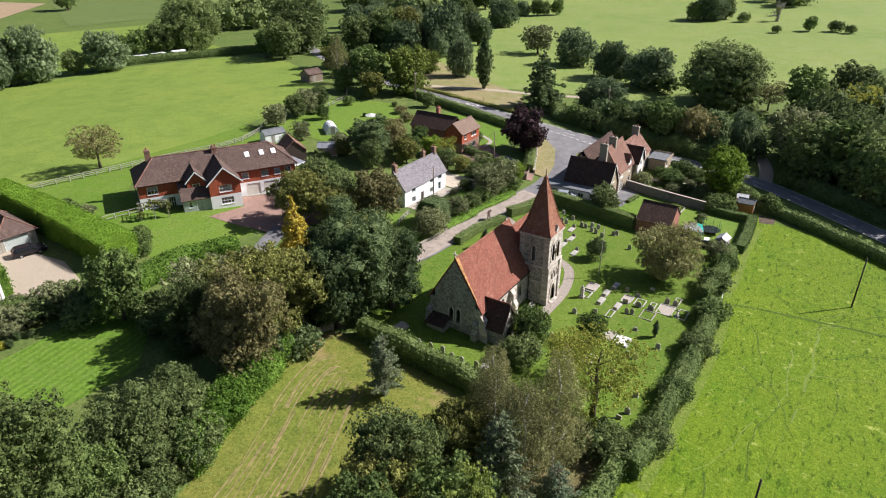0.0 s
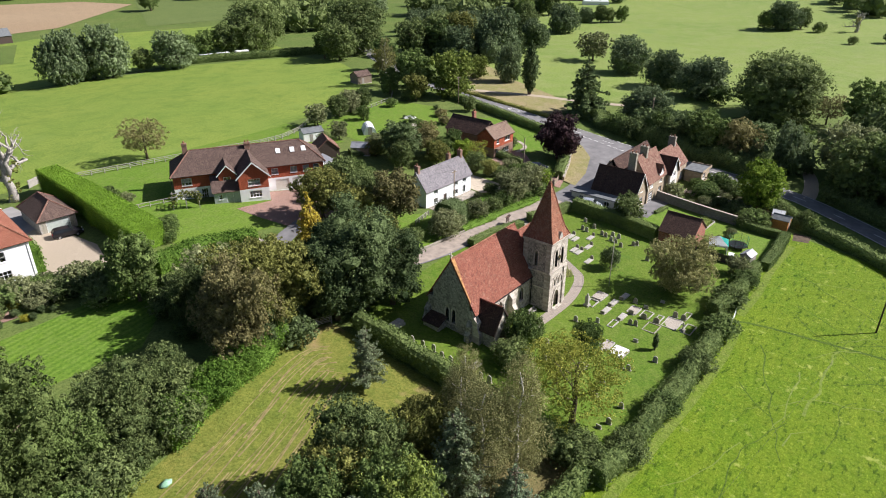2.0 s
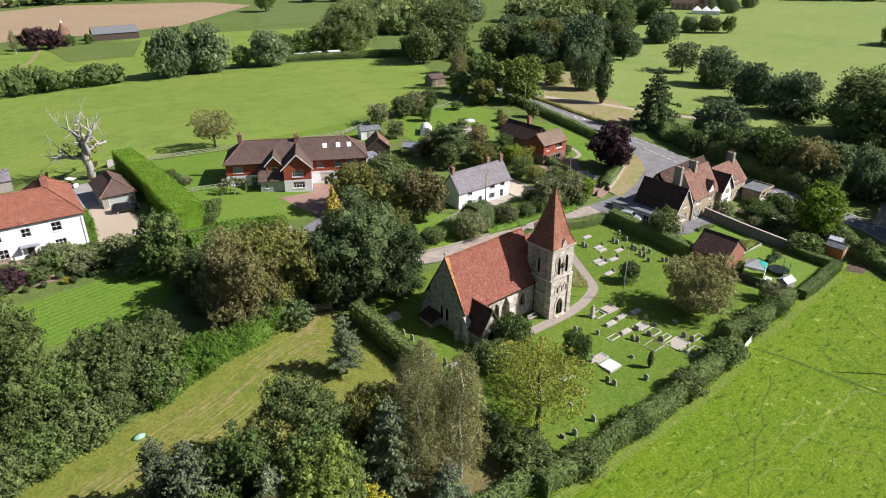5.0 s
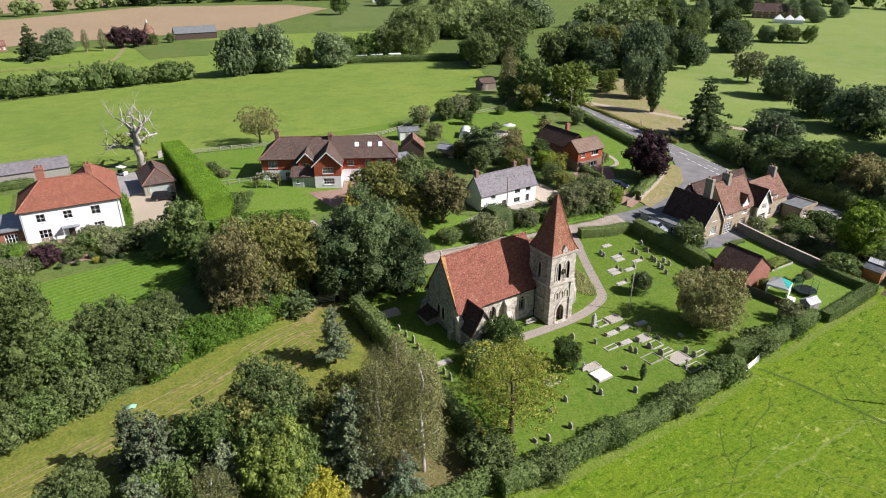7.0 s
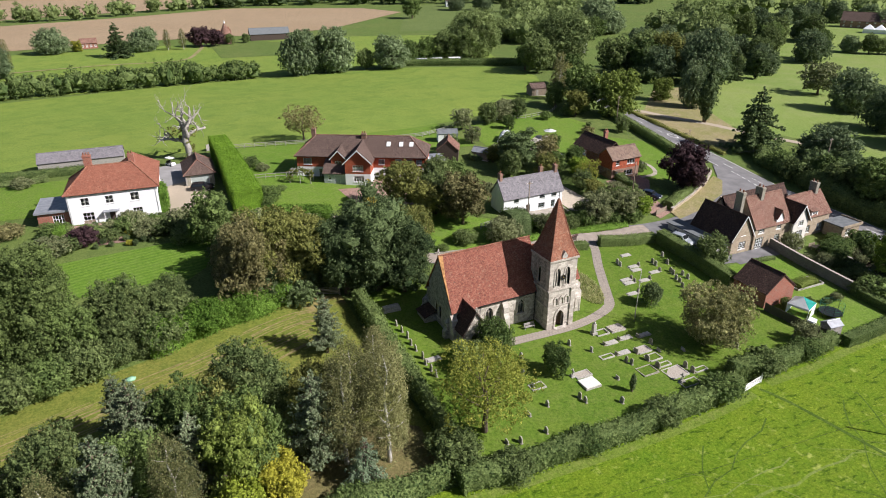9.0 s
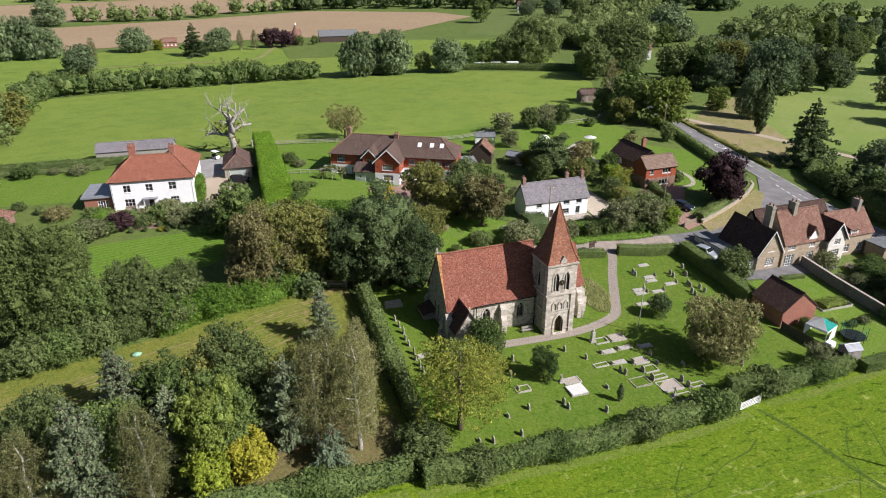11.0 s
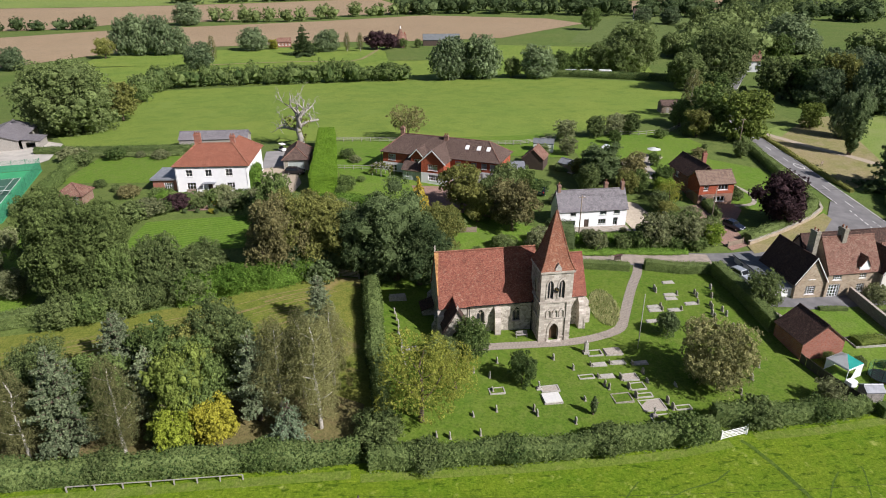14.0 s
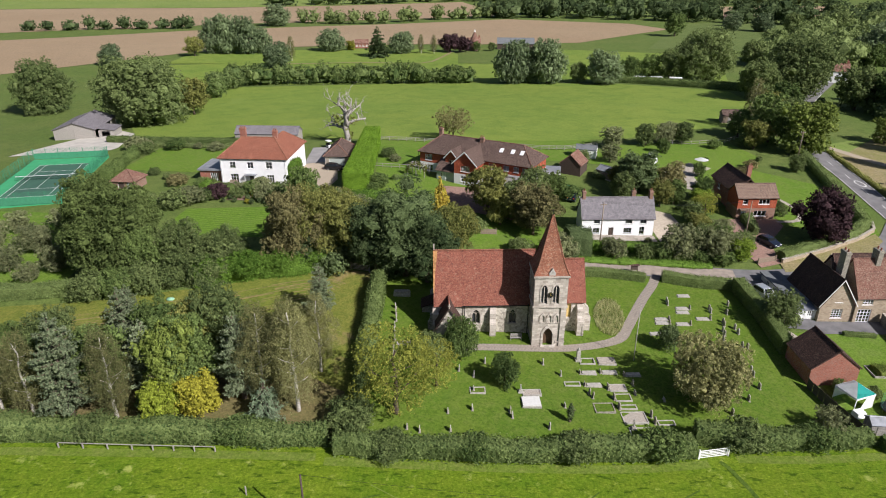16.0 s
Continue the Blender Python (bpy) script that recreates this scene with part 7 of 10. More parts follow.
# ---- trees further off ----
for key, x, y, h in (
    # round the red house and the cottage
    ("olive", -2.5, 45.0, 10.0), ("broad2", 2.5, 40.5, 8.5), ("olive", -0.5, 39.0, 8.0), ("bronze", 5.3, 34.8, 10.0), ("broad2", 7.0, 44.0, 7.0), ("broad2", 7.5, 50.5, 7.5), ("gold", -12.0, 36.9, 10.0),
    ("bronze", 38.0, 55.0, 7.2), ("broad2", 27.0, 53.0, 6.0), ("broad", 44.0, 52.5, 5.5), ("broad", 12.5, 53.0, 6.0), ("grey", 33.8, 88.0, 6.0), ("broad2", 23.0, 73.0, 4.0), ("grey", 30.5, 76.5, 4.6), ("olive", 28.0, 62.0, 4.2),
    ("broad2", 43.5, 90.5, 5.8), ("grey", 48.5, 91.5, 5.8), ("broad2", 54.0, 92.5, 5.8), ("grey", 51.5, 95.0, 5.5), ("broad", 46.0, 84.0, 4.0), ("bush_green", 61.0, 88.0, 2.4), ("broad", 48.7, 66.5, 3.6), ("broad2", 74.0, 70.3, 4.3), ("bush", 70.1, 89.7, 3.2), ("broad", 35.5, 63.0, 4.0), ("thin", -7.5, 96.0, 8.5), ("grey", 30.5, 26.8, 6.4), ("grey", 36.8, 26.5, 6.2), ("broad2", 33.5, 28.5, 5.2), ("bush_green", 27.0, 26.2, 3.0), ("bush", 24.0, 26.4, 2.6), ("broad", 38.6, 28.6, 5.6), ("bright", 41.0, 26.2, 4.6),
    ("turning", 41.3, 43.5, 5.6), ("bright", 42.2, 48.0, 4.6), ("broad2", 37.0, 33.4, 3.6), ("grey", 41.5, 35.0, 3.8), ("olive", 37.8, 37.4, 4.0), ("broad2", 38.0, 41.0, 4.4), ("broad", 40.5, 32.5, 3.8), ("broad2", 43.0, 29.0, 3.6), ("bush_grey", 8.6, 25.6, 4.2), ("bush_grey", 18.5, 26.6, 3.2),
    ("cypress", 104.3, 69.8, 16.2), ("fresh", 82.5, 83.5, 14.2), ("broad", 78.3, 94.5, 13.6), ("olive", 71.5, 88.0, 8.0), ("birch", 79.5, 107.9, 14.2), ("broad", 72.0, 99.0, 8.0), ("olive", 90.7, 119.5, 9.5), ("broad2", 92.0, 110.0, 9.0), ("broad", 84.0, 101.0, 8.0),
    # between the far road and the parkland
    ("fresh", 111.5, 95.5, 7.8), ("broad", 99.5, 127.2, 11.4), ("broad2", 105.0, 157.2, 14.4), ("broad", 105.8, 167.0, 10.7), ("broad2", 143.0, 139.0, 17.0), ("olive", 147.3, 132.0, 18.0), ("broad", 139.0, 133.0, 15.0), ("broad2", 132.0, 142.6, 14.4),
    # parkland
    ("broad", 110.5, -8.0, 7.0), ("broad", 100.8, 14.1, 7.0), ("thin", 139.9, -7.9, 8.3), ("broad", 138.0, -17.5, 15.0), ("broad2", 151.0, -27.5, 14.5), ("turning", 125.3, -30.0, 14.0), ("broad2", 83.8, -25.6, 14.2), ("broad", 84.5, -31.0, 15.2), ("broad2", 78.5, -36.5, 14.5), ("grey", 98.4, -20.5, 13.0), ("broad", 92.0, -26.0, 12.5), ("broad2", 89.0, -33.7, 15.0), ("bush", 79.6, -21.2, 3.4), ("bush_green", 84.5, -20.2, 3.0), ("broad2", 73.2, -42.0, 12.5), ("broad", 68.0, -50.0, 12.0),
    ("bronze", 89.6, 1.6, 10.6), ("broad", 89.6, 9.4, 11.8), ("broad2", 88.4, 17.6, 7.4), ("broad", 91.5, 21.5, 7.8), ("bush", 88.5, 27.5, 5.0), ("bush_green", 90.5, 33.0, 4.6), ("broad", 112.0, -26.0, 11.0), ("bush_green", 140.6, 22.9, 5.4),
    ("broad", 315.1, 0.6, 7.6), ("bush", 320.1, -10.7, 5.2), ("bush", 317.8, -17.1, 4.0), ("oak", 290.5, 149.6, 8.6), ("broad2", 295.0, 142.6, 9.6), ("broad", 303.7, 133.9, 9.4), ("broad2", 298.0, 139.0, 8.0), ("oak", 330.4, 52.9, 15.0), ("broad2", 340.0, 46.0, 11.0), ("broad", 322.0, 60.0, 10.0), ("bush", 332.0, 35.0, 5.0), ("bush", 300.0, 14.0, 3.5), ("oak", 260.0, -60.0, 12.0),
    # beyond the meadow
    ("olive", -100.1, 165.0, 9.5), ("broad2", -97.5, 154.0, 8.0), ("broad", -95.5, 178.0, 7.5), ("broad2", 91.8, 212.6, 12.7), ("broad", 84.0, 216.0, 11.0), ("broad2", 49.9, 203.7, 8.3), ("oak", 60.0, 199.5, 13.9), ("broad", 75.0, 214.0, 10.0), ("broad2", 150.8, 262.2, 12.3),
    ("oak", 217.0, 439.0, 12.6), ("oak", 235.0, 428.0, 13.2), ("broad2", 245.4, 405.6, 14.7), ("broad", 159.0, 397.3, 16.1), ("oak", 221.4, 265.1, 21.0), ("broad2", 280.0, 409.3, 15.3), ("oak", 232.2, 263.8, 13.3), ("cedar", 226.0, 280.0, 17.0), ("broad", 205.0, 246.0, 13.0),
    ("yellow", -59.6, 327.7, 6.0), ("olive", -144.4, 304.4, 11.3), ("oak", -89.9, 262.2, 12.4), ("birch", -86.6, 285.0, 12.2), ("oak", -134.4, 480.6, 17.4), ("oak", -70.9, 324.2, 12.7), ("cedar", -41.6, 299.3, 16.2), ("oak", -28.8, 313.8, 12.3), ("birch", -17.7, 312.2, 10.2), ("birch", -10.3, 311.2, 10.1), ("purple", -0.6, 317.3, 10.3), ("purple", 6.5, 316.3, 8.8), ("broad", 15.0, 320.0, 6.0), ("broad2", 24.0, 323.0, 5.0), ("oak", -176.9, 272.4, 10.6)):
    plant(key, x, y, h)
# trees that spread wider or grow narrower than their kind
for key, x, y, h, w in (("great_oak", 139.1, 5.5, 18.1, 1.3), ("cedar", 97.0, 46.5, 16.1, 0.98), ("oak", 105.1, 31.4, 10.2, 1.12), ("oak", 163.0, 63.8, 13.5, 0.95), ("oak", 149.5, 44.5, 13.0, 0.85), ("cedar", 153.5, 42.0, 9.0, 0.8), ("oak", 144.7, 30.2, 13.2, 1.05), ("oak", 114.5, 84.5, 13.2, 0.56), ("grey", 177.5, 86.0, 11.8, 1.05), ("bright", 64.9, -10.6, 10.6, 0.84), ("oak", 92.0, -9.2, 12.0, 0.5), ("oak", 151.4, 116.2, 19.8, 0.85),
                        ("great_oak", 124.5, 167.5, 22.5, 0.98), ("great_oak", 106.0, 211.4, 21.8, 0.95), ("oak", 36.6, 203.5, 18.5, 0.72), ("oak", 22.2, 204.6, 18.0, 0.72), ("oak", 29.0, 207.0, 15.0, 0.7), ("great_oak", -102.7, 127.0, 20.3, 1.2), ("great_oak", -147.0, 153.0, 18.0, 0.85), ("olive", -92.0, 141.0, 12.5, 1.0),
                        ("oak", -136.8, 316.5, 20.0, 0.6), ("oak", -128.1, 315.4, 21.9, 0.6), ("oak", -117.3, 313.9, 21.0, 0.6), ("oak", -109.0, 316.0, 15.0, 0.6), ("fresh", -44.8, -13.4, 11.2, 0.66), ("purple", 59.5, 33.4, 10.0, 0.92), ("holm", 30.8, 56.5, 9.3, 1.35)):
    plant(key, x, y, h, w)
# garden shrubs
rs = random.Random(21)
for x, y in ((-57, 55), (-54, 53.5), (-51, 54.5), (-47, 54), (-45, 55.5), (-49, 51), (-53, 49.5), (-58, 51), (-61, 55.5), (-45.5, 51.5), (-63, 58), (-64, 53), (-67, 47), (-70, 44), (-76, 47), (-68, 58), (-72, 62), (-77, 66), (-86, 84), (-80, 88), (-74, 88), (-69, 86), (-90, 78), (-89, 90),
             (-22, 63), (-25, 57), (-27, 55), (-22, 76), (-24, 80), (30, 31), (26, 31.5), (19, 31), (35, 29), (38, 37), (41, 44), (37, 47), (57, 45), (59, 48), (57.5, 50.5), (60, 67), (64, 72), (68, 78), (54, 78), (33, 66), (36, 70), (48, 90),
             (56, 0), (58, -3), (63, -1), (66, 0), (68, 3), (57, 3.5), (54.5, -12), (57.5, -12), (64.5, -8), (66, -13), (68.5, -4), (37.5, 25.5), (33, 26), (0, 52), (16, 52), (10, 46), (18, 47), (20, 57), (-30, 57), (-33, 50), (-40, 50), (-41.5, 44), (-38, 29), (-27, 33), (-18, 31), (-5, 36), (-9, 24.5), (-3, 27), (2, 27.5)):
    plant(rs.choice(("bush", "bush_green", "bush", "bush_grey", "bush_red", "bush_green")), x + rs.uniform(-0.8, 0.8), y + rs.uniform(-0.8, 0.8), rs.uniform(0.8, 3.0), rs.uniform(0.9, 1.7), group="garden shrubs")
for x in range(5):
    for y in range(3):
        plant("grey", -104 + 7.2 * x + rs.uniform(-1, 1), 18 + 8.5 * y + rs.uniform(-1, 1), rs.uniform(3.5, 5.0), label="small grey-green orchard fruit tree", group="orchard trees")


def woodland(name, label, spots, leaf, size, seed, per=420):
    """A far wood or hedgerow: many joined crowns of leaf clumps. spots: x, y, height, radius."""
    rng = np.random.default_rng(seed)
    root = new(name)
    tagged(root, label, "woodland", kind="stuff")
    lumps = []
    for x, y, h, r in spots:
        z = H(x, y)
        for k in range(5):
            a = k * 2.4 + rng.uniform(0, 1)
            q = r * (0.5 if k else 0)
            lumps.append(((x + math.cos(a) * q, y + math.sin(a) * q, z + h * rng.uniform(0.42, 0.68)), (r * rng.uniform(0.5, 0.7), r * rng.uniform(0.5, 0.7), h * rng.uniform(0.3, 0.4))))
        lumps.append(((x, y, z + h * 0.3), (r * 0.8, r * 0.8, h * 0.34)))
    foliage("crowns", lumps, int(per * 2.6) * len(spots), size * 0.68, LEAF[leaf], root, seed, cored=0.74)
    return root


def along(pts, gap, h, r, seed, jitter=1.5, drop=0.0):
    rr = random.Random(seed)
    out = []
    for p in smooth_line(pts, gap):
        if rr.random() >= drop:
            out.append((p.x + rr.uniform(-jitter, jitter), p.y + rr.uniform(-jitter, jitter), h * rr.uniform(0.75, 1.2), r * rr.uniform(0.8, 1.2)))
    return out


def area(x0, x1, y0, y1, n, h, r, seed):
    rr = random.Random(seed)
    return [(rr.uniform(x0, x1), rr.uniform(y0, y1), h * rr.uniform(0.75, 1.2), r * rr.uniform(0.8, 1.25)) for _ in range(n)]


woodland("hedgerow", "overgrown hedgerow at the edge of the meadow", along([(-97, 178), (-95, 207), (-60, 212), (-30, 210), (2, 208)], 2.7, 7.4, 3.9, 1), "hawthorn", 0.42, 41, 190)
rw = random.Random(77)
WOOD = [(126, 116), (150, 106), (212, 126), (232, 172), (206, 206), (154, 166)]


def within(x, y, poly):
    """Whether a point lies in a polygon."""
    odd = False
    for (ax, ay), (bx, by) in zip(poly, poly[1:] + poly[:1]):
        if (ay > y) != (by > y) and x < ax + (y - ay) * (bx - ax) / (by - ay):
            odd = not odd
    return odd


grown = 0
while grown < 58:
    x, y = rw.uniform(126, 232), rw.uniform(106, 214)
    if within(x, y, WOOD):
        key = rw.choice(("oak", "oak", "broad", "broad2", "grey", "cedar", "cedar", "holm", "oak", "oak"))
        plant(key, x, y, rw.uniform(8.5, 13.5), rw.uniform(0.75, 1.05) * (0.75 if key in ("oak", "cedar") else 0.9), group="mixed wood trees")
        grown += 1
PARK_WOOD = [(214, 128), (250, 138), (300, 168), (318, 214), (262, 242), (226, 190)]
grown = 0
while grown < 22:
    x, y = rw.uniform(214, 318), rw.uniform(128, 242)
    if within(x, y, PARK_WOOD):
        plant(rw.choice(("oak", "oak", "broad", "broad2", "cedar")), x, y, rw.uniform(10, 15), rw.uniform(0.75, 1.0), group="mixed wood trees")
        grown += 1
for x, y, h in ((398, 250, 14), (410, 240, 15), (425, 228, 13), (385, 250, 12), (405, 205, 12), (420, 200, 13), (440, 190, 12), (398, 182, 10), (352, 238, 12), (340, 246, 13)):
    plant("oak", x, y, h, 0.85)
woodland("wood", "dark undergrowth of the wood beyond the houses", [p for p in area(126, 230, 110, 212, 70, 7, 5.0, 3) if within(p[0], p[1], WOOD)], "dark", 0.6, 43, 260)
woodland("tree_line", "hedgerow with trees between far brown fields", along([(-330, 440), (-260, 458), (-200, 462)], 12, 8, 6, 7, drop=0.35), "dark", 0.8, 47, 160)
woodland("tree_line", "row of trees on the far field edge", along([(-120, 510), (-95, 500), (-50, 500), (-25, 522), (10, 540), (60, 556)], 10, 10, 6, 8, drop=0.15), "mid", 0.8, 48, 170)
woodland("far_wood", "dark wood on the far side of the fields", along([(40, 560), (160, 540), (300, 470), (420, 420)], 12, 15, 9, 9, 10) + along([(60, 590), (180, 575), (320, 520), (440, 470)], 12, 16, 9, 10, 10), "dark", 1.0, 49, 190)
woodland("far_wood", "far belt of woodland across the fields", along([(-190, 735), (-110, 740), (40, 800), (200, 730), (420, 700)], 14, 13, 11, 11, 10) + along([(-700, 960), (-300, 930), (-100, 860), (80, 830), (240, 770), (480, 760)], 16, 16, 11, 12, 12), "dark", 1.3, 50, 150)
woodland("far_wood", "far woodland at the parkland edge", along([(620, 60), (560, 160), (480, 260), (380, 300), (260, 240), (230, 180)], 13, 14, 9, 13, 8) + along([(420, 20), (520, 60), (600, 20)], 13, 13, 9, 14, 9), "mid", 1.0, 51, 180)
woodland("far_wood", "woodland along the far road", along([(180, 240), (240, 320), (330, 430), (420, 520)], 12, 13, 8, 15, 9) + along([(160, 250), (220, 340), (310, 450), (400, 560)], 12, 13, 8, 16, 9), "mid", 1.0, 52, 180)
woodland("wood", "dense shady trees across the road", area(92, 152, -72, -20, 44, 10, 5.5, 18), "mid", 0.55, 54, 300)
woodland("wood", "dark trees shading the road", area(90, 106, -14, 28, 20, 6.5, 3.6, 19), "dark", 0.5, 55, 340)
woodland("scrub", "dense scrub along the churchyard trees", area(-34, -10, 18, 30, 14, 4.5, 2.6, 20), "dark", 0.27, 56, 700)
woodland("scrub", "dense shrubs filling the garden belt", area(-66, -44, 17, 24, 12, 4.5, 2.8, 21), "mid", 0.27, 57, 700)

# low garden growth between the cottage and the brick house
for key, x, y, h in (("bush_green", 40.5, 30.4, 3.0), ("bush", 43.8, 31.2, 3.0), ("olive", 34.0, 49.0, 6.0), ("broad", 37.5, 50.5, 5.5)):
    plant(key, x, y, h)

BORDERS = (("mixed flower border before the white house", [(-60, 54.2), (-54, 52.6), (-48, 52.4), (-44.5, 53.4)], 2.6, 1.1, "green"),
           ("leafy border along the garden lawn", [(-86, 92), (-76, 90.2), (-64, 89.2)], 1.8, 1.2, "mid"), ("bushy border by the orchard lawn", [(-88, 52), (-80, 50), (-70, 48.5)], 2.2, 1.9, "mid"), ("dense shrub border behind the court", [(-88, 84), (-87, 74), (-86, 62)], 2.4, 2.0, "green"),
           ("cottage garden border of mixed shrubs", [(29.5, 27.2), (36, 26.6), (42, 27.6)], 2.0, 1.4, "green"), ("brick house shrub border", [(48.5, 36), (50, 44), (54, 50)], 1.8, 1.3, "mid"), ("back garden shrub border", [(24, 66), (32, 62.5), (40, 61)], 2.0, 1.5, "mid"))
for k, (label, pts, w, h, leaf) in enumerate(BORDERS):
    hedge(label, pts, w, h, leaf, 0.16, 12, 70 + k, 0.9, True, "shrub border", name="shrub_border")
plant("purple", -57.5, 49.8, 3.2, 1.3, label="dark purple-leaved shrub before the white house")
for x, y, h in ((-55.9, 47.6, 0.9), (-54.7, 49.0, 1.0), (-53.6, 47.6, 0.9), (-51.3, 48.9, 1.1), (-50.0, 46.6, 1.0), (-53.4, 57.2, 1.2), (-55.8, 56.9, 1.1), (-48.6, 47.6, 1.0), (-47.4, 46.8, 0.9)):
    plant("yewbush", x, y, h, 1.0, label="clipped round dark green box ball by the terrace", group="box balls")
plant("yellow", -50.9, 47.0, 1.0, 1.3, label="low bright yellow garden shrub")
plant("yellow", -50.6, 51.2, 1.9, 0.9, label="lime-yellow garden shrub by the terrace")
for x, y, h, w in ((-49.2, 52.6, 3.0, 1.1), (-46.8, 50.2, 2.4, 1.3), (-44.6, 49.6, 2.6, 1.4), (-50.4, 58.2, 1.6, 1.2), (-48.6, 49.0, 1.6, 1.2), (-42.0, 50.5, 3.2, 1.2), (-40.4, 48.0, 3.4, 1.3), (-37.6, 46.5, 3.6, 1.3), (-36.2, 38.2, 3.4, 1.3), (-37.0, 34.6, 3.6, 1.2), (-59.6, 48.6, 2.2, 1.2), (-62.4, 47.2, 3.0, 1.3), (-64.6, 45.0, 3.4, 1.3)):
    plant("bush" if x * 10 % 3 else "bush_grey", x, y, h, w, group="garden shrubs")
hedge("clipped square green yew block by the terrace", [(-61.2, 52.0), (-60.7, 54.6)], 1.5, 2.3, "laurel", 0.12, 26, 88, 0.03, flat=True, step=0.6)
plant("bush_green", -50.5, 52.2, 2.8, 1.2, label="large rounded green shrub before the white house")

# ---- churchyard things ----
def headstone(x, y, h=0.95, w=0.62, mat="headstone", style="round", rz=0, lean=0.0, label="weathered grey headstone with a rounded top"):
    """An upright headstone facing east, on a low plinth."""
    r = thing("headstone", label, "headstone", x, y, None, rz, "headstones in the churchyard")
    bm = bmesh.new()
    if style == "round":
        pts = [(-w / 2, 0), (w / 2, 0)] + [(w / 2 * math.cos(a), h - w / 2 + w / 2 * math.sin(a)) for a in (math.pi * k / 8 for k in range(9))]
    elif style == "point":
        pts = [(-w / 2, 0), (w / 2, 0), (w / 2, h * 0.75), (0, h), (-w / 2, h * 0.75)]
    else:
        pts = [(-w / 2, 0), (w / 2, 0), (w / 2, h), (-w / 2, h)]
    poly_solid(bm, [(-0.06 + lean * z, u, z) for u, z in pts], (0.12, 0, 0))
    part("slab", fix(bm), M[mat], r)
    part("plinth", boxes((-0.16, 0.16, -w / 2 - 0.08, w / 2 + 0.08, -0.3, 0.09)), M["lichen_stone"], r)
    return r


def kerb_grave(x, y, lx=2.0, ly=0.95, fill="chips", mat="pale_stone", label="pale stone kerbed grave with chippings"):
    """A grave with stone kerbs round a bed; x, y: its middle."""
    r = thing("kerb_grave", label, "grave", x, y, None, 0, "kerbed graves")
    k = 0.13
    for s in ((-lx / 2, lx / 2, -ly / 2, -ly / 2 + k, -0.2, 0.2), (-lx / 2, lx / 2, ly / 2 - k, ly / 2, -0.2, 0.2), (-lx / 2, -lx / 2 + k, -ly / 2 + k, ly / 2 - k, -0.2, 0.198), (lx / 2 - k, lx / 2, -ly / 2 + k, ly / 2 - k, -0.2, 0.198)):
        part("kerb", boxes(s), M[mat], r)
    if fill:
        part("bed", boxes((-lx / 2 + k, lx / 2 - k, -ly / 2 + k, ly / 2 - k, -0.2, 0.12)), M[fill], r)
    return r


def ledger(x, y, lx=2.0, ly=0.85, h=0.28, mat="pale_stone", label="pale flat ledger stone grave"):
    r = thing("ledger_grave", label, "grave", x, y, None, 0, "flat stone graves")
    part("base", boxes((-lx / 2 - 0.12, lx / 2 + 0.12, -ly / 2 - 0.12, ly / 2 + 0.12, -0.2, h * 0.5)), M["headstone"], r)
    bm = boxes((-lx / 2, lx / 2, -ly / 2, ly / 2, h * 0.5, h))
    bmesh.ops.bevel(bm, geom=bm.edges[:], offset=0.03, segments=1)
    part("ledger", bm, M[mat], r)
    return r


def stone_cross(x, y, h=1.4, mat="pale_stone", label="stone cross on a stepped base"):
    r = thing("stone_cross", label, "grave cross", x, y)
    part("base", boxes((-0.35, 0.35, -0.35, 0.35, -0.2, 0.18)), M[mat], r)
    part("step", boxes((-0.22, 0.22, -0.22, 0.22, 0.18, 0.36)), M[mat], r)
    bm = bmesh.new()
    a, t, q = 0.08, h * 0.72, 0.34
    poly_solid(bm, [(-0.06, y2, z) for y2, z in ((-a, 0.36), (a, 0.36), (a, t - a), (q, t - a), (q, t + a), (a, t + a), (a, h), (-a, h), (-a, t + a), (-q, t + a), (-q, t - a), (-a, t - a))], (0.12, 0, 0))
    part("cross", fix(bm), M[mat], r)
    return r


def memorial(x, y):
    r = thing("memorial", "tall pale carved memorial stone on a plinth", "memorial", x, y)
    part("plinth", boxes((-0.4, 0.4, -0.4, 0.4, -0.2, 0.35)), M["headstone"], r)
    bm = boxes((-0.24, 0.24, -0.26, 0.26, 0.35, 1.7))
    bmesh.ops.bevel(bm, geom=bm.edges[:], offset=0.05, segments=2)
    part("shaft", bm, M["pale_stone"], r)
    V, F = [], []
    tube(V, F, [(0, 0, 1.7), (0, 0, 1.95), (0, 0, 2.15)], [0.2, 0.16, 0.05], 8)
    mesh("cap", V, F, M["pale_stone"], r, smooth=True)


memorial(6.0, -3.3)
kerb_grave(7.2, -3.5, 2.1, 1.4, None)
ledger(9.9, -3.4, 2.3, 1.5, 0.3, "chips", "broad grey stone tomb with a weathered top")
for x, y in ((6.9, -6.0), (9.7, -5.8), (12.8, -6.2), (7.0, -8.5)):
    ledger(x, y, 1.8, 0.66, 0.24)
    headstone(x - 1.2, y, 0.5, 0.6, "lichen_stone", "flat", label="low block headstone of dark stone")
kerb_grave(4.2, -8.4, 2.1, 0.9, "churchyard")
kerb_grave(10.0, -9.0, 2.2, 1.5, "chips")
headstone(8.7, -9.1, 0.75, 0.8, "lichen_stone", "flat", label="dark block headstone of a kerbed grave")
kerb_grave(10.2, -10.9, 2.1, 1.5, "churchyard", label="pale stone kerbed grave filled with grass")
headstone(9.0, -11.0, 0.9, 0.85, "lichen_stone")
kerb_grave(10.4, -12.7, 2.1, 0.9, "churchyard", label="pale stone kerbed grave filled with grass")
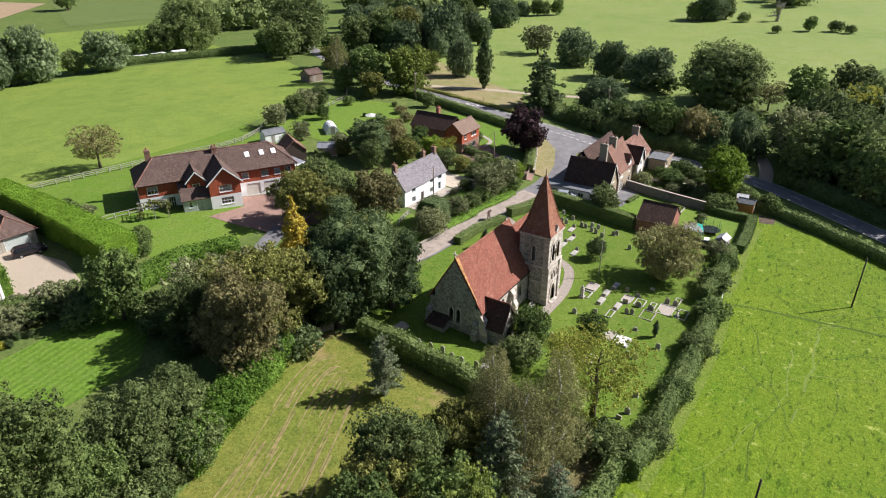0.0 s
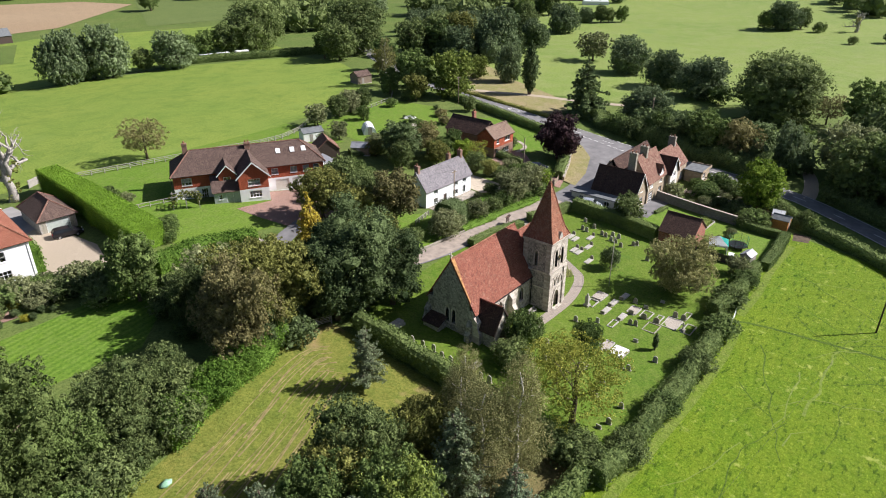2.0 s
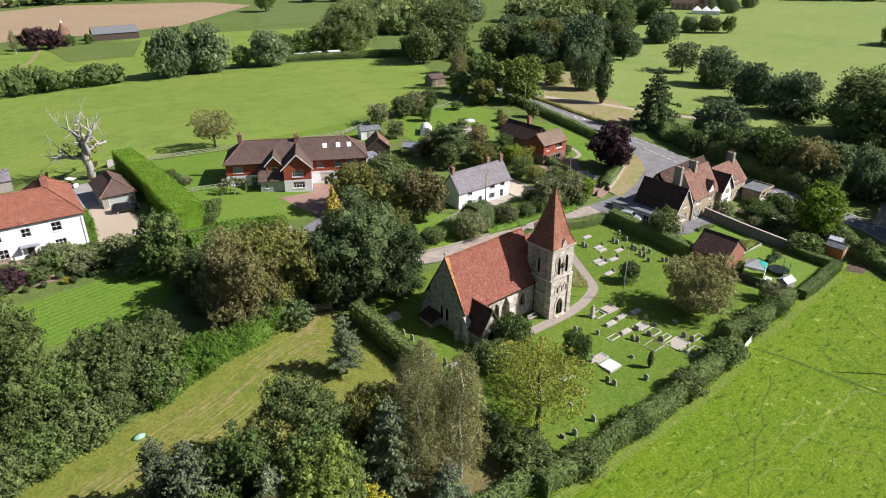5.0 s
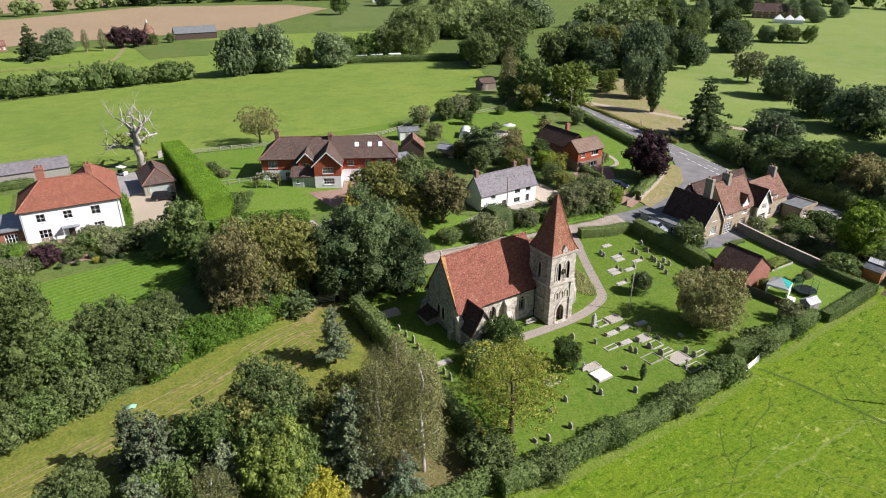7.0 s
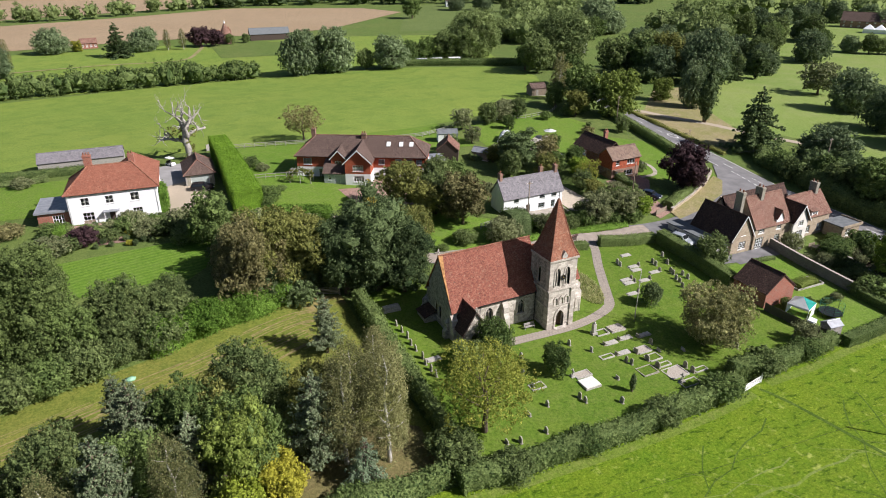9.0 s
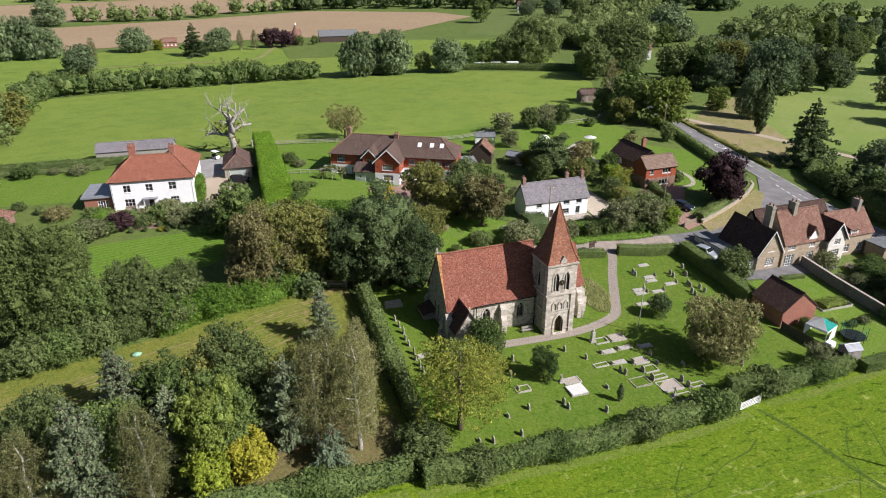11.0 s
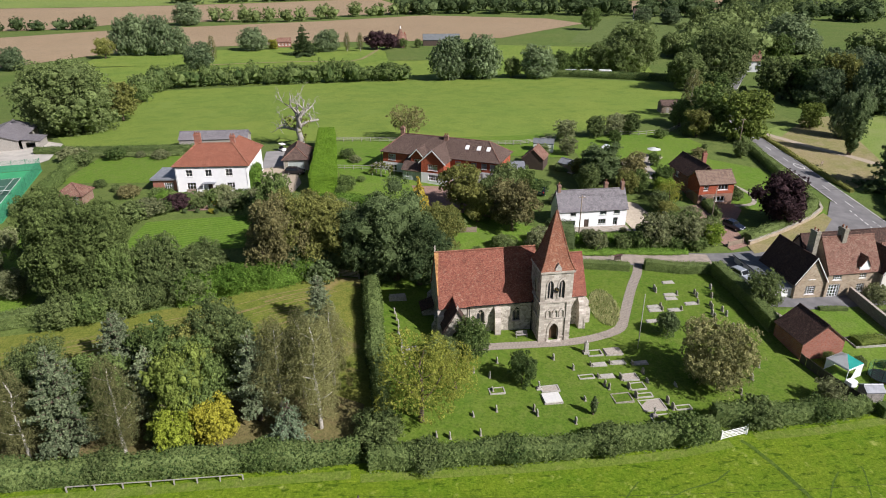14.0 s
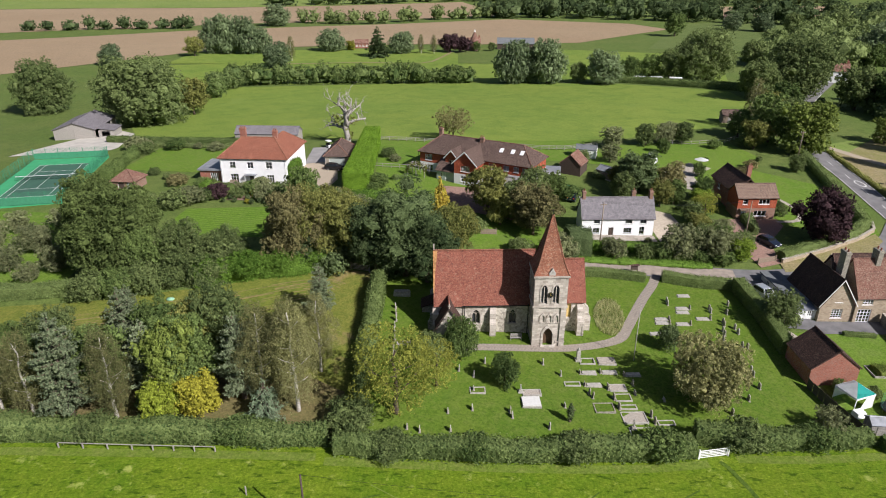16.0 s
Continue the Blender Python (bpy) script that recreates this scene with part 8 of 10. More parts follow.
headstone(9.2, -12.8, 0.95, 0.85, "lichen_stone")
kerb_grave(10.6, -14.6, 3.0, 2.2, "chips", label="large pale stone kerbed family grave")
kerb_grave(7.3, -12.9, 2.5, 1.9, "churchyard", "lichen_stone", "mossy kerbed grave filled with grass")
kerb_grave(10.8, -17.0, 2.8, 1.4, "churchyard", label="pale stone kerbed grave filled with grass")
stone_cross(10.0, -16.4, 1.4, "headstone", "grey stone cross on a stepped base")
headstone(12.8, -14.2, 1.0, 0.7, "lichen_stone")
headstone(12.9, -15.4, 1.0, 0.7, "lichen_stone")
kerb_grave(14.3, -15.4, 2.1, 0.9, "churchyard")
headstone(12.2, -8.2, 0.9, 0.6, "lichen_stone")
for x, y in ((6.0, -10.2), (6.3, -10.9)):
    headstone(x, y, 0.95, 0.55, "lichen_stone", "point", lean=0.12, label="leaning dark pointed headstone")
headstone(3.0, -6.6, 0.8, 0.5, "pale_stone", "flat", label="small pale upright grave stone")
# white slab tomb
r = thing("slab_tomb", "large white marble slab tomb with a low kerb", "tomb", -1.75, -12.2)
part("base", boxes((-1.2, 1.2, -1.0, 1.0, -0.3, 0.25)), M["headstone"], r)
bm = boxes((-1.12, 1.12, -0.92, 0.92, 0.25, 0.38))
bmesh.ops.bevel(bm, geom=bm.edges[:], offset=0.04, segments=2)
part("slab", bm, plain("white_marble", (0.62, 0.61, 0.58), 0.6, var=0.08), r)
kerb_grave(-1.4, -10.3, 2.4, 1.3, "chips")
stone_cross(-2.8, -10.1, 1.2)
for x, y, st, m in ((-4.6, -13.9, "round", "lichen_stone"), (-4.4, -14.8, "round", "headstone"), (-0.2, -16.6, "round", "headstone"), (2.4, -12.7, "flat", "headstone"), (-9.2, -13.6, "point", "pale_stone"), (-12.0, -17.4, "point", "headstone"), (-17.1, -17.1, "flat", "headstone"), (-15.6, -17.6, "round", "headstone"),
                    (-6.9, -4.2, "point", "pale_stone"), (-8.6, -7.2, "round", "pale_stone"), (1.0, -4.2, "round", "pale_stone"), (-12.2, -14.2, "flat", "headstone"), (-8.8, -9.9, "flat", "pale_stone"), (-10.5, -6.0, "round", "headstone"), (12.0, -10.0, "flat", "headstone"), (15.4, -11.2, "flat", "pale_stone")):
    headstone(x, y, 0.9 if st != "flat" else 0.5, 0.62, m, st, lean=random.Random(int(x * 10)).uniform(-0.1, 0.1), label={"round": "weathered grey headstone with a rounded top", "point": "slender headstone with a pointed top", "flat": "low square weathered grave stone"}[st])
kerb_grave(-8.3, -10.1, 2.0, 1.3, "churchyard")
for k, y in enumerate((8.6, 6.9, 5.2, 3.7, 2.3, 0.3, -0.9, -2.3, -3.6)):
    headstone(-19.4 + 0.1 * (k % 3), y, 0.9 + 0.12 * (k % 3), 0.6, ("headstone", "lichen_stone")[k % 2], ("round", "point")[k % 3 == 1], lean=0.04 * (k % 4) - 0.06)
ledger(-18.6, 12.4, 2.4, 1.0, 0.7, "headstone", "grey chest tomb under the trees")
ledger(-18.0, -0.4, 1.8, 0.7)
# rows on the far side of the path
for x, y in ((26.7, 14.0), (25.2, 10.3), (24.9, 9.2), (20.9, 7.2), (20.7, 6.2), (23.8, 6.0), (27.4, 7.5), (19.0, 3.4)):
    ledger(x, y, 1.8, 0.66, 0.22)
    if (x, y) not in ((26.7, 14.0), (24.9, 9.2)):
        headstone(x + 1.25, y, 0.75, 0.6, "lichen_stone")
for x, y in ((23.3, 11.4), (23.4, 12.2), (29.5, 10.2), (29.4, 9.3), (31.8, 9.0), (30.3, 6.6), (30.1, 5.8), (29.3, 4.3), (29.2, 3.4), (28.4, 2.0), (31.4, 3.8), (31.4, 5.0), (30.6, 0.6), (31.2, 0.2), (29.4, -5.0), (29.2, -6.1), (28.9, -8.6), (26.4, -11.0), (23.2, -13.6), (33.0, 11.5), (27.0, -3.6)):
    headstone(x, y, 0.95, 0.62, ("lichen_stone", "headstone")[int(x * 7) % 2], ("round", "point", "round")[int(y * 3) % 3])
# little clipped cypress among the graves
archetype("mini", "cypress", "small narrow dark clipped cypress", "column", "dark", 2.9, 0.42, 61, n=700, size=0.09, lumps=16, low=0.02, cored=0.9)
plant("mini", 2.5, -15.4, 2.9)
plant("cypress", 10.3, 15.8, 3.6, 1.3, label="small upright dark conifer beside the church")

# bench against the church wall
r = thing("bench", "weathered wooden bench against the church wall", "bench", -2.0, 1.2, None, 180)
for k in range(3):
    part("seat_slat", boxes((-0.85, 0.85, -0.2 + 0.15 * k, -0.07 + 0.15 * k, 0.42, 0.46)), M["grey_timber"], r)
for k in range(3):
    part("back_slat", boxes((-0.85, 0.85, -0.25, -0.21, 0.55 + 0.14 * k, 0.65 + 0.14 * k)), M["grey_timber"], r)
for x in (-0.8, 0.74):
    part("front_leg", boxes((x, x + 0.06, 0.18, 0.24, -0.1, 0.62)), M["grey_timber"], r)
    part("back_leg", boxes((x, x + 0.06, -0.21, -0.15, -0.1, 0.95)), M["grey_timber"], r)
    part("armrest", boxes((x, x + 0.06, -0.15, 0.26, 0.621, 0.66)), M["grey_timber"], r)

# oval of long dry grass
rng = np.random.default_rng(77)
P = []
while len(P) < 2600:
    a, b = rng.uniform(-1, 1, 2)
    if a * a + b * b < 1:
        P.append((13.0 + a * 2.3 + b * 0.9, 7.7 + b * 5.0))
V, F = [], []
for k, (x, y) in enumerate(P):
    z, h, w = H(x, y) + 0.04, rng.uniform(0.25, 0.6), rng.uniform(0.03, 0.07)
    a = rng.uniform(0, 6.28)
    lx, ly = rng.normal(0, 0.14, 2)
    i = len(V)
    V += [(x - w * math.cos(a), y - w * math.sin(a), z), (x + w * math.cos(a), y + w * math.sin(a), z), (x + lx, y + ly, z + h)]
    F.append((i, i + 1, i + 2))
M["straw"] = leaf_mat("dry_grass_blades", (0.23, 0.245, 0.085), (0.38, 0.375, 0.18))
tagged(mesh("long_grass", V, F, M["straw"], uv=False), "oval patch of long dry uncut grass", "grass", kind="stuff")


# ---- poles, cables and fences ----
def pole(x, y, h, label, r=0.13, mat="timber", arm=True, name="utility_pole", cat="pole"):
    o = thing(name, label, cat, x, y)
    V, F = [], []
    tube(V, F, [(0, 0, -0.5), (0, 0, h * 0.5), (0, 0, h)], [r, r * 0.85, r * 0.7], 8)
    mesh("shaft", V, F, M[mat], o, smooth=True)
    if arm:
        part("cross_arm", boxes((-0.6, 0.6, -0.05, 0.05, h - 0.45, h - 0.33)), M[mat], o)
        for k in (-0.5, 0, 0.5):
            V, F = [], []
            tube(V, F, [(k, 0, h - 0.33), (k, 0, h - 0.2)], [0.04, 0.05], 6)
            mesh("insulator", V, F, M["white"], o)
    return Vector((x, y, H(x, y) + h))


def cable(a, b, sag, r=0.015):
    V, F = [], []
    a, b = Vector(a), Vector(b)
    pts = [a.lerp(b, k / 16) - Vector((0, 0, sag * 4 * (k / 16) * (1 - k / 16))) for k in range(17)]
    tube(V, F, pts, [r] * 17, 4)
    tagged(mesh("overhead_cable", V, F, M["black"], uv=False), "thin black overhead cable between poles", "cable")


PT = "grey weathered timber telegraph pole with wires"
p1 = pole(29.8, -37.7, 8.6, "dark timber electricity pole standing in the pasture", mat="dark_timber", arm=False)
p2 = pole(-26.3, -32.2, 7.6, "dark timber electricity pole standing in the pasture", mat="dark_timber", arm=False)
p3 = Vector((95, -44.5, H(95, -44.5) + 8.5))
pole(95, -44.5, 8.5, "dark timber electricity pole beyond the road", mat="dark_timber", arm=False)
cable(p2, p1, 0.9, 0.011)
cable(p1, p3, 0.9, 0.011)
q1 = pole(17.0, 30.6, 8.6, PT)
q2 = pole(45.3, 33.6, 8.0, PT, arm=False)
q3 = pole(77.5, 77.0, 8.0, PT)
q4 = pole(86.0, 115.5, 8.5, PT)
q5 = pole(98.0, 27.0, 9.0, PT)
for a, b in ((q1, q2), (q2, q3), (q3, q4), (q2, q5), (q1, Vector((-6, 40, H(-6, 40) + 8))), (q2, Vector((16, 37.6, 7.8)))):
    cable(a, b, 0.7)
pole(13.8, -3.0, 8.8, "slim pale grey flagpole in the churchyard", 0.07, "pale_stone", False, "flagpole", "flagpole")
# two short marker posts in the pasture
for x, y in ((-33.2, -27.4), (-29.5, -29.5)):
    o = thing("marker_post", "short weathered wooden post in the pasture", "post", x, y)
    part("shaft", boxes((-0.06, 0.06, -0.06, 0.06, -0.3, 1.2)), M["grey_timber"], o)


def rail_fence(label, pts, h=1.15, rails=3, mat="grey_timber", gap=2.4, name="fence"):
    """Post and rail fence."""
    L = []
    P = [Vector((*p, 0)) for p in pts]
    for a, b in zip(P, P[1:]):
        n = max(1, round((b - a).length / gap))
        L += [a.lerp(b, k / n) for k in range(n)]
    L.append(P[-1])
    r = thing(name, label, "fence", L[0].x, L[0].y)
    o = Vector((L[0].x, L[0].y, H(L[0].x, L[0].y)))
    W = [Vector((p.x, p.y, H(p.x, p.y))) - o for p in L]
    for w in W:
        part("post", boxes((w.x - 0.06, w.x + 0.06, w.y - 0.06, w.y + 0.06, w.z - 0.3, w.z + h)), M[mat], r)
    for a, b in zip(W, W[1:]):
        d = (b - a).normalized()
        s = Vector((-d.y, d.x, 0)).normalized() * 0.05
        for k in range(rails):
            z = h * (0.35 + 0.6 * k / max(1, rails - 1)) if rails > 1 else h * 0.9
            bm = bmesh.new()
            up = Vector((0, 0, z))
            poly_solid(bm, [a + up + s * 1.3, b + up + s * 1.3, b + up + s * 1.3 + Vector((0, 0, 0.1)), a + up + s * 1.3 + Vector((0, 0, 0.1))], s)
            part("rail", fix(bm), M[mat], r)
    return r


rail_fence("pale weathered post and rail fence along the meadow", [(-27, 96), (-20, 94.8), (-8, 92), (5, 89), (15, 86.2), (21, 86), (28, 88), (34, 92)])
rail_fence("short post and rail fence on the lawn", [(-27, 71), (-21, 70.2), (-16.5, 69)], 1.0, 2)
rail_fence("pale single-rail fence before the hedge", [(-55, -21.2), (-47, -21.4), (-38, -21.5)], 0.7, 1, "grey_timber")
rail_fence("grey post and rail garden fence", [(44, 92.5), (56, 91), (66, 93), (72, 98)], 1.0, 2)
rail_fence("low pale garden fence", [(7.5, 31.8), (12.5, 33)], 1.0, 3, gap=1.2)


def bar_gate(label, a, b, mat="white", h=1.2, bars=5):
    a, b = Vector((*a, 0)), Vector((*b, 0))
    d = b - a
    L = d.length
    r = thing("gate", label, "gate", a.x, a.y, None, math.degrees(math.atan2(d.y, d.x)))
    for x in (-0.1, L):
        part("gate_post", boxes((x, x + 0.14, -0.07, 0.07, -0.3, h + 0.15)), M[mat], r)
    bm = boxes((0.06, 0.14, -0.03, 0.03, 0.1, h), (L - 0.16, L - 0.08, -0.03, 0.03, 0.1, h))
    part("stile", bm, M[mat], r)
    for k in range(bars):
        z = 0.15 + k * (h - 0.27) / (bars - 1)
        part("bar", boxes((0.142, L - 0.162, -0.02, 0.02, z, z + 0.1)), M[mat], r)
    bm = bmesh.new()
    poly_solid(bm, [(0.15, 0.022, h - 0.1), (0.25, 0.022, h - 0.1), (L - 0.2, 0.022, 0.2), (L - 0.3, 0.022, 0.2)], (0, 0.03, 0))
    part("brace", fix(bm), M[mat], r)


bar_gate("white five-bar field gate in the hedge", (16.1, -21.2), (19.6, -20.7))
bar_gate("weathered wooden five-bar gate under the trees", (-27.3, 20.1), (-24.2, 18.9), "grey_timber")
bar_gate("weathered wooden driveway gate", (44.0, 24.9), (47.6, 26.0), "timber", 1.1, 7)


def carport(x, y, rz):
    """A flat-roofed open carport."""
    r = thing("carport", "flat pale-roofed open carport beside the red house", "carport", x, y, None, rz)
    part("roof", boxes((-2.3, 2.3, -2.9, 2.9, 2.3, 2.45)), M["lead"], r)
    part("fascia", boxes((-2.36, 2.36, -2.98, -2.903, 2.2, 2.47)), M["white"], r)
    for px in (-2.15, 2.15):
        for py in (-2.7, 2.7):
            part("post", boxes((px - 0.06, px + 0.06, py - 0.06, py + 0.06, -0.4, 2.3)), M["timber"], r)


carport(13.4, 63.6, -12)
shed("shed", "low brown potting shed with a grey roof in the kitchen garden", 24.6, 66.2, -55, 4.2, 2.8, 1.7, 2.5, M["timber"], M["lead"], "x")


def board_fence(label, pts, h=1.7, mat="dark_timber", bw=0.32):
    """Close-boarded fence, board by board."""
    r = thing("board_fence", label, "fence", *pts[0])
    o = Vector((*pts[0], H(*pts[0])))
    cache = {}
    for a, b in zip(pts, pts[1:]):
        a, b = Vector((*a, 0)), Vector((*b, 0))
        d = b - a
        n = max(1, int(d.length / bw))
        ang = math.degrees(math.atan2(d.y, d.x))
        for k in range(n):
            p = a + d * (k + 0.5) / n
            key = k % 3
            if key not in cache:
                cache[key] = part("board", boxes((-bw / 2 - 0.012, bw / 2 + 0.012, -0.012 - 0.026 * key, 0.012 - 0.026 * key, -0.2, h - 0.02 * key)), M[mat], r)
                ob = cache[key]
            else:
                ob = new("board", cache[key].data)
                ob.parent = r
            ob.matrix_basis = pose(p.x - o.x, p.y - o.y, H(p.x, p.y) - o.z, 0, 0, ang)
        m = max(1, int(d.length / 2.4))
        for k in range(m + 1):
            p = a + d * k / m
            q = part("post", boxes((-0.05, 0.05, 0.03, 0.13, -0.3, h + 0.05)), M[mat], r)
            q.matrix_basis = pose(p.x - o.x, p.y - o.y, H(p.x, p.y) - o.z, 0, 0, ang)


M["fence_boards"] = plain("weathered_fence_boards", (0.075, 0.068, 0.055), 0.9, var=0.12, scale=3)
board_fence("dark weathered board fence of the garden", [(35.4, -8.3), (36.3, -13), (37.6, -17.2)], 1.5, "fence_boards")
board_fence("short weathered board fence on the cottage lawn", [(-4.6, 34.6), (-1.6, 34.6)], 1.1, "timber")
board_fence("grey board fence at the garden's end", [(-27.5, 99), (-31, 97)], 1.6, "grey_timber")


def stone_wall(label, pts, h, th, mat, cope=True, name="stone_wall"):
    """A masonry wall that follows the land, with coping stones."""
    r = thing(name, label, "wall", *pts[0])
    o = Vector((*pts[0], H(*pts[0])))
    for a, b in zip(pts, pts[1:]):
        a, b = Vector((*a, 0)), Vector((*b, 0))
        n = max(1, int((b - a).length / 2.0))
        s = Vector((-(b - a).y, (b - a).x, 0)).normalized() * th / 2
        bm = bmesh.new()
        rows = []
        for k in range(n + 1):
            p = a.lerp(b, k / n)
            z = H(p.x, p.y)
            rows.append([bm.verts.new(Vector((q.x, q.y, zz)) - o) for q, zz in ((p - s, z - 0.4), (p - s, z + h), (p + s, z + h), (p + s, z - 0.4))])
        for c, d in zip(rows, rows[1:]):
            for i in range(4):
                bm.faces.new((c[i], d[i], d[(i + 1) % 4], c[(i + 1) % 4]))
        bm.faces.new(rows[0])
        bm.faces.new(rows[-1][::-1])
        part("masonry", fix(bm), mat, r)
        if cope:
            m = max(1, int((b - a).length / 0.6))
            ang = math.degrees(math.atan2((b - a).y, (b - a).x))
            for k in range(m):
                p = a.lerp(b, (k + 0.5) / m)
                q = part("coping_stone", boxes((-0.29, 0.29, -th / 2 - 0.05, th / 2 + 0.05, 0, 0.09)), M["dressed"], r)
                q.matrix_basis = pose(p.x - o.x, p.y - o.y, H(p.x, p.y) - o.z + h, 0, 0, ang)


# grey stone, darkened further: the west face's shade is in the colour
M["grey_rubble"] = masonry("grey_garden_stone", [(0.15, 0.145, 0.13), (0.20, 0.19, 0.17), (0.25, 0.24, 0.215)], (0.13, 0.125, 0.11), 0.34, 0.16, 0.014, bump=0.7, stain=0.6)
stone_wall("tall grey stone garden wall beside the stone house", [(54.7, 6.6), (54.2, -1), (54.0, -10.0)], 1.8, 0.35, M["grey_rubble"])
stone_wall("low sandstone wall below the clipped hedge", [(48.4, 25.2), (58, 29.2), (67, 33.7), (72.6, 37.6), (74.2, 41)], 0.8, 0.4, M["sandstone"])
stone_wall("low stone kerb along the lane", [(-5, 25.6), (2, 24.7), (12, 24.3)], 0.45, 0.3, M["lichen_stone"], False)


# ---- cars ----
M["tyre"] = plain("tyre_rubber", (0.02, 0.02, 0.02), 0.9)
M["alloy"] = plain("alloy_wheel", (0.5, 0.5, 0.52), 0.35, 0.8)
M["car_glass"] = plain("tinted_car_glass", (0.015, 0.018, 0.02), 0.05, 0, 0.05, 3, 0.6)
M["tail_lamp"] = plain("red_lamp", (0.4, 0.02, 0.02), 0.3)
M["head_lamp"] = plain("clear_lamp", (0.7, 0.7, 0.7), 0.1)


def car(x, y, rz, paint, label, tall=0.0, length=4.3):
    """A parked hatchback or people carrier, nose along +x."""
    r = thing("car", label, "car", x, y, H(x, y) + 0.12, rz)
    L, w = length / 2, 0.88
    prof = [(-L, 0.45), (-L + 0.03, 0.85), (-L + 0.12, 1.0), (-L + 0.45, 1.42 + tall), (-L + 1.0, 1.5 + tall), (0.25, 1.48 + tall), (L - 1.35, 0.98 + tall * 0.3), (L - 0.3, 0.82), (L, 0.6), (L, 0.3), (-L, 0.3)]
    secs = []
    bm = bmesh.new()
    for f, wy in ((0, -w), (1, w)):
        secs.append([bm.verts.new((px, wy * (0.80 if z > 1.05 else 1.0), z)) for px, z in prof])
    a, b = secs
    n = len(prof)
    bm.faces.new(a)
    bm.faces.new(b[::-1])
    for i in range(n):
        bm.faces.new((a[(i + 1) % n], a[i], b[i], b[(i + 1) % n]))
    fix(bm)
    bmesh.ops.bevel(bm, geom=bm.edges[:], offset=0.07, segments=2)
    part("body", bm, paint, r)
    zt = 1.36 + tall
    for s in (-1, 1):
        bm = bmesh.new()
        pts = [(-L + 0.42, 1.02), (L - 1.6, 1.0), (0.1, zt), (-L + 0.62, zt)]
        poly_solid(bm, [(px, s * w * (0.86 if z > 1.2 else 0.985), z) for px, z in pts], (0, s * 0.03, 0))
        part("side_window", fix(bm), M["car_glass"], r)
    bm = bmesh.new()
    poly_solid(bm, [(L - 1.4, -0.72, 1.04 + tall * 0.3), (L - 1.4, 0.72, 1.04 + tall * 0.3), (0.36, 0.62, 1.45 + tall), (0.36, -0.62, 1.45 + tall)], (0.04, 0, 0.03))
    part("windscreen", fix(bm), M["car_glass"], r)
    bm = bmesh.new()
    poly_solid(bm, [(-L + 0.12, -0.68, 1.04), (-L + 0.12, 0.68, 1.04), (-L + 0.42, 0.6, 1.4 + tall), (-L + 0.42, -0.6, 1.4 + tall)], (-0.04, 0, 0.02))
    part("rear_window", fix(bm), M["car_glass"], r)
    for sx in (-1.3, 1.3):
        for s in (-1, 1):
            V, F = [], []
            tube(V, F, [(sx, s * 0.7, 0.2), (sx, s * 0.9, 0.2)], [0.31, 0.31], 14)
            t = mesh("wheel", V, F, M["tyre"], r)
            V, F = [], []
            tube(V, F, [(sx, s * 0.88, 0.2), (sx, s * 0.915, 0.2)], [0.2, 0.18], 10)
            mesh("rim", V, F, M["alloy"], t)
    for s in (-1, 1):
        part("headlamp", boxes((L - 0.1, L + 0.01, s * 0.62 - 0.16, s * 0.62 + 0.16, 0.58, 0.74)), M["head_lamp"], r)
        part("tail_lamp", boxes((-L - 0.01, -L + 0.1, s * 0.68 - 0.12, s * 0.68 + 0.12, 0.7, 0.98)), M["tail_lamp"], r)
        part("door_mirror", boxes((L - 1.62, L - 1.45, s * 0.96 - 0.1, s * 0.96 + 0.1, 0.98, 1.12)), paint, r)
    part("number_plate", boxes((L + 0.0, L + 0.015, -0.26, 0.26, 0.4, 0.51)), M["white"], r)


silver = plain("silver_car_paint", (0.50, 0.53, 0.56), 0.3, 0.5, 0.03, 3, 0.5)
navy = plain("dark_blue_car_paint", (0.02, 0.028, 0.05), 0.25, 0.3, 0.03, 3, 0.5)
blackp = plain("black_car_paint", (0.015, 0.015, 0.018), 0.2, 0.2, 0.03, 3, 0.5)
car(40.1, 14.0, -74, silver, "silver people carrier parked beside the stone house", 0.14, 4.5)
car(49.3, 32.2, -68, navy, "dark blue hatchback parked on the paved drive")
car(-36.0, 68.6, -14, blackp, "black estate car parked before the garage", 0.0, 4.5)
car(16.5, 52.0, 60, navy, "dark car parked under the garden trees")

# golf buggy
r = thing("golf_buggy", "small white golf buggy parked on the gravel", "golf buggy", -40.0, 88.3, None, -60)
part("chassis", boxes((-1.1, 1.1, -0.55, 0.55, 0.25, 0.55)), M["white"], r)
part("bonnet", boxes((0.6, 1.15, -0.5, 0.5, 0.55, 0.85)), M["white"], r)
part("seat", boxes((-0.5, 0.1, -0.5, 0.5, 0.55, 0.8), (-0.6, -0.5, -0.5, 0.5, 0.55, 1.2)), M["black"], r)
for x, y in ((-0.7, -0.5), (-0.7, 0.45), (0.75, -0.5), (0.75, 0.45)):
    part("roof_post", boxes((x, x + 0.05, y, y + 0.05, 0.56, 1.8)), M["black"], r)
bm = boxes((-0.95, 0.95, -0.6, 0.6, 1.8, 1.88))
bmesh.ops.bevel(bm, geom=bm.edges[:], offset=0.03, segments=1)
part("roof", bm, M["white"], r)
for x in (-0.75, 0.75):
    for s in (-1, 1):
        V, F = [], []
        tube(V, F, [(x, s * 0.42, 0.22), (x, s * 0.6, 0.22)], [0.22, 0.22], 12)
        mesh("wheel", V, F, M["tyre"], r)

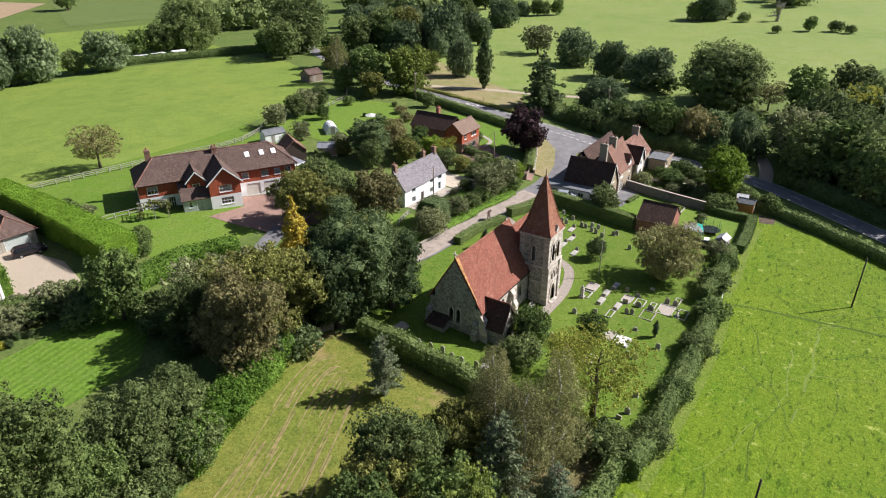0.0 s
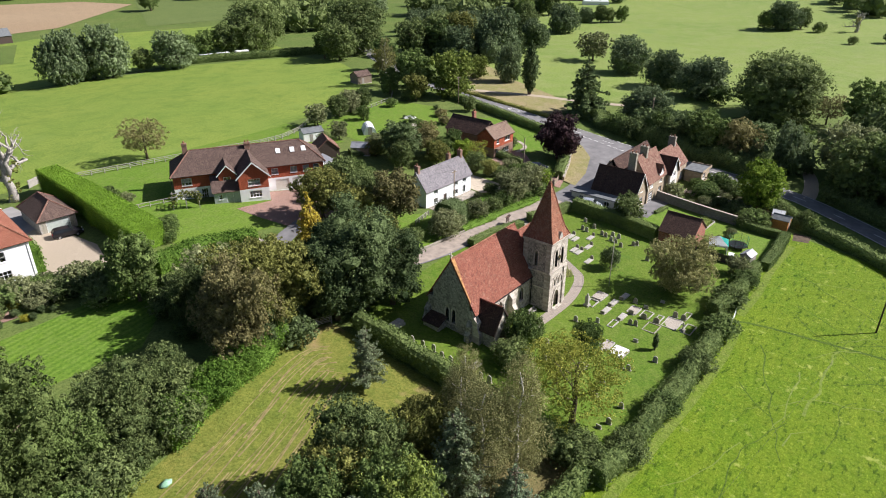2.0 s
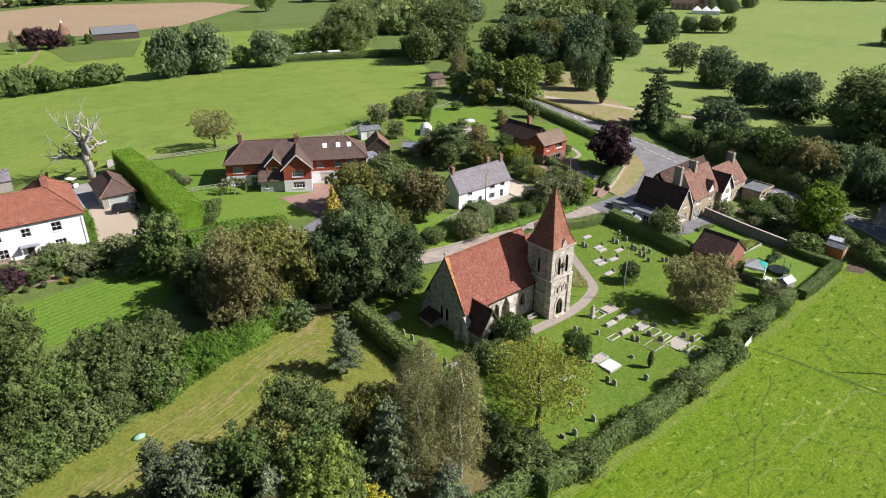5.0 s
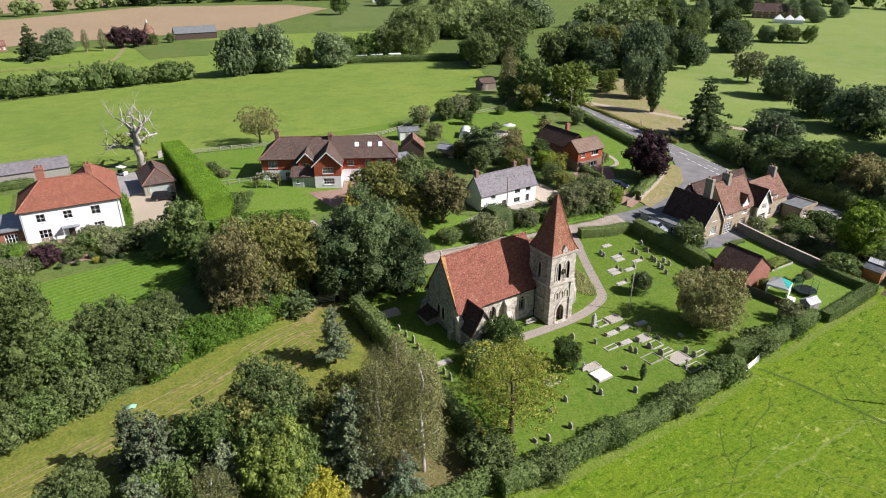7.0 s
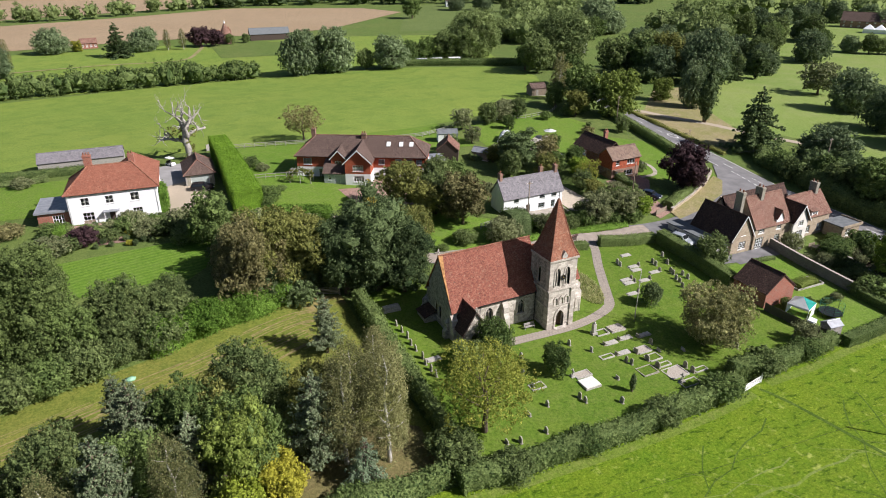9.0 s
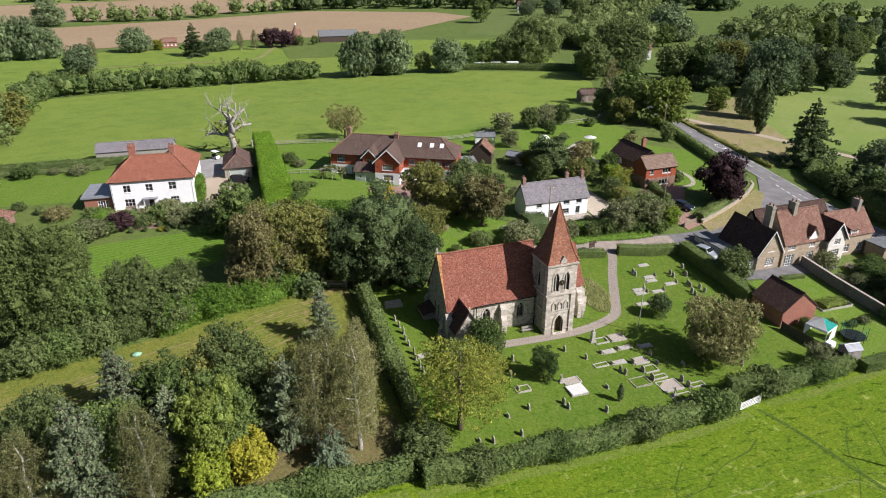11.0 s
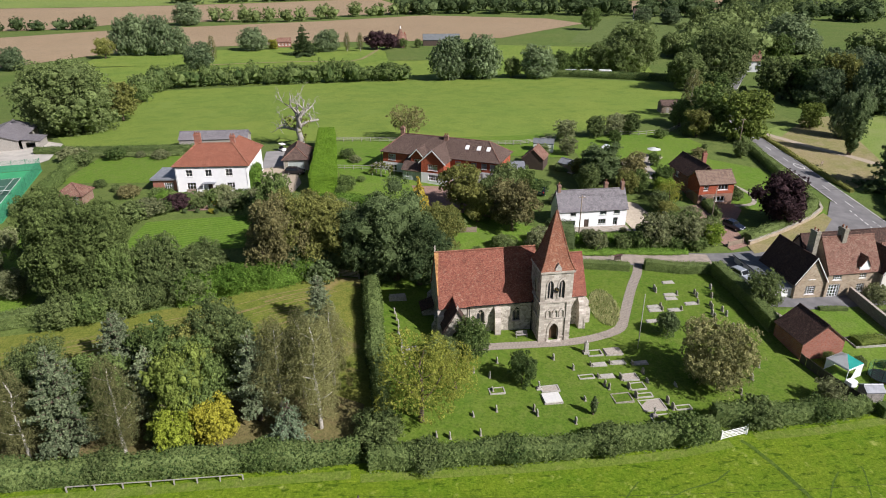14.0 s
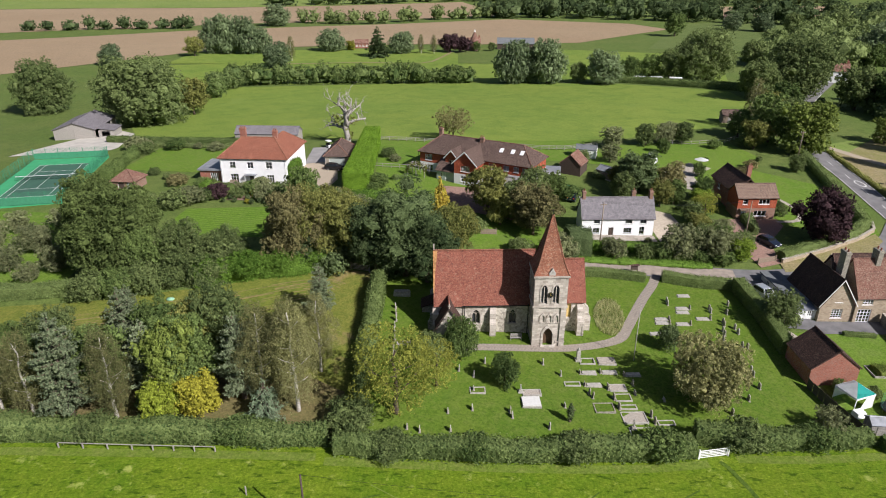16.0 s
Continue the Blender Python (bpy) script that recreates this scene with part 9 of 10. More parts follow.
# ---- garden things ----
M["canvas"] = plain("white_canvas", (0.78, 0.79, 0.80), 0.8, var=0.05)
M["teal"] = plain("teal_canvas", (0.03, 0.42, 0.36), 0.7, var=0.08)
M["green_net"] = plain("green_netting", (0.05, 0.22, 0.12), 0.8)
r = thing("gazebo", "white canvas garden gazebo with a teal roof panel", "gazebo", 39.8, -11.2, None, 18)
w, e, t = 1.55, 2.0, 3.1
for sx in (-1, 1):
    for sy in (-1, 1):
        part("leg", boxes((sx * w - 0.04, sx * w + 0.04, sy * w - 0.04, sy * w + 0.04, -0.1, e)), M["white"], r)
cs = [(-w - 0.05, -w - 0.05), (w + 0.05, -w - 0.05), (w + 0.05, w + 0.05), (-w - 0.05, w + 0.05)]
for k in range(4):
    bm = bmesh.new()
    a, b = cs[k], cs[(k + 1) % 4]
    v = [bm.verts.new((a[0], a[1], e)), bm.verts.new((b[0], b[1], e)), bm.verts.new(((a[0] + b[0]) * 0.28, (a[1] + b[1]) * 0.28, e + 0.55)), bm.verts.new((0, 0, t)), bm.verts.new((a[0] * 0.5, a[1] * 0.5, e + 0.52)), bm.verts.new((b[0] * 0.5, b[1] * 0.5, e + 0.52))]
    bm.faces.new((v[0], v[1], v[5], v[4]))
    bm.faces.new((v[4], v[5], v[3]))
    bmesh.ops.solidify(bm, geom=bm.faces[:], thickness=0.02)
    bm.verts.ensure_lookup_table()
    part("roof_panel", fix(bm), M["teal"] if k == 0 else M["canvas"], r)
    bm = bmesh.new()
    poly_solid(bm, [(*a, e - 0.28), (*b, e - 0.28), (*b, e), (*a, e)], (0.01 if k in (1, 3) else 0, 0.01 if k in (0, 2) else 0, 0))
    part("valance", fix(bm), M["canvas"], r)
bm = bmesh.new()
n = 14
poly_solid(bm, [(w - 2 * w * i / n, w + 0.02, -0.05) for i in range(n + 1)] + [(-w + 2 * w * i / n, w + 0.02, e - 0.29) for i in range(n + 1)], (0, 0.03, 0))
part("side_curtain", fix(bm), M["canvas"], r)
poly = bmesh.new()
poly_solid(poly, [(-0.6, -w - 0.02, -0.05), (w, -w - 0.02, -0.05), (w, -w - 0.02, e - 0.29), (0.2, -w - 0.02, e - 0.29)], (0, 0.03, 0))
part("side_curtain", fix(poly), M["canvas"], r)
r = thing("covered_table", "garden table under a white cover", "table", 39.0, -13.9, None, 15)
bm = boxes((-0.65, 0.65, -0.5, 0.5, 0.0, 0.85))
bmesh.ops.bevel(bm, geom=bm.edges[:], offset=0.12, segments=2)
part("cover", bm, M["canvas"], r)
# netting cage over the vegetables, made up in a trampoline's shape
r = thing("trampoline", "round green trampoline with a safety net", "trampoline", 44.0, -13.4)
V, F = [], []
tube(V, F, [(0, 0, 0.68), (0, 0, 0.74)], [1.7, 1.7], 24)
mesh("mat", V, F, M["black"], r)
for k in range(8):
    a = k * math.pi / 4
    V, F = [], []
    tube(V, F, [(1.75 * math.cos(a), 1.75 * math.sin(a), -0.1), (1.75 * math.cos(a), 1.75 * math.sin(a), 2.3)], [0.03, 0.03], 6)
    mesh("post", V, F, M["black"], r)
    for z in (0.9, 1.2, 1.5, 1.8, 2.1, 2.28):
        b = a + math.pi / 4
        V, F = [], []
        tube(V, F, [(1.75 * math.cos(a), 1.75 * math.sin(a), z), (1.75 * math.cos(b), 1.75 * math.sin(b), z)], [0.012, 0.012], 4)
        mesh("net_cord", V, F, M["green_net"], r)
# polytunnel
r = thing("polytunnel", "white plastic polytunnel in the kitchen garden", "polytunnel", 39.5, 75.5, None, -38)
bm = bmesh.new()
ring = [(-1.6 * math.cos(math.pi * k / 12), 2.1 * math.sin(math.pi * k / 12)) for k in range(13)]
poly_solid(bm, [(u, -2.6, z) for u, z in ring], (0, 5.2, 0))
part("cover", fix(bm), M["canvas"], r)
for k in range(5):
    V, F = [], []
    tube(V, F, [(u * 1.01, -2.6 + 1.3 * k, z * 1.01) for u, z in ring], [0.03] * 13, 5)
    mesh("hoop", V, F, M["lead"], r)
part("door", boxes((-0.5, 0.5, -2.66, -2.61, 0.0, 1.8)), M["grey_timber"], r)
# patio table with parasol
r = thing("parasol", "white garden parasol on the patio", "parasol", 51.5, 72.5)
V, F = [], []
tube(V, F, [(0, 0, -0.1), (0, 0, 2.5)], [0.03, 0.03], 6)
mesh("shaft", V, F, M["timber"], r)
bm = bmesh.new()
top = bm.verts.new((0, 0, 2.6))
rim = [bm.verts.new((1.7 * math.cos(k * math.pi / 4), 1.7 * math.sin(k * math.pi / 4), 2.05)) for k in range(8)]
for k in range(8):
    bm.faces.new((top, rim[k], rim[(k + 1) % 8]))
bmesh.ops.solidify(bm, geom=bm.faces[:], thickness=0.02)
part("canopy", fix(bm), M["canvas"], r)
r = thing("patio_table", "round wooden patio table under the parasol", "table", 51.5, 72.5)
V, F = [], []
tube(V, F, [(0, 0, 0.7), (0, 0, 0.75)], [0.6, 0.6], 16)
mesh("tabletop", V, F, M["timber"], r)
for k in range(4):
    a = k * math.pi / 2 + 0.5
    part("leg", boxes((0.4 * math.cos(a) - 0.03, 0.4 * math.cos(a) + 0.03, 0.4 * math.sin(a) - 0.03, 0.4 * math.sin(a) + 0.03, -0.1, 0.7)), M["timber"], r)
# terrace table and chairs of the stone house
def garden_chair(x, y, rz):
    o = thing("garden_chair", "brown wooden garden chair on the terrace", "chair", x, y, H(x, y) + 0.09, rz, "terrace chairs")
    part("seat", boxes((-0.24, 0.24, -0.24, 0.24, 0.42, 0.46)), M["timber"], o)
    part("backrest", boxes((-0.24, 0.24, 0.2, 0.24, 0.46, 0.95)), M["timber"], o)
    for sx in (-0.22, 0.17):
        for sy in (-0.22, 0.17):
            part("leg", boxes((sx, sx + 0.05, sy, sy + 0.05, 0, 0.42)), M["timber"], o)


for cx, cy in ((62.0, 2.2), (-56.5, 57.2)):
    o = thing("garden_table", "brown wooden garden table on the terrace", "table", cx, cy, H(cx, cy) + 0.09)
    part("tabletop", boxes((-0.9, 0.9, -0.5, 0.5, 0.7, 0.75)), M["timber"], o)
    for sx in (-0.8, 0.74):
        for sy in (-0.42, 0.36):
            part("leg", boxes((sx, sx + 0.06, sy, sy + 0.06, 0, 0.7)), M["timber"], o)
    for k in range(3):
        garden_chair(cx - 0.6 + 0.6 * k, cy + 0.85, 0)
        garden_chair(cx - 0.6 + 0.6 * k, cy - 0.85, 180)
stone_wall("low grey stone wall between garden terraces", [(64.2, 0.4), (62.6, -6.2), (60.9, -12.8)], 1.0, 0.32, M["lichen_stone"])
r = thing("greenhouse", "small glazed greenhouse beside the orange shed", "greenhouse", 61.6, -16.8, None, 8)
for x in (0.0, 1.85):
    for y in (0.0, 2.35):
        part("post", boxes((x, x + 0.05, y, y + 0.05, -0.2, 1.6)), M["white"], r)
for x in (0.0, 1.85):
    part("eaves_rail", boxes((x, x + 0.05, 0.05, 2.35, 1.6, 1.66)), M["white"], r)
part("ridge", boxes((0.92, 0.98, 0.0, 2.4, 2.28, 2.34)), M["white"], r)
for s in (-1, 1):
    for k in range(3):
        y = 0.06 + 0.78 * k
        slab(r, [(0.95 + s * 1.0, y, 1.66), (0.95 + s * 1.0, y + 0.72, 1.66), (0.95 + s * 0.04, y + 0.72, 2.3), (0.95 + s * 0.04, y, 2.3)][::s], M["canvas"], 0.02, "roof_pane")
        part("side_pane", boxes((0.94 + s * 0.93 - 0.006, 0.94 + s * 0.93 + 0.006, y, y + 0.72, 0.0, 1.6)), M["canvas"], r)
# shrubs and flower beds of the stone house garden
for key, x, y, h, w in (("bush_green", 70.2, -1.0, 3.4, 1.1), ("bush", 58.6, -2.8, 2.2, 1.1), ("bush", 61.0, -4.6, 1.8, 1.2), ("bush_grey", 66.4, -2.0, 1.4, 1.3), ("bush_grey", 65.4, -4.4, 1.3, 1.2), ("bush_green", 67.6, -5.6, 2.0, 1.1), ("bush", 57.2, -6.4, 1.6, 1.2), ("bush", 59.6, -8.0, 2.4, 1.2),
                        ("bush_grey", 56.4, -11.6, 2.2, 1.2), ("bush", 57.0, -14.4, 1.7, 1.2), ("bush", 62.4, -20.4, 3.3, 0.9), ("bush_green", 60.9, -21.6, 2.6, 1.0), ("bush", 66.0, -15.6, 2.2, 1.2), ("bush", 68.4, -10.6, 2.6, 1.1), ("bush_grey", 62.0, -9.8, 1.3, 1.3), ("bush_green", 56.0, -4.0, 1.2, 1.2), ("bush", 63.6, -2.2, 1.5, 1.1)):
    plant(key, x, y, h, w)
hedge("leafy vegetables growing in a raised bed", [(46.6, -5.2), (49.0, -5.1), (51.2, -5.3)], 1.9, 0.8, "fresh", 0.14, 18, 93, 0.6, cat="vegetables", name="vegetable_row")
hedge("low clipped box hedge along the terrace", [(47.2, 3.6), (49.4, 3.3), (51.6, 3.0)], 0.8, 0.6, "hawthorn", 0.1, 26, 94, 0.06, flat=True, step=0.6)
r = thing("raised_bed", "raised vegetable bed edged with pale boards", "garden bed", 48.9, -5.2, None, -2)
for q in ((-3.0, 3.0, -1.35, -1.27, -0.2, 0.32), (-3.0, 3.0, 1.27, 1.35, -0.2, 0.32), (-3.08, -3.0, -1.35, 1.35, -0.2, 0.32), (3.0, 3.08, -1.35, 1.35, -0.2, 0.32)):
    part("edging_board", boxes(q), M["pale_stone"], r)
for key, x, y, h, w in (("bush_green", 39.2, -9.0, 1.8, 0.7), ("bush", 42.9, -10.4, 1.7, 0.8), ("bush", 46.8, -10.8, 0.9, 1.3), ("bush_grey", 49.4, -10.6, 1.0, 1.4)):
    plant(key, x, y, h, w)
M["bed_soil"] = plain("garden_soil", (0.085, 0.062, 0.042), 0.98, var=0.4, scale=1.6)
# dark brown ground laid between the garden shrubs
drape("flower_bed", [(64.9, -0.5), (70.4, -0.9), (69.4, -7.6), (67.2, -13.2), (61.8, -12.6), (63.3, -6.2)], M["bed_soil"], 0.05, 1.2, "dark planted soil bed under the garden tree", "flower bed")
drape("flower_bed", [(55.0, -5.0), (60.4, -7.4), (59.6, -12.6), (55.0, -13.0)], M["bed_soil"], 0.05, 1.2, "dark planted soil bed by the garden wall", "flower bed")
drape("bare_soil", [(54.6, -20.2), (58.4, -19.6), (58.8, -22.6), (55.6, -22.8)], M["bed_soil"], 0.062, 0.8, "patch of bare brown soil at the hedge end", "soil")
# noticeboard by the lane, grit bins and odds
r = thing("noticeboard", "dark wooden church noticeboard under a small roof", "noticeboard", 20.6, 20.9, None, 10)
for x in (-0.65, 0.57):
    part("post", boxes((x, x + 0.08, -0.04, 0.04, -0.3, 1.7)), M["dark_timber"], r)
part("board", boxes((-0.565, 0.565, -0.05, 0.03, 0.75, 1.55)), M["dark_timber"], r)
slab(r, [(-0.8, -0.3, 1.62), (0.8, -0.3, 1.62), (0.8, 0, 1.85), (-0.8, 0, 1.85)], M["dark_tile"], 0.04)
slab(r, [(0.8, 0.3, 1.62), (-0.8, 0.3, 1.62), (-0.8, 0, 1.85), (0.8, 0, 1.85)], M["dark_tile"], 0.04)
for x, y, c in ((43.3, 8.3, "green_net"), (43.9, 8.2, "black"), (31.5, 46.5, "black"), (16.5, 57.5, "green_net")):
    r = thing("wheelie_bin", "dark plastic wheeled rubbish bin by the house", "bin", x, y, H(x, y) + 0.08)
    bm = bmesh.new()
    poly_solid(bm, [(-0.24, -0.24, 0.08), (0.24, -0.24, 0.08), (0.24, 0.3, 0.08), (-0.24, 0.3, 0.08)], (0, 0, 0.9))
    part("body", fix(bm), M[c], r)
    part("lid", boxes((-0.27, 0.27, -0.3, 0.34, 0.985, 1.05)), M[c], r)
    for s in (-0.2, 0.2):
        V, F = [], []
        tube(V, F, [(s - 0.03, 0.3, 0.1), (s + 0.03, 0.3, 0.1)], [0.1, 0.1], 10)
        mesh("wheel", V, F, M["tyre"], r)
r = thing("garden_tarpaulin", "pale green tarpaulin over a small heap in the glade", "tarpaulin", -53.4, 9.4)
V, F = core((0, 0, 0.15), (0.7, 0.45, 0.28), np.random.default_rng(5), 0.08)
mesh("sheet", V.tolist(), F, plain("pale_green_sheet", (0.25, 0.45, 0.30), 0.6, var=0.3), r, smooth=True, uv=False)
# pergola at the red house
r = thing("pergola", "timber pergola hung with climbers by the red house", "pergola", -19.0, 65.8, None, -30)
for x in (0, 2.2, 4.4):
    for y in (0, 2.2):
        part("post", boxes((x - 0.06, x + 0.06, y - 0.06, y + 0.06, -0.4, 2.3)), M["grey_timber"], r)
for y in (0, 2.2):
    part("beam", boxes((-0.3, 4.7, y - 0.05, y + 0.05, 2.3, 2.45)), M["grey_timber"], r)
for k in range(7):
    part("rafter", boxes((0.68 * k, 0.68 * k + 0.06, -0.4, 2.6, 2.452, 2.56)), M["grey_timber"], r)
foliage("climber", [((x, y, z), (0.55, 0.5, 0.55)) for x, y, z in ((0, 0, 1.2), (0, 0.2, 2.2), (1.2, 0.1, 2.5), (4.3, 0.1, 1.3), (4.4, 0.3, 2.3), (3.3, 0.1, 2.5), (2.2, 1.2, 2.5))], 900, 0.14, LEAF["olive"], r, 9, cored=0.5)

# ---- the dead tree ----
def dead_tree(x, y, h):
    r = thing("dead_tree", "tall bleached leafless dead oak with broken limbs", "tree", x, y)
    rng = np.random.default_rng(3)
    V, F = [], []
    tr = [Vector((0.25 * math.sin(k * 1.3), 0.2 * math.cos(k * 1.1), h * 0.5 * k / 6 - (0.4 if k == 0 else 0))) for k in range(7)]
    tube(V, F, tr, [0.95, 0.8, 0.72, 0.66, 0.6, 0.52, 0.42], 9)
    mesh("trunk", V, F, M["dead_wood"], r, smooth=True, uv=False)

    def limb(a, d, ln, rad, depth):
        pts = [a]
        for k in range(4):
            d = (d + Vector(rng.normal(0, 0.42, 3)) + Vector((0, 0, 0.04))).normalized()
            pts.append(pts[-1] + d * ln / 4)
        tube(VV, FF, pts, [rad * (1 - 0.2 * k) for k in range(5)], 6)
        if depth:
            for k in (2, 3, 4):
                dd = (d + Vector(rng.normal(0, 0.75, 3))).normalized()
                limb(pts[k], dd, ln * rng.uniform(0.45, 0.65), rad * (1 - 0.2 * k) * 0.8 + 0.015, depth - 1)

    for k in range(9):
        a = k * 2.4
        f = 0.45 + 0.55 * k / 8
        base = tr[0].lerp(tr[6], f)
        VV, FF = [], []
        limb(base, Vector((math.cos(a), math.sin(a), 0.2 + 0.5 * f)).normalized(), h * (0.56 - 0.14 * f) * rng.uniform(0.8, 1.1), 0.62 * (1.25 - 0.6 * f), 2)
        mesh("limb", VV, FF, M["dead_wood"], r, smooth=True, uv=False)
    foliage("ivy", [((0.3, 0, 2.2), (1.1, 1.0, 2.2)), ((-0.2, 0.3, 5.0), (0.8, 0.8, 1.6)), ((1.6, 0.5, 6.2), (1.2, 1.0, 0.8)), ((-2.4, 0.2, 6.8), (1.3, 1.0, 0.9))], 900, 0.17, LEAF["olive"], r, 4, cored=0)


dead_tree(-35.6, 91.5, 16.5)
dead_tree(345.0, 20.0, 12.0)

# ---- tennis court ----
M["court"] = plain("dark_green_court", (0.045, 0.11, 0.075), 0.85, var=0.1, scale=0.5)
M["court_edge"] = plain("bright_green_court", (0.05, 0.30, 0.13), 0.85, var=0.1, scale=0.5)
r = thing("tennis_court", "green hard tennis court with white lines and a fence", "tennis court", -99.6, 63.6, H(-99.6, 63.6) + 0.25, 9.3)
part("surround", boxes((-8.6, 8.6, -17.3, 17.3, -1.6, 0.0)), M["court_edge"], r)
part("playing_surface", boxes((-5.5, 5.5, -11.9, 11.9, 0.0, 0.008)), M["court"], r)
q = 0.09
for s in ((-5.485, -5.485 + q, -11.885, 11.885), (5.485 - q, 5.485, -11.885, 11.885), (-4.115, -4.115 + q, -11.79, 11.79), (4.115 - q, 4.115, -11.79, 11.79), (-q / 2, q / 2, -6.4, 6.4)):
    part("line", boxes((*s, 0.008, 0.014)), M["white_line"], r)
for s in ((-5.39, -4.12, -11.885, -11.885 + q), (-5.39, 5.39, 11.885 - q, 11.885), (-4.02, 4.02, -6.4 - q, -6.4), (-4.02, 4.02, 6.4, 6.4 + q), (-4.11, 5.39, -11.885, -11.885 + q)):
    part("line", boxes((*s, 0.009, 0.0145)), M["white_line"], r)
for x in (-6.4, 6.4):
    part("net_post", boxes((x - 0.05, x + 0.05, -0.05, 0.05, 0, 1.07)), M["green_net"], r)
net = boxes((-6.35, 6.35, -0.025, 0.025, 0.93, 1.0))
part("net_tape", net, M["white"], r)
bm = bmesh.new()
for k in range(64):
    x = -6.3 + 0.2 * k
    box(bm, x, x + 0.02, -0.01, 0.01, 0.06, 0.93)
for k in range(6):
    box(bm, -6.3, 6.3, -0.008, 0.008, 0.1 + 0.15 * k, 0.12 + 0.15 * k)
tagged(part("net", bm, M["black"], r), kind="stuff")
per = [(-8.5, -17.2), (8.5, -17.2), (8.5, 17.2), (-8.5, 17.2)]
for (ax, ay), (bx, by) in zip(per, per[1:] + per[:1]):
    n = 6 if abs(ax - bx) > 1 else 12
    for k in range(n):
        x, y = ax + (bx - ax) * k / n, ay + (by - ay) * k / n
        part("fence_post", boxes((x - 0.04, x + 0.04, y - 0.04, y + 0.04, 0, 2.75)), M["green_net"], r)
    bm = bmesh.new()
    dx, dy = (0.0, 0.008) if abs(ax - bx) > 1 else (0.008, 0.0)
    for k in range(22):
        z = 0.1 + 0.12 * k
        poly_solid(bm, [(ax, ay, z), (bx, by, z), (bx, by, z + 0.012), (ax, ay, z + 0.012)], (dx * 2, dy * 2, 0))
    m = int(math.hypot(bx - ax, by - ay) / 0.16)
    for k in range(m):
        x, y = ax + (bx - ax) * k / m, ay + (by - ay) * k / m
        box(bm, x - 0.006, x + 0.006, y - 0.006, y + 0.006, 0.05, 2.7)
    tagged(part("mesh_panel", fix(bm), M["green_net"], r), kind="stuff")
for ay in (-17.2, 17.2):
    bm = boxes((-8.4, 8.4, ay - 0.02, ay + 0.02, 0.1, 1.6))
    part("windbreak", bm, M["green_net"], r, "green windbreak netting along the court's end")

# ---- farm barn ----
r = thing("barn", "low grey open farm barn with a weathered sheet roof", "barn", -108.3, 106.0, None, 95)
zb = 2.6
for k in range(5):
    for j in range(3):
        part("post", boxes((4.2 * k - 0.1, 4.2 * k + 0.1, 5.5 * j - 0.1, 5.5 * j + 0.1, -0.6, zb)), M["grey_timber"], r)
S, E, N, W = four(0, 16.8, 0, 11)
wall(r, N, -0.6, zb, M["grey_timber"], (), 0.1)
wall(r, E, -0.6, zb, M["grey_timber"], (), 0.1, gable=4.3)
wall(r, W, -0.6, zb, M["grey_timber"], (), 0.1, gable=4.3)
wall(r, S, -0.6, zb, M["grey_timber"], [(0.4, 4.0, -0.6, 2.3), (8.6, 12.4, -0.6, 2.3)], 0.1)
gable_roof(r, 0, 16.8, 0, 11, zb, 4.4, M["slate"], "x", 0.5, 0.4)
S, E, N, W = four(0.5, 6.5, -5.0, -0.6)
wall(r, S, -0.6, 2.1, M["grey_timber"], (), 0.1)
wall(r, W, -0.6, 2.1, M["grey_timber"], [(1.0, 3.2, -0.6, 1.8)], 0.1)
wall(r, E, -0.6, 2.1, M["grey_timber"], (), 0.1)
slab(r, [(0.2, -5.3, 2.1), (6.8, -5.3, 2.1), (6.8, -0.5, 2.75), (0.2, -0.5, 2.75)], M["slate"], 0.1)

# ---- far buildings ----
def far_house(x, y, rz, w, d, eave, top, wallmat, roofmat, label, wins=3, chim=True):
    r = thing("house", label, "house", x, y, None, rz)
    S, E, N, W = four(0, w, 0, d)
    holes = [(w * (k + 0.5) / wins - 0.5, w * (k + 0.5) / wins + 0.5, z, z + 1.2) for k in range(wins) for z in ((0.8, 3.3) if eave > 4 else (0.9,))]
    wall(r, S, -1, eave, M[wallmat], holes, 0.3)
    for h in holes:
        window(r, S, *h)
    wall(r, N, -1, eave, M[wallmat], (), 0.3)
    for s in (E, W):
        wall(r, s, -1, eave, M[wallmat], (), 0.3, gable=top - 0.1)
    gable_roof(r, 0, w, 0, d, eave, top, M[roofmat], "x", 0.35, 0.2)
    if chim:
        chimney(r, w - 0.8, d / 2, eave, top + 1.2, 0.8, 0.7, M["brick"], 2)


far_house(160.5, 209.0, -20, 8.0, 6.0, 5.0, 7.8, "white_wall", "mixed_tile", "white-walled house with a tiled roof among trees")
far_house(28.0, 330.0, -6, 22.0, 9.0, 3.4, 6.2, "dark_timber", "felt", "long dark farm building with a grey roof", 0, False)
far_house(10.0, 330.0, 0, 8.0, 6.0, 3.6, 6.4, "brick", "mixed_tile", "brick farmhouse with a weathered tile roof among trees")
r = thing("oast_house", "round brick oast house with a conical brown roof", "oast house", 14.0, 326.0)
V, F = [], []
tube(V, F, [(0, 0, -1), (0, 0, 5.2)], [2.7, 2.7], 20)
mesh("wall", V, F, M["brown_brick"], r)
V, F = [], []
tube(V, F, [(0, 0, 5.1), (0, 0, 10.6)], [3.0, 0.45], 20)
mesh("roof", V, F, M["mixed_tile"], r)
V, F = [], []
tube(V, F, [(0, 0, 10.6), (0.15, 0, 12.0)], [0.5, 0.12], 10)
mesh("cowl", V, F, M["white"], r)
far_house(-58.0, 338.0, 4, 8.0, 6.0, 2.8, 4.8, "brick", "mixed_tile", "low red-roofed farm building among trees", 4, False)
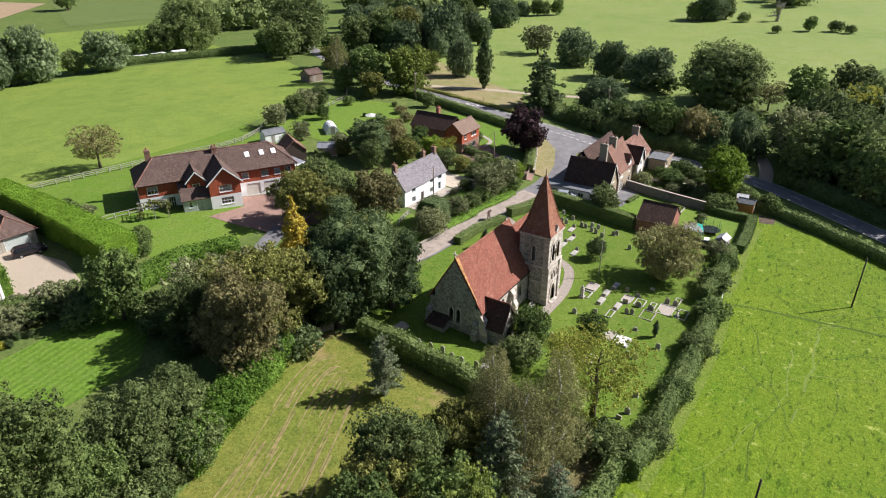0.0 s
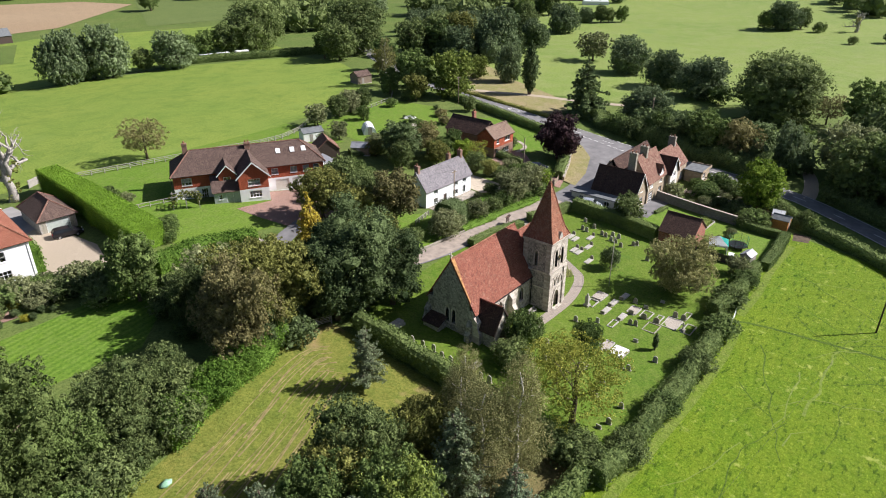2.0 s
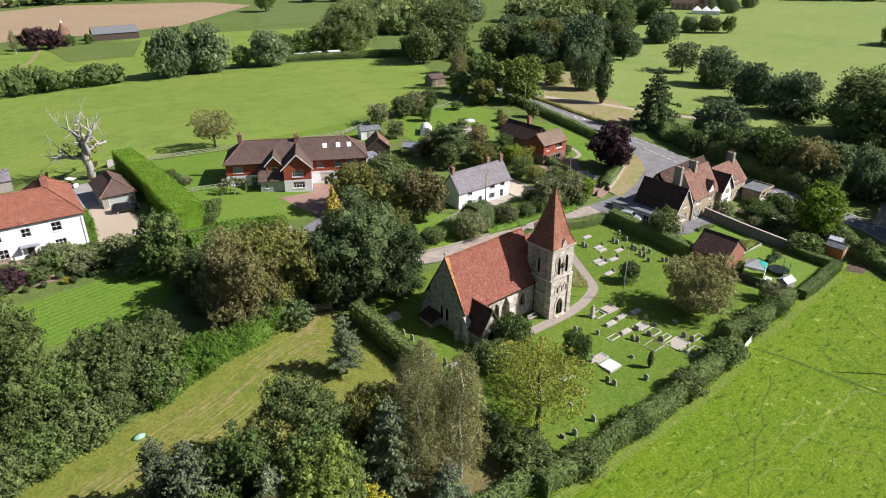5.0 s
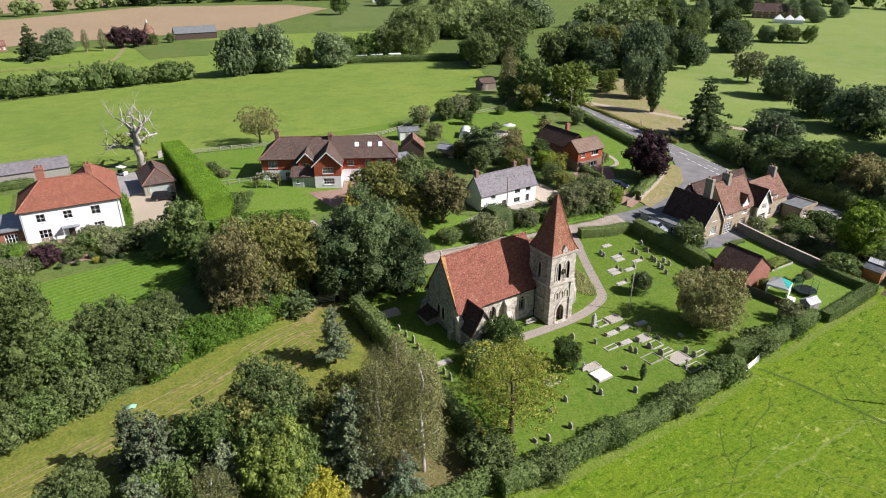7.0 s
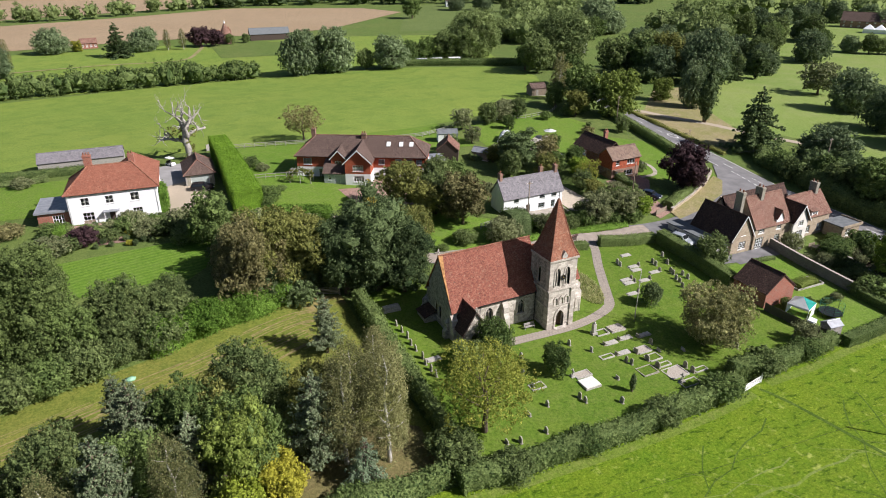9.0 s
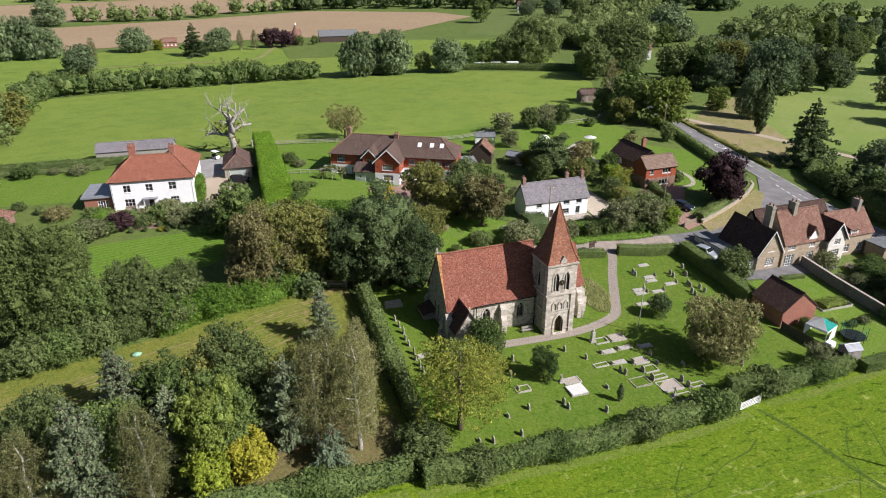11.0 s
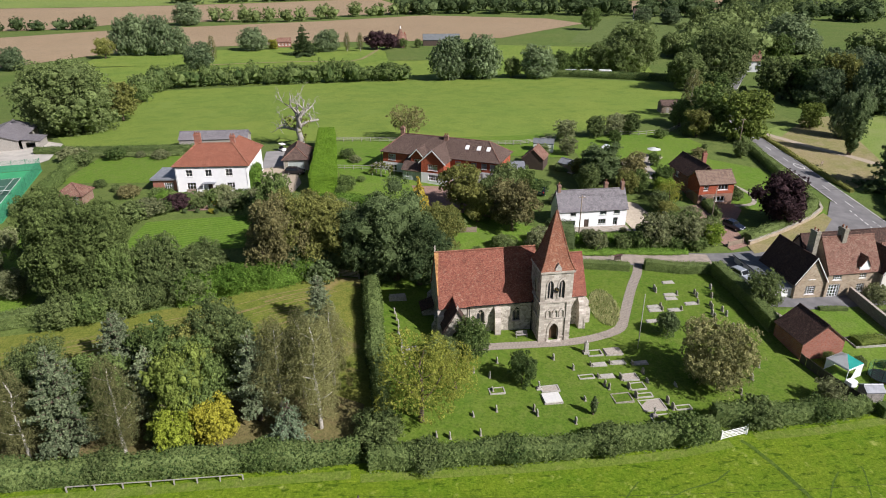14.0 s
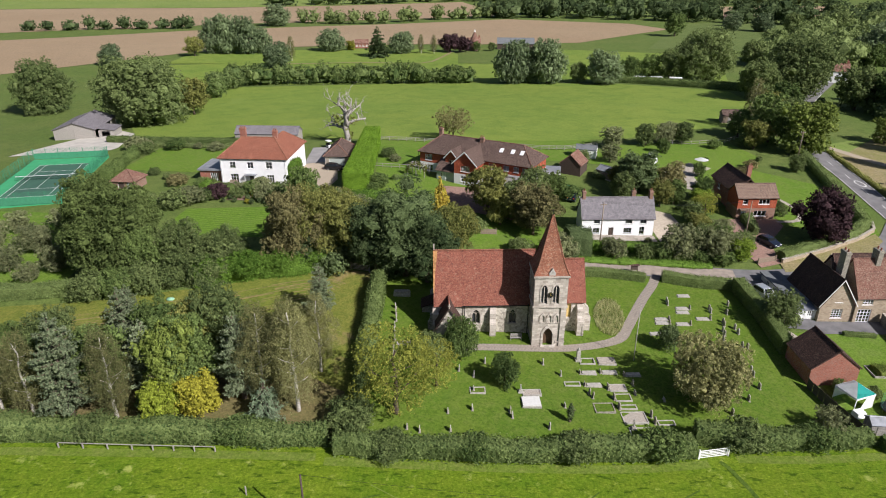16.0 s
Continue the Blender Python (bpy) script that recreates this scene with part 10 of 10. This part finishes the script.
far_house(388.0, 222.0, -60, 26.0, 11.0, 4.5, 9.5, "brown_brick", "brown_tile", "large brown-roofed country house in the parkland", 6)
far_house(224.0, 470.0, -20, 10.0, 7.0, 5.0, 8.5, "white_wall", "brown_tile", "white far house at the field edge")
far_house(318.0, 560.0, -20, 14.0, 7.0, 5.0, 8.5, "brick", "orange_tile", "red-roofed house on the far hillside")
r = thing("marquee", "white peaked marquee on the parkland lawn", "marquee", 372.0, 196.0, None, -60)
for k in range(3):
    bm = bmesh.new()
    x = k * 6.0
    base = [bm.verts.new(p) for p in ((x, 0, 2.4), (x + 5.96, 0, 2.4), (x + 5.96, 7, 2.4), (x, 7, 2.4))]
    foot = [bm.verts.new((v.co.x, v.co.y, -0.4)) for v in base]
    top = bm.verts.new((x + 3, 3.5, 5.2))
    for i in range(4):
        bm.faces.new((base[i], base[(i + 1) % 4], top))
        bm.faces.new((foot[i], foot[(i + 1) % 4], base[(i + 1) % 4], base[i]))
    part("bay", fix(bm), M["canvas"], r)
for x, y, rz in ((76.0, 203.5, -14), (82.5, 202.0, -10), (90.5, 200.5, -16)):
    r = thing("caravan", "white touring caravan parked behind the far hedge", "caravan", x, y, None, rz)
    bm = boxes((-2.6, 2.6, -1.1, 1.1, 0.5, 2.6))
    bmesh.ops.bevel(bm, geom=bm.edges[:], offset=0.2, segments=2)
    part("body", bm, M["white"], r)
    part("window", boxes((-1.6, 1.6, -1.13, -1.09, 1.4, 2.0)), M["car_glass"], r)
    for s in (-1, 1):
        V, F = [], []
        tube(V, F, [(0, s * 0.9, 0.3), (0, s * 1.1, 0.3)], [0.32, 0.32], 12)
        mesh("wheel", V, F, M["tyre"], r)
r = thing("road_sign", "brown wooden sign board on two posts in dry grass", "sign", 90.9, 62.3, None, 30)
for x in (-0.55, 0.47):
    part("post", boxes((x, x + 0.08, -0.04, 0.04, -0.3, 1.3)), M["timber"], r)
part("board", boxes((-0.465, 0.465, -0.03, 0.03, 0.6, 1.25)), M["timber"], r)
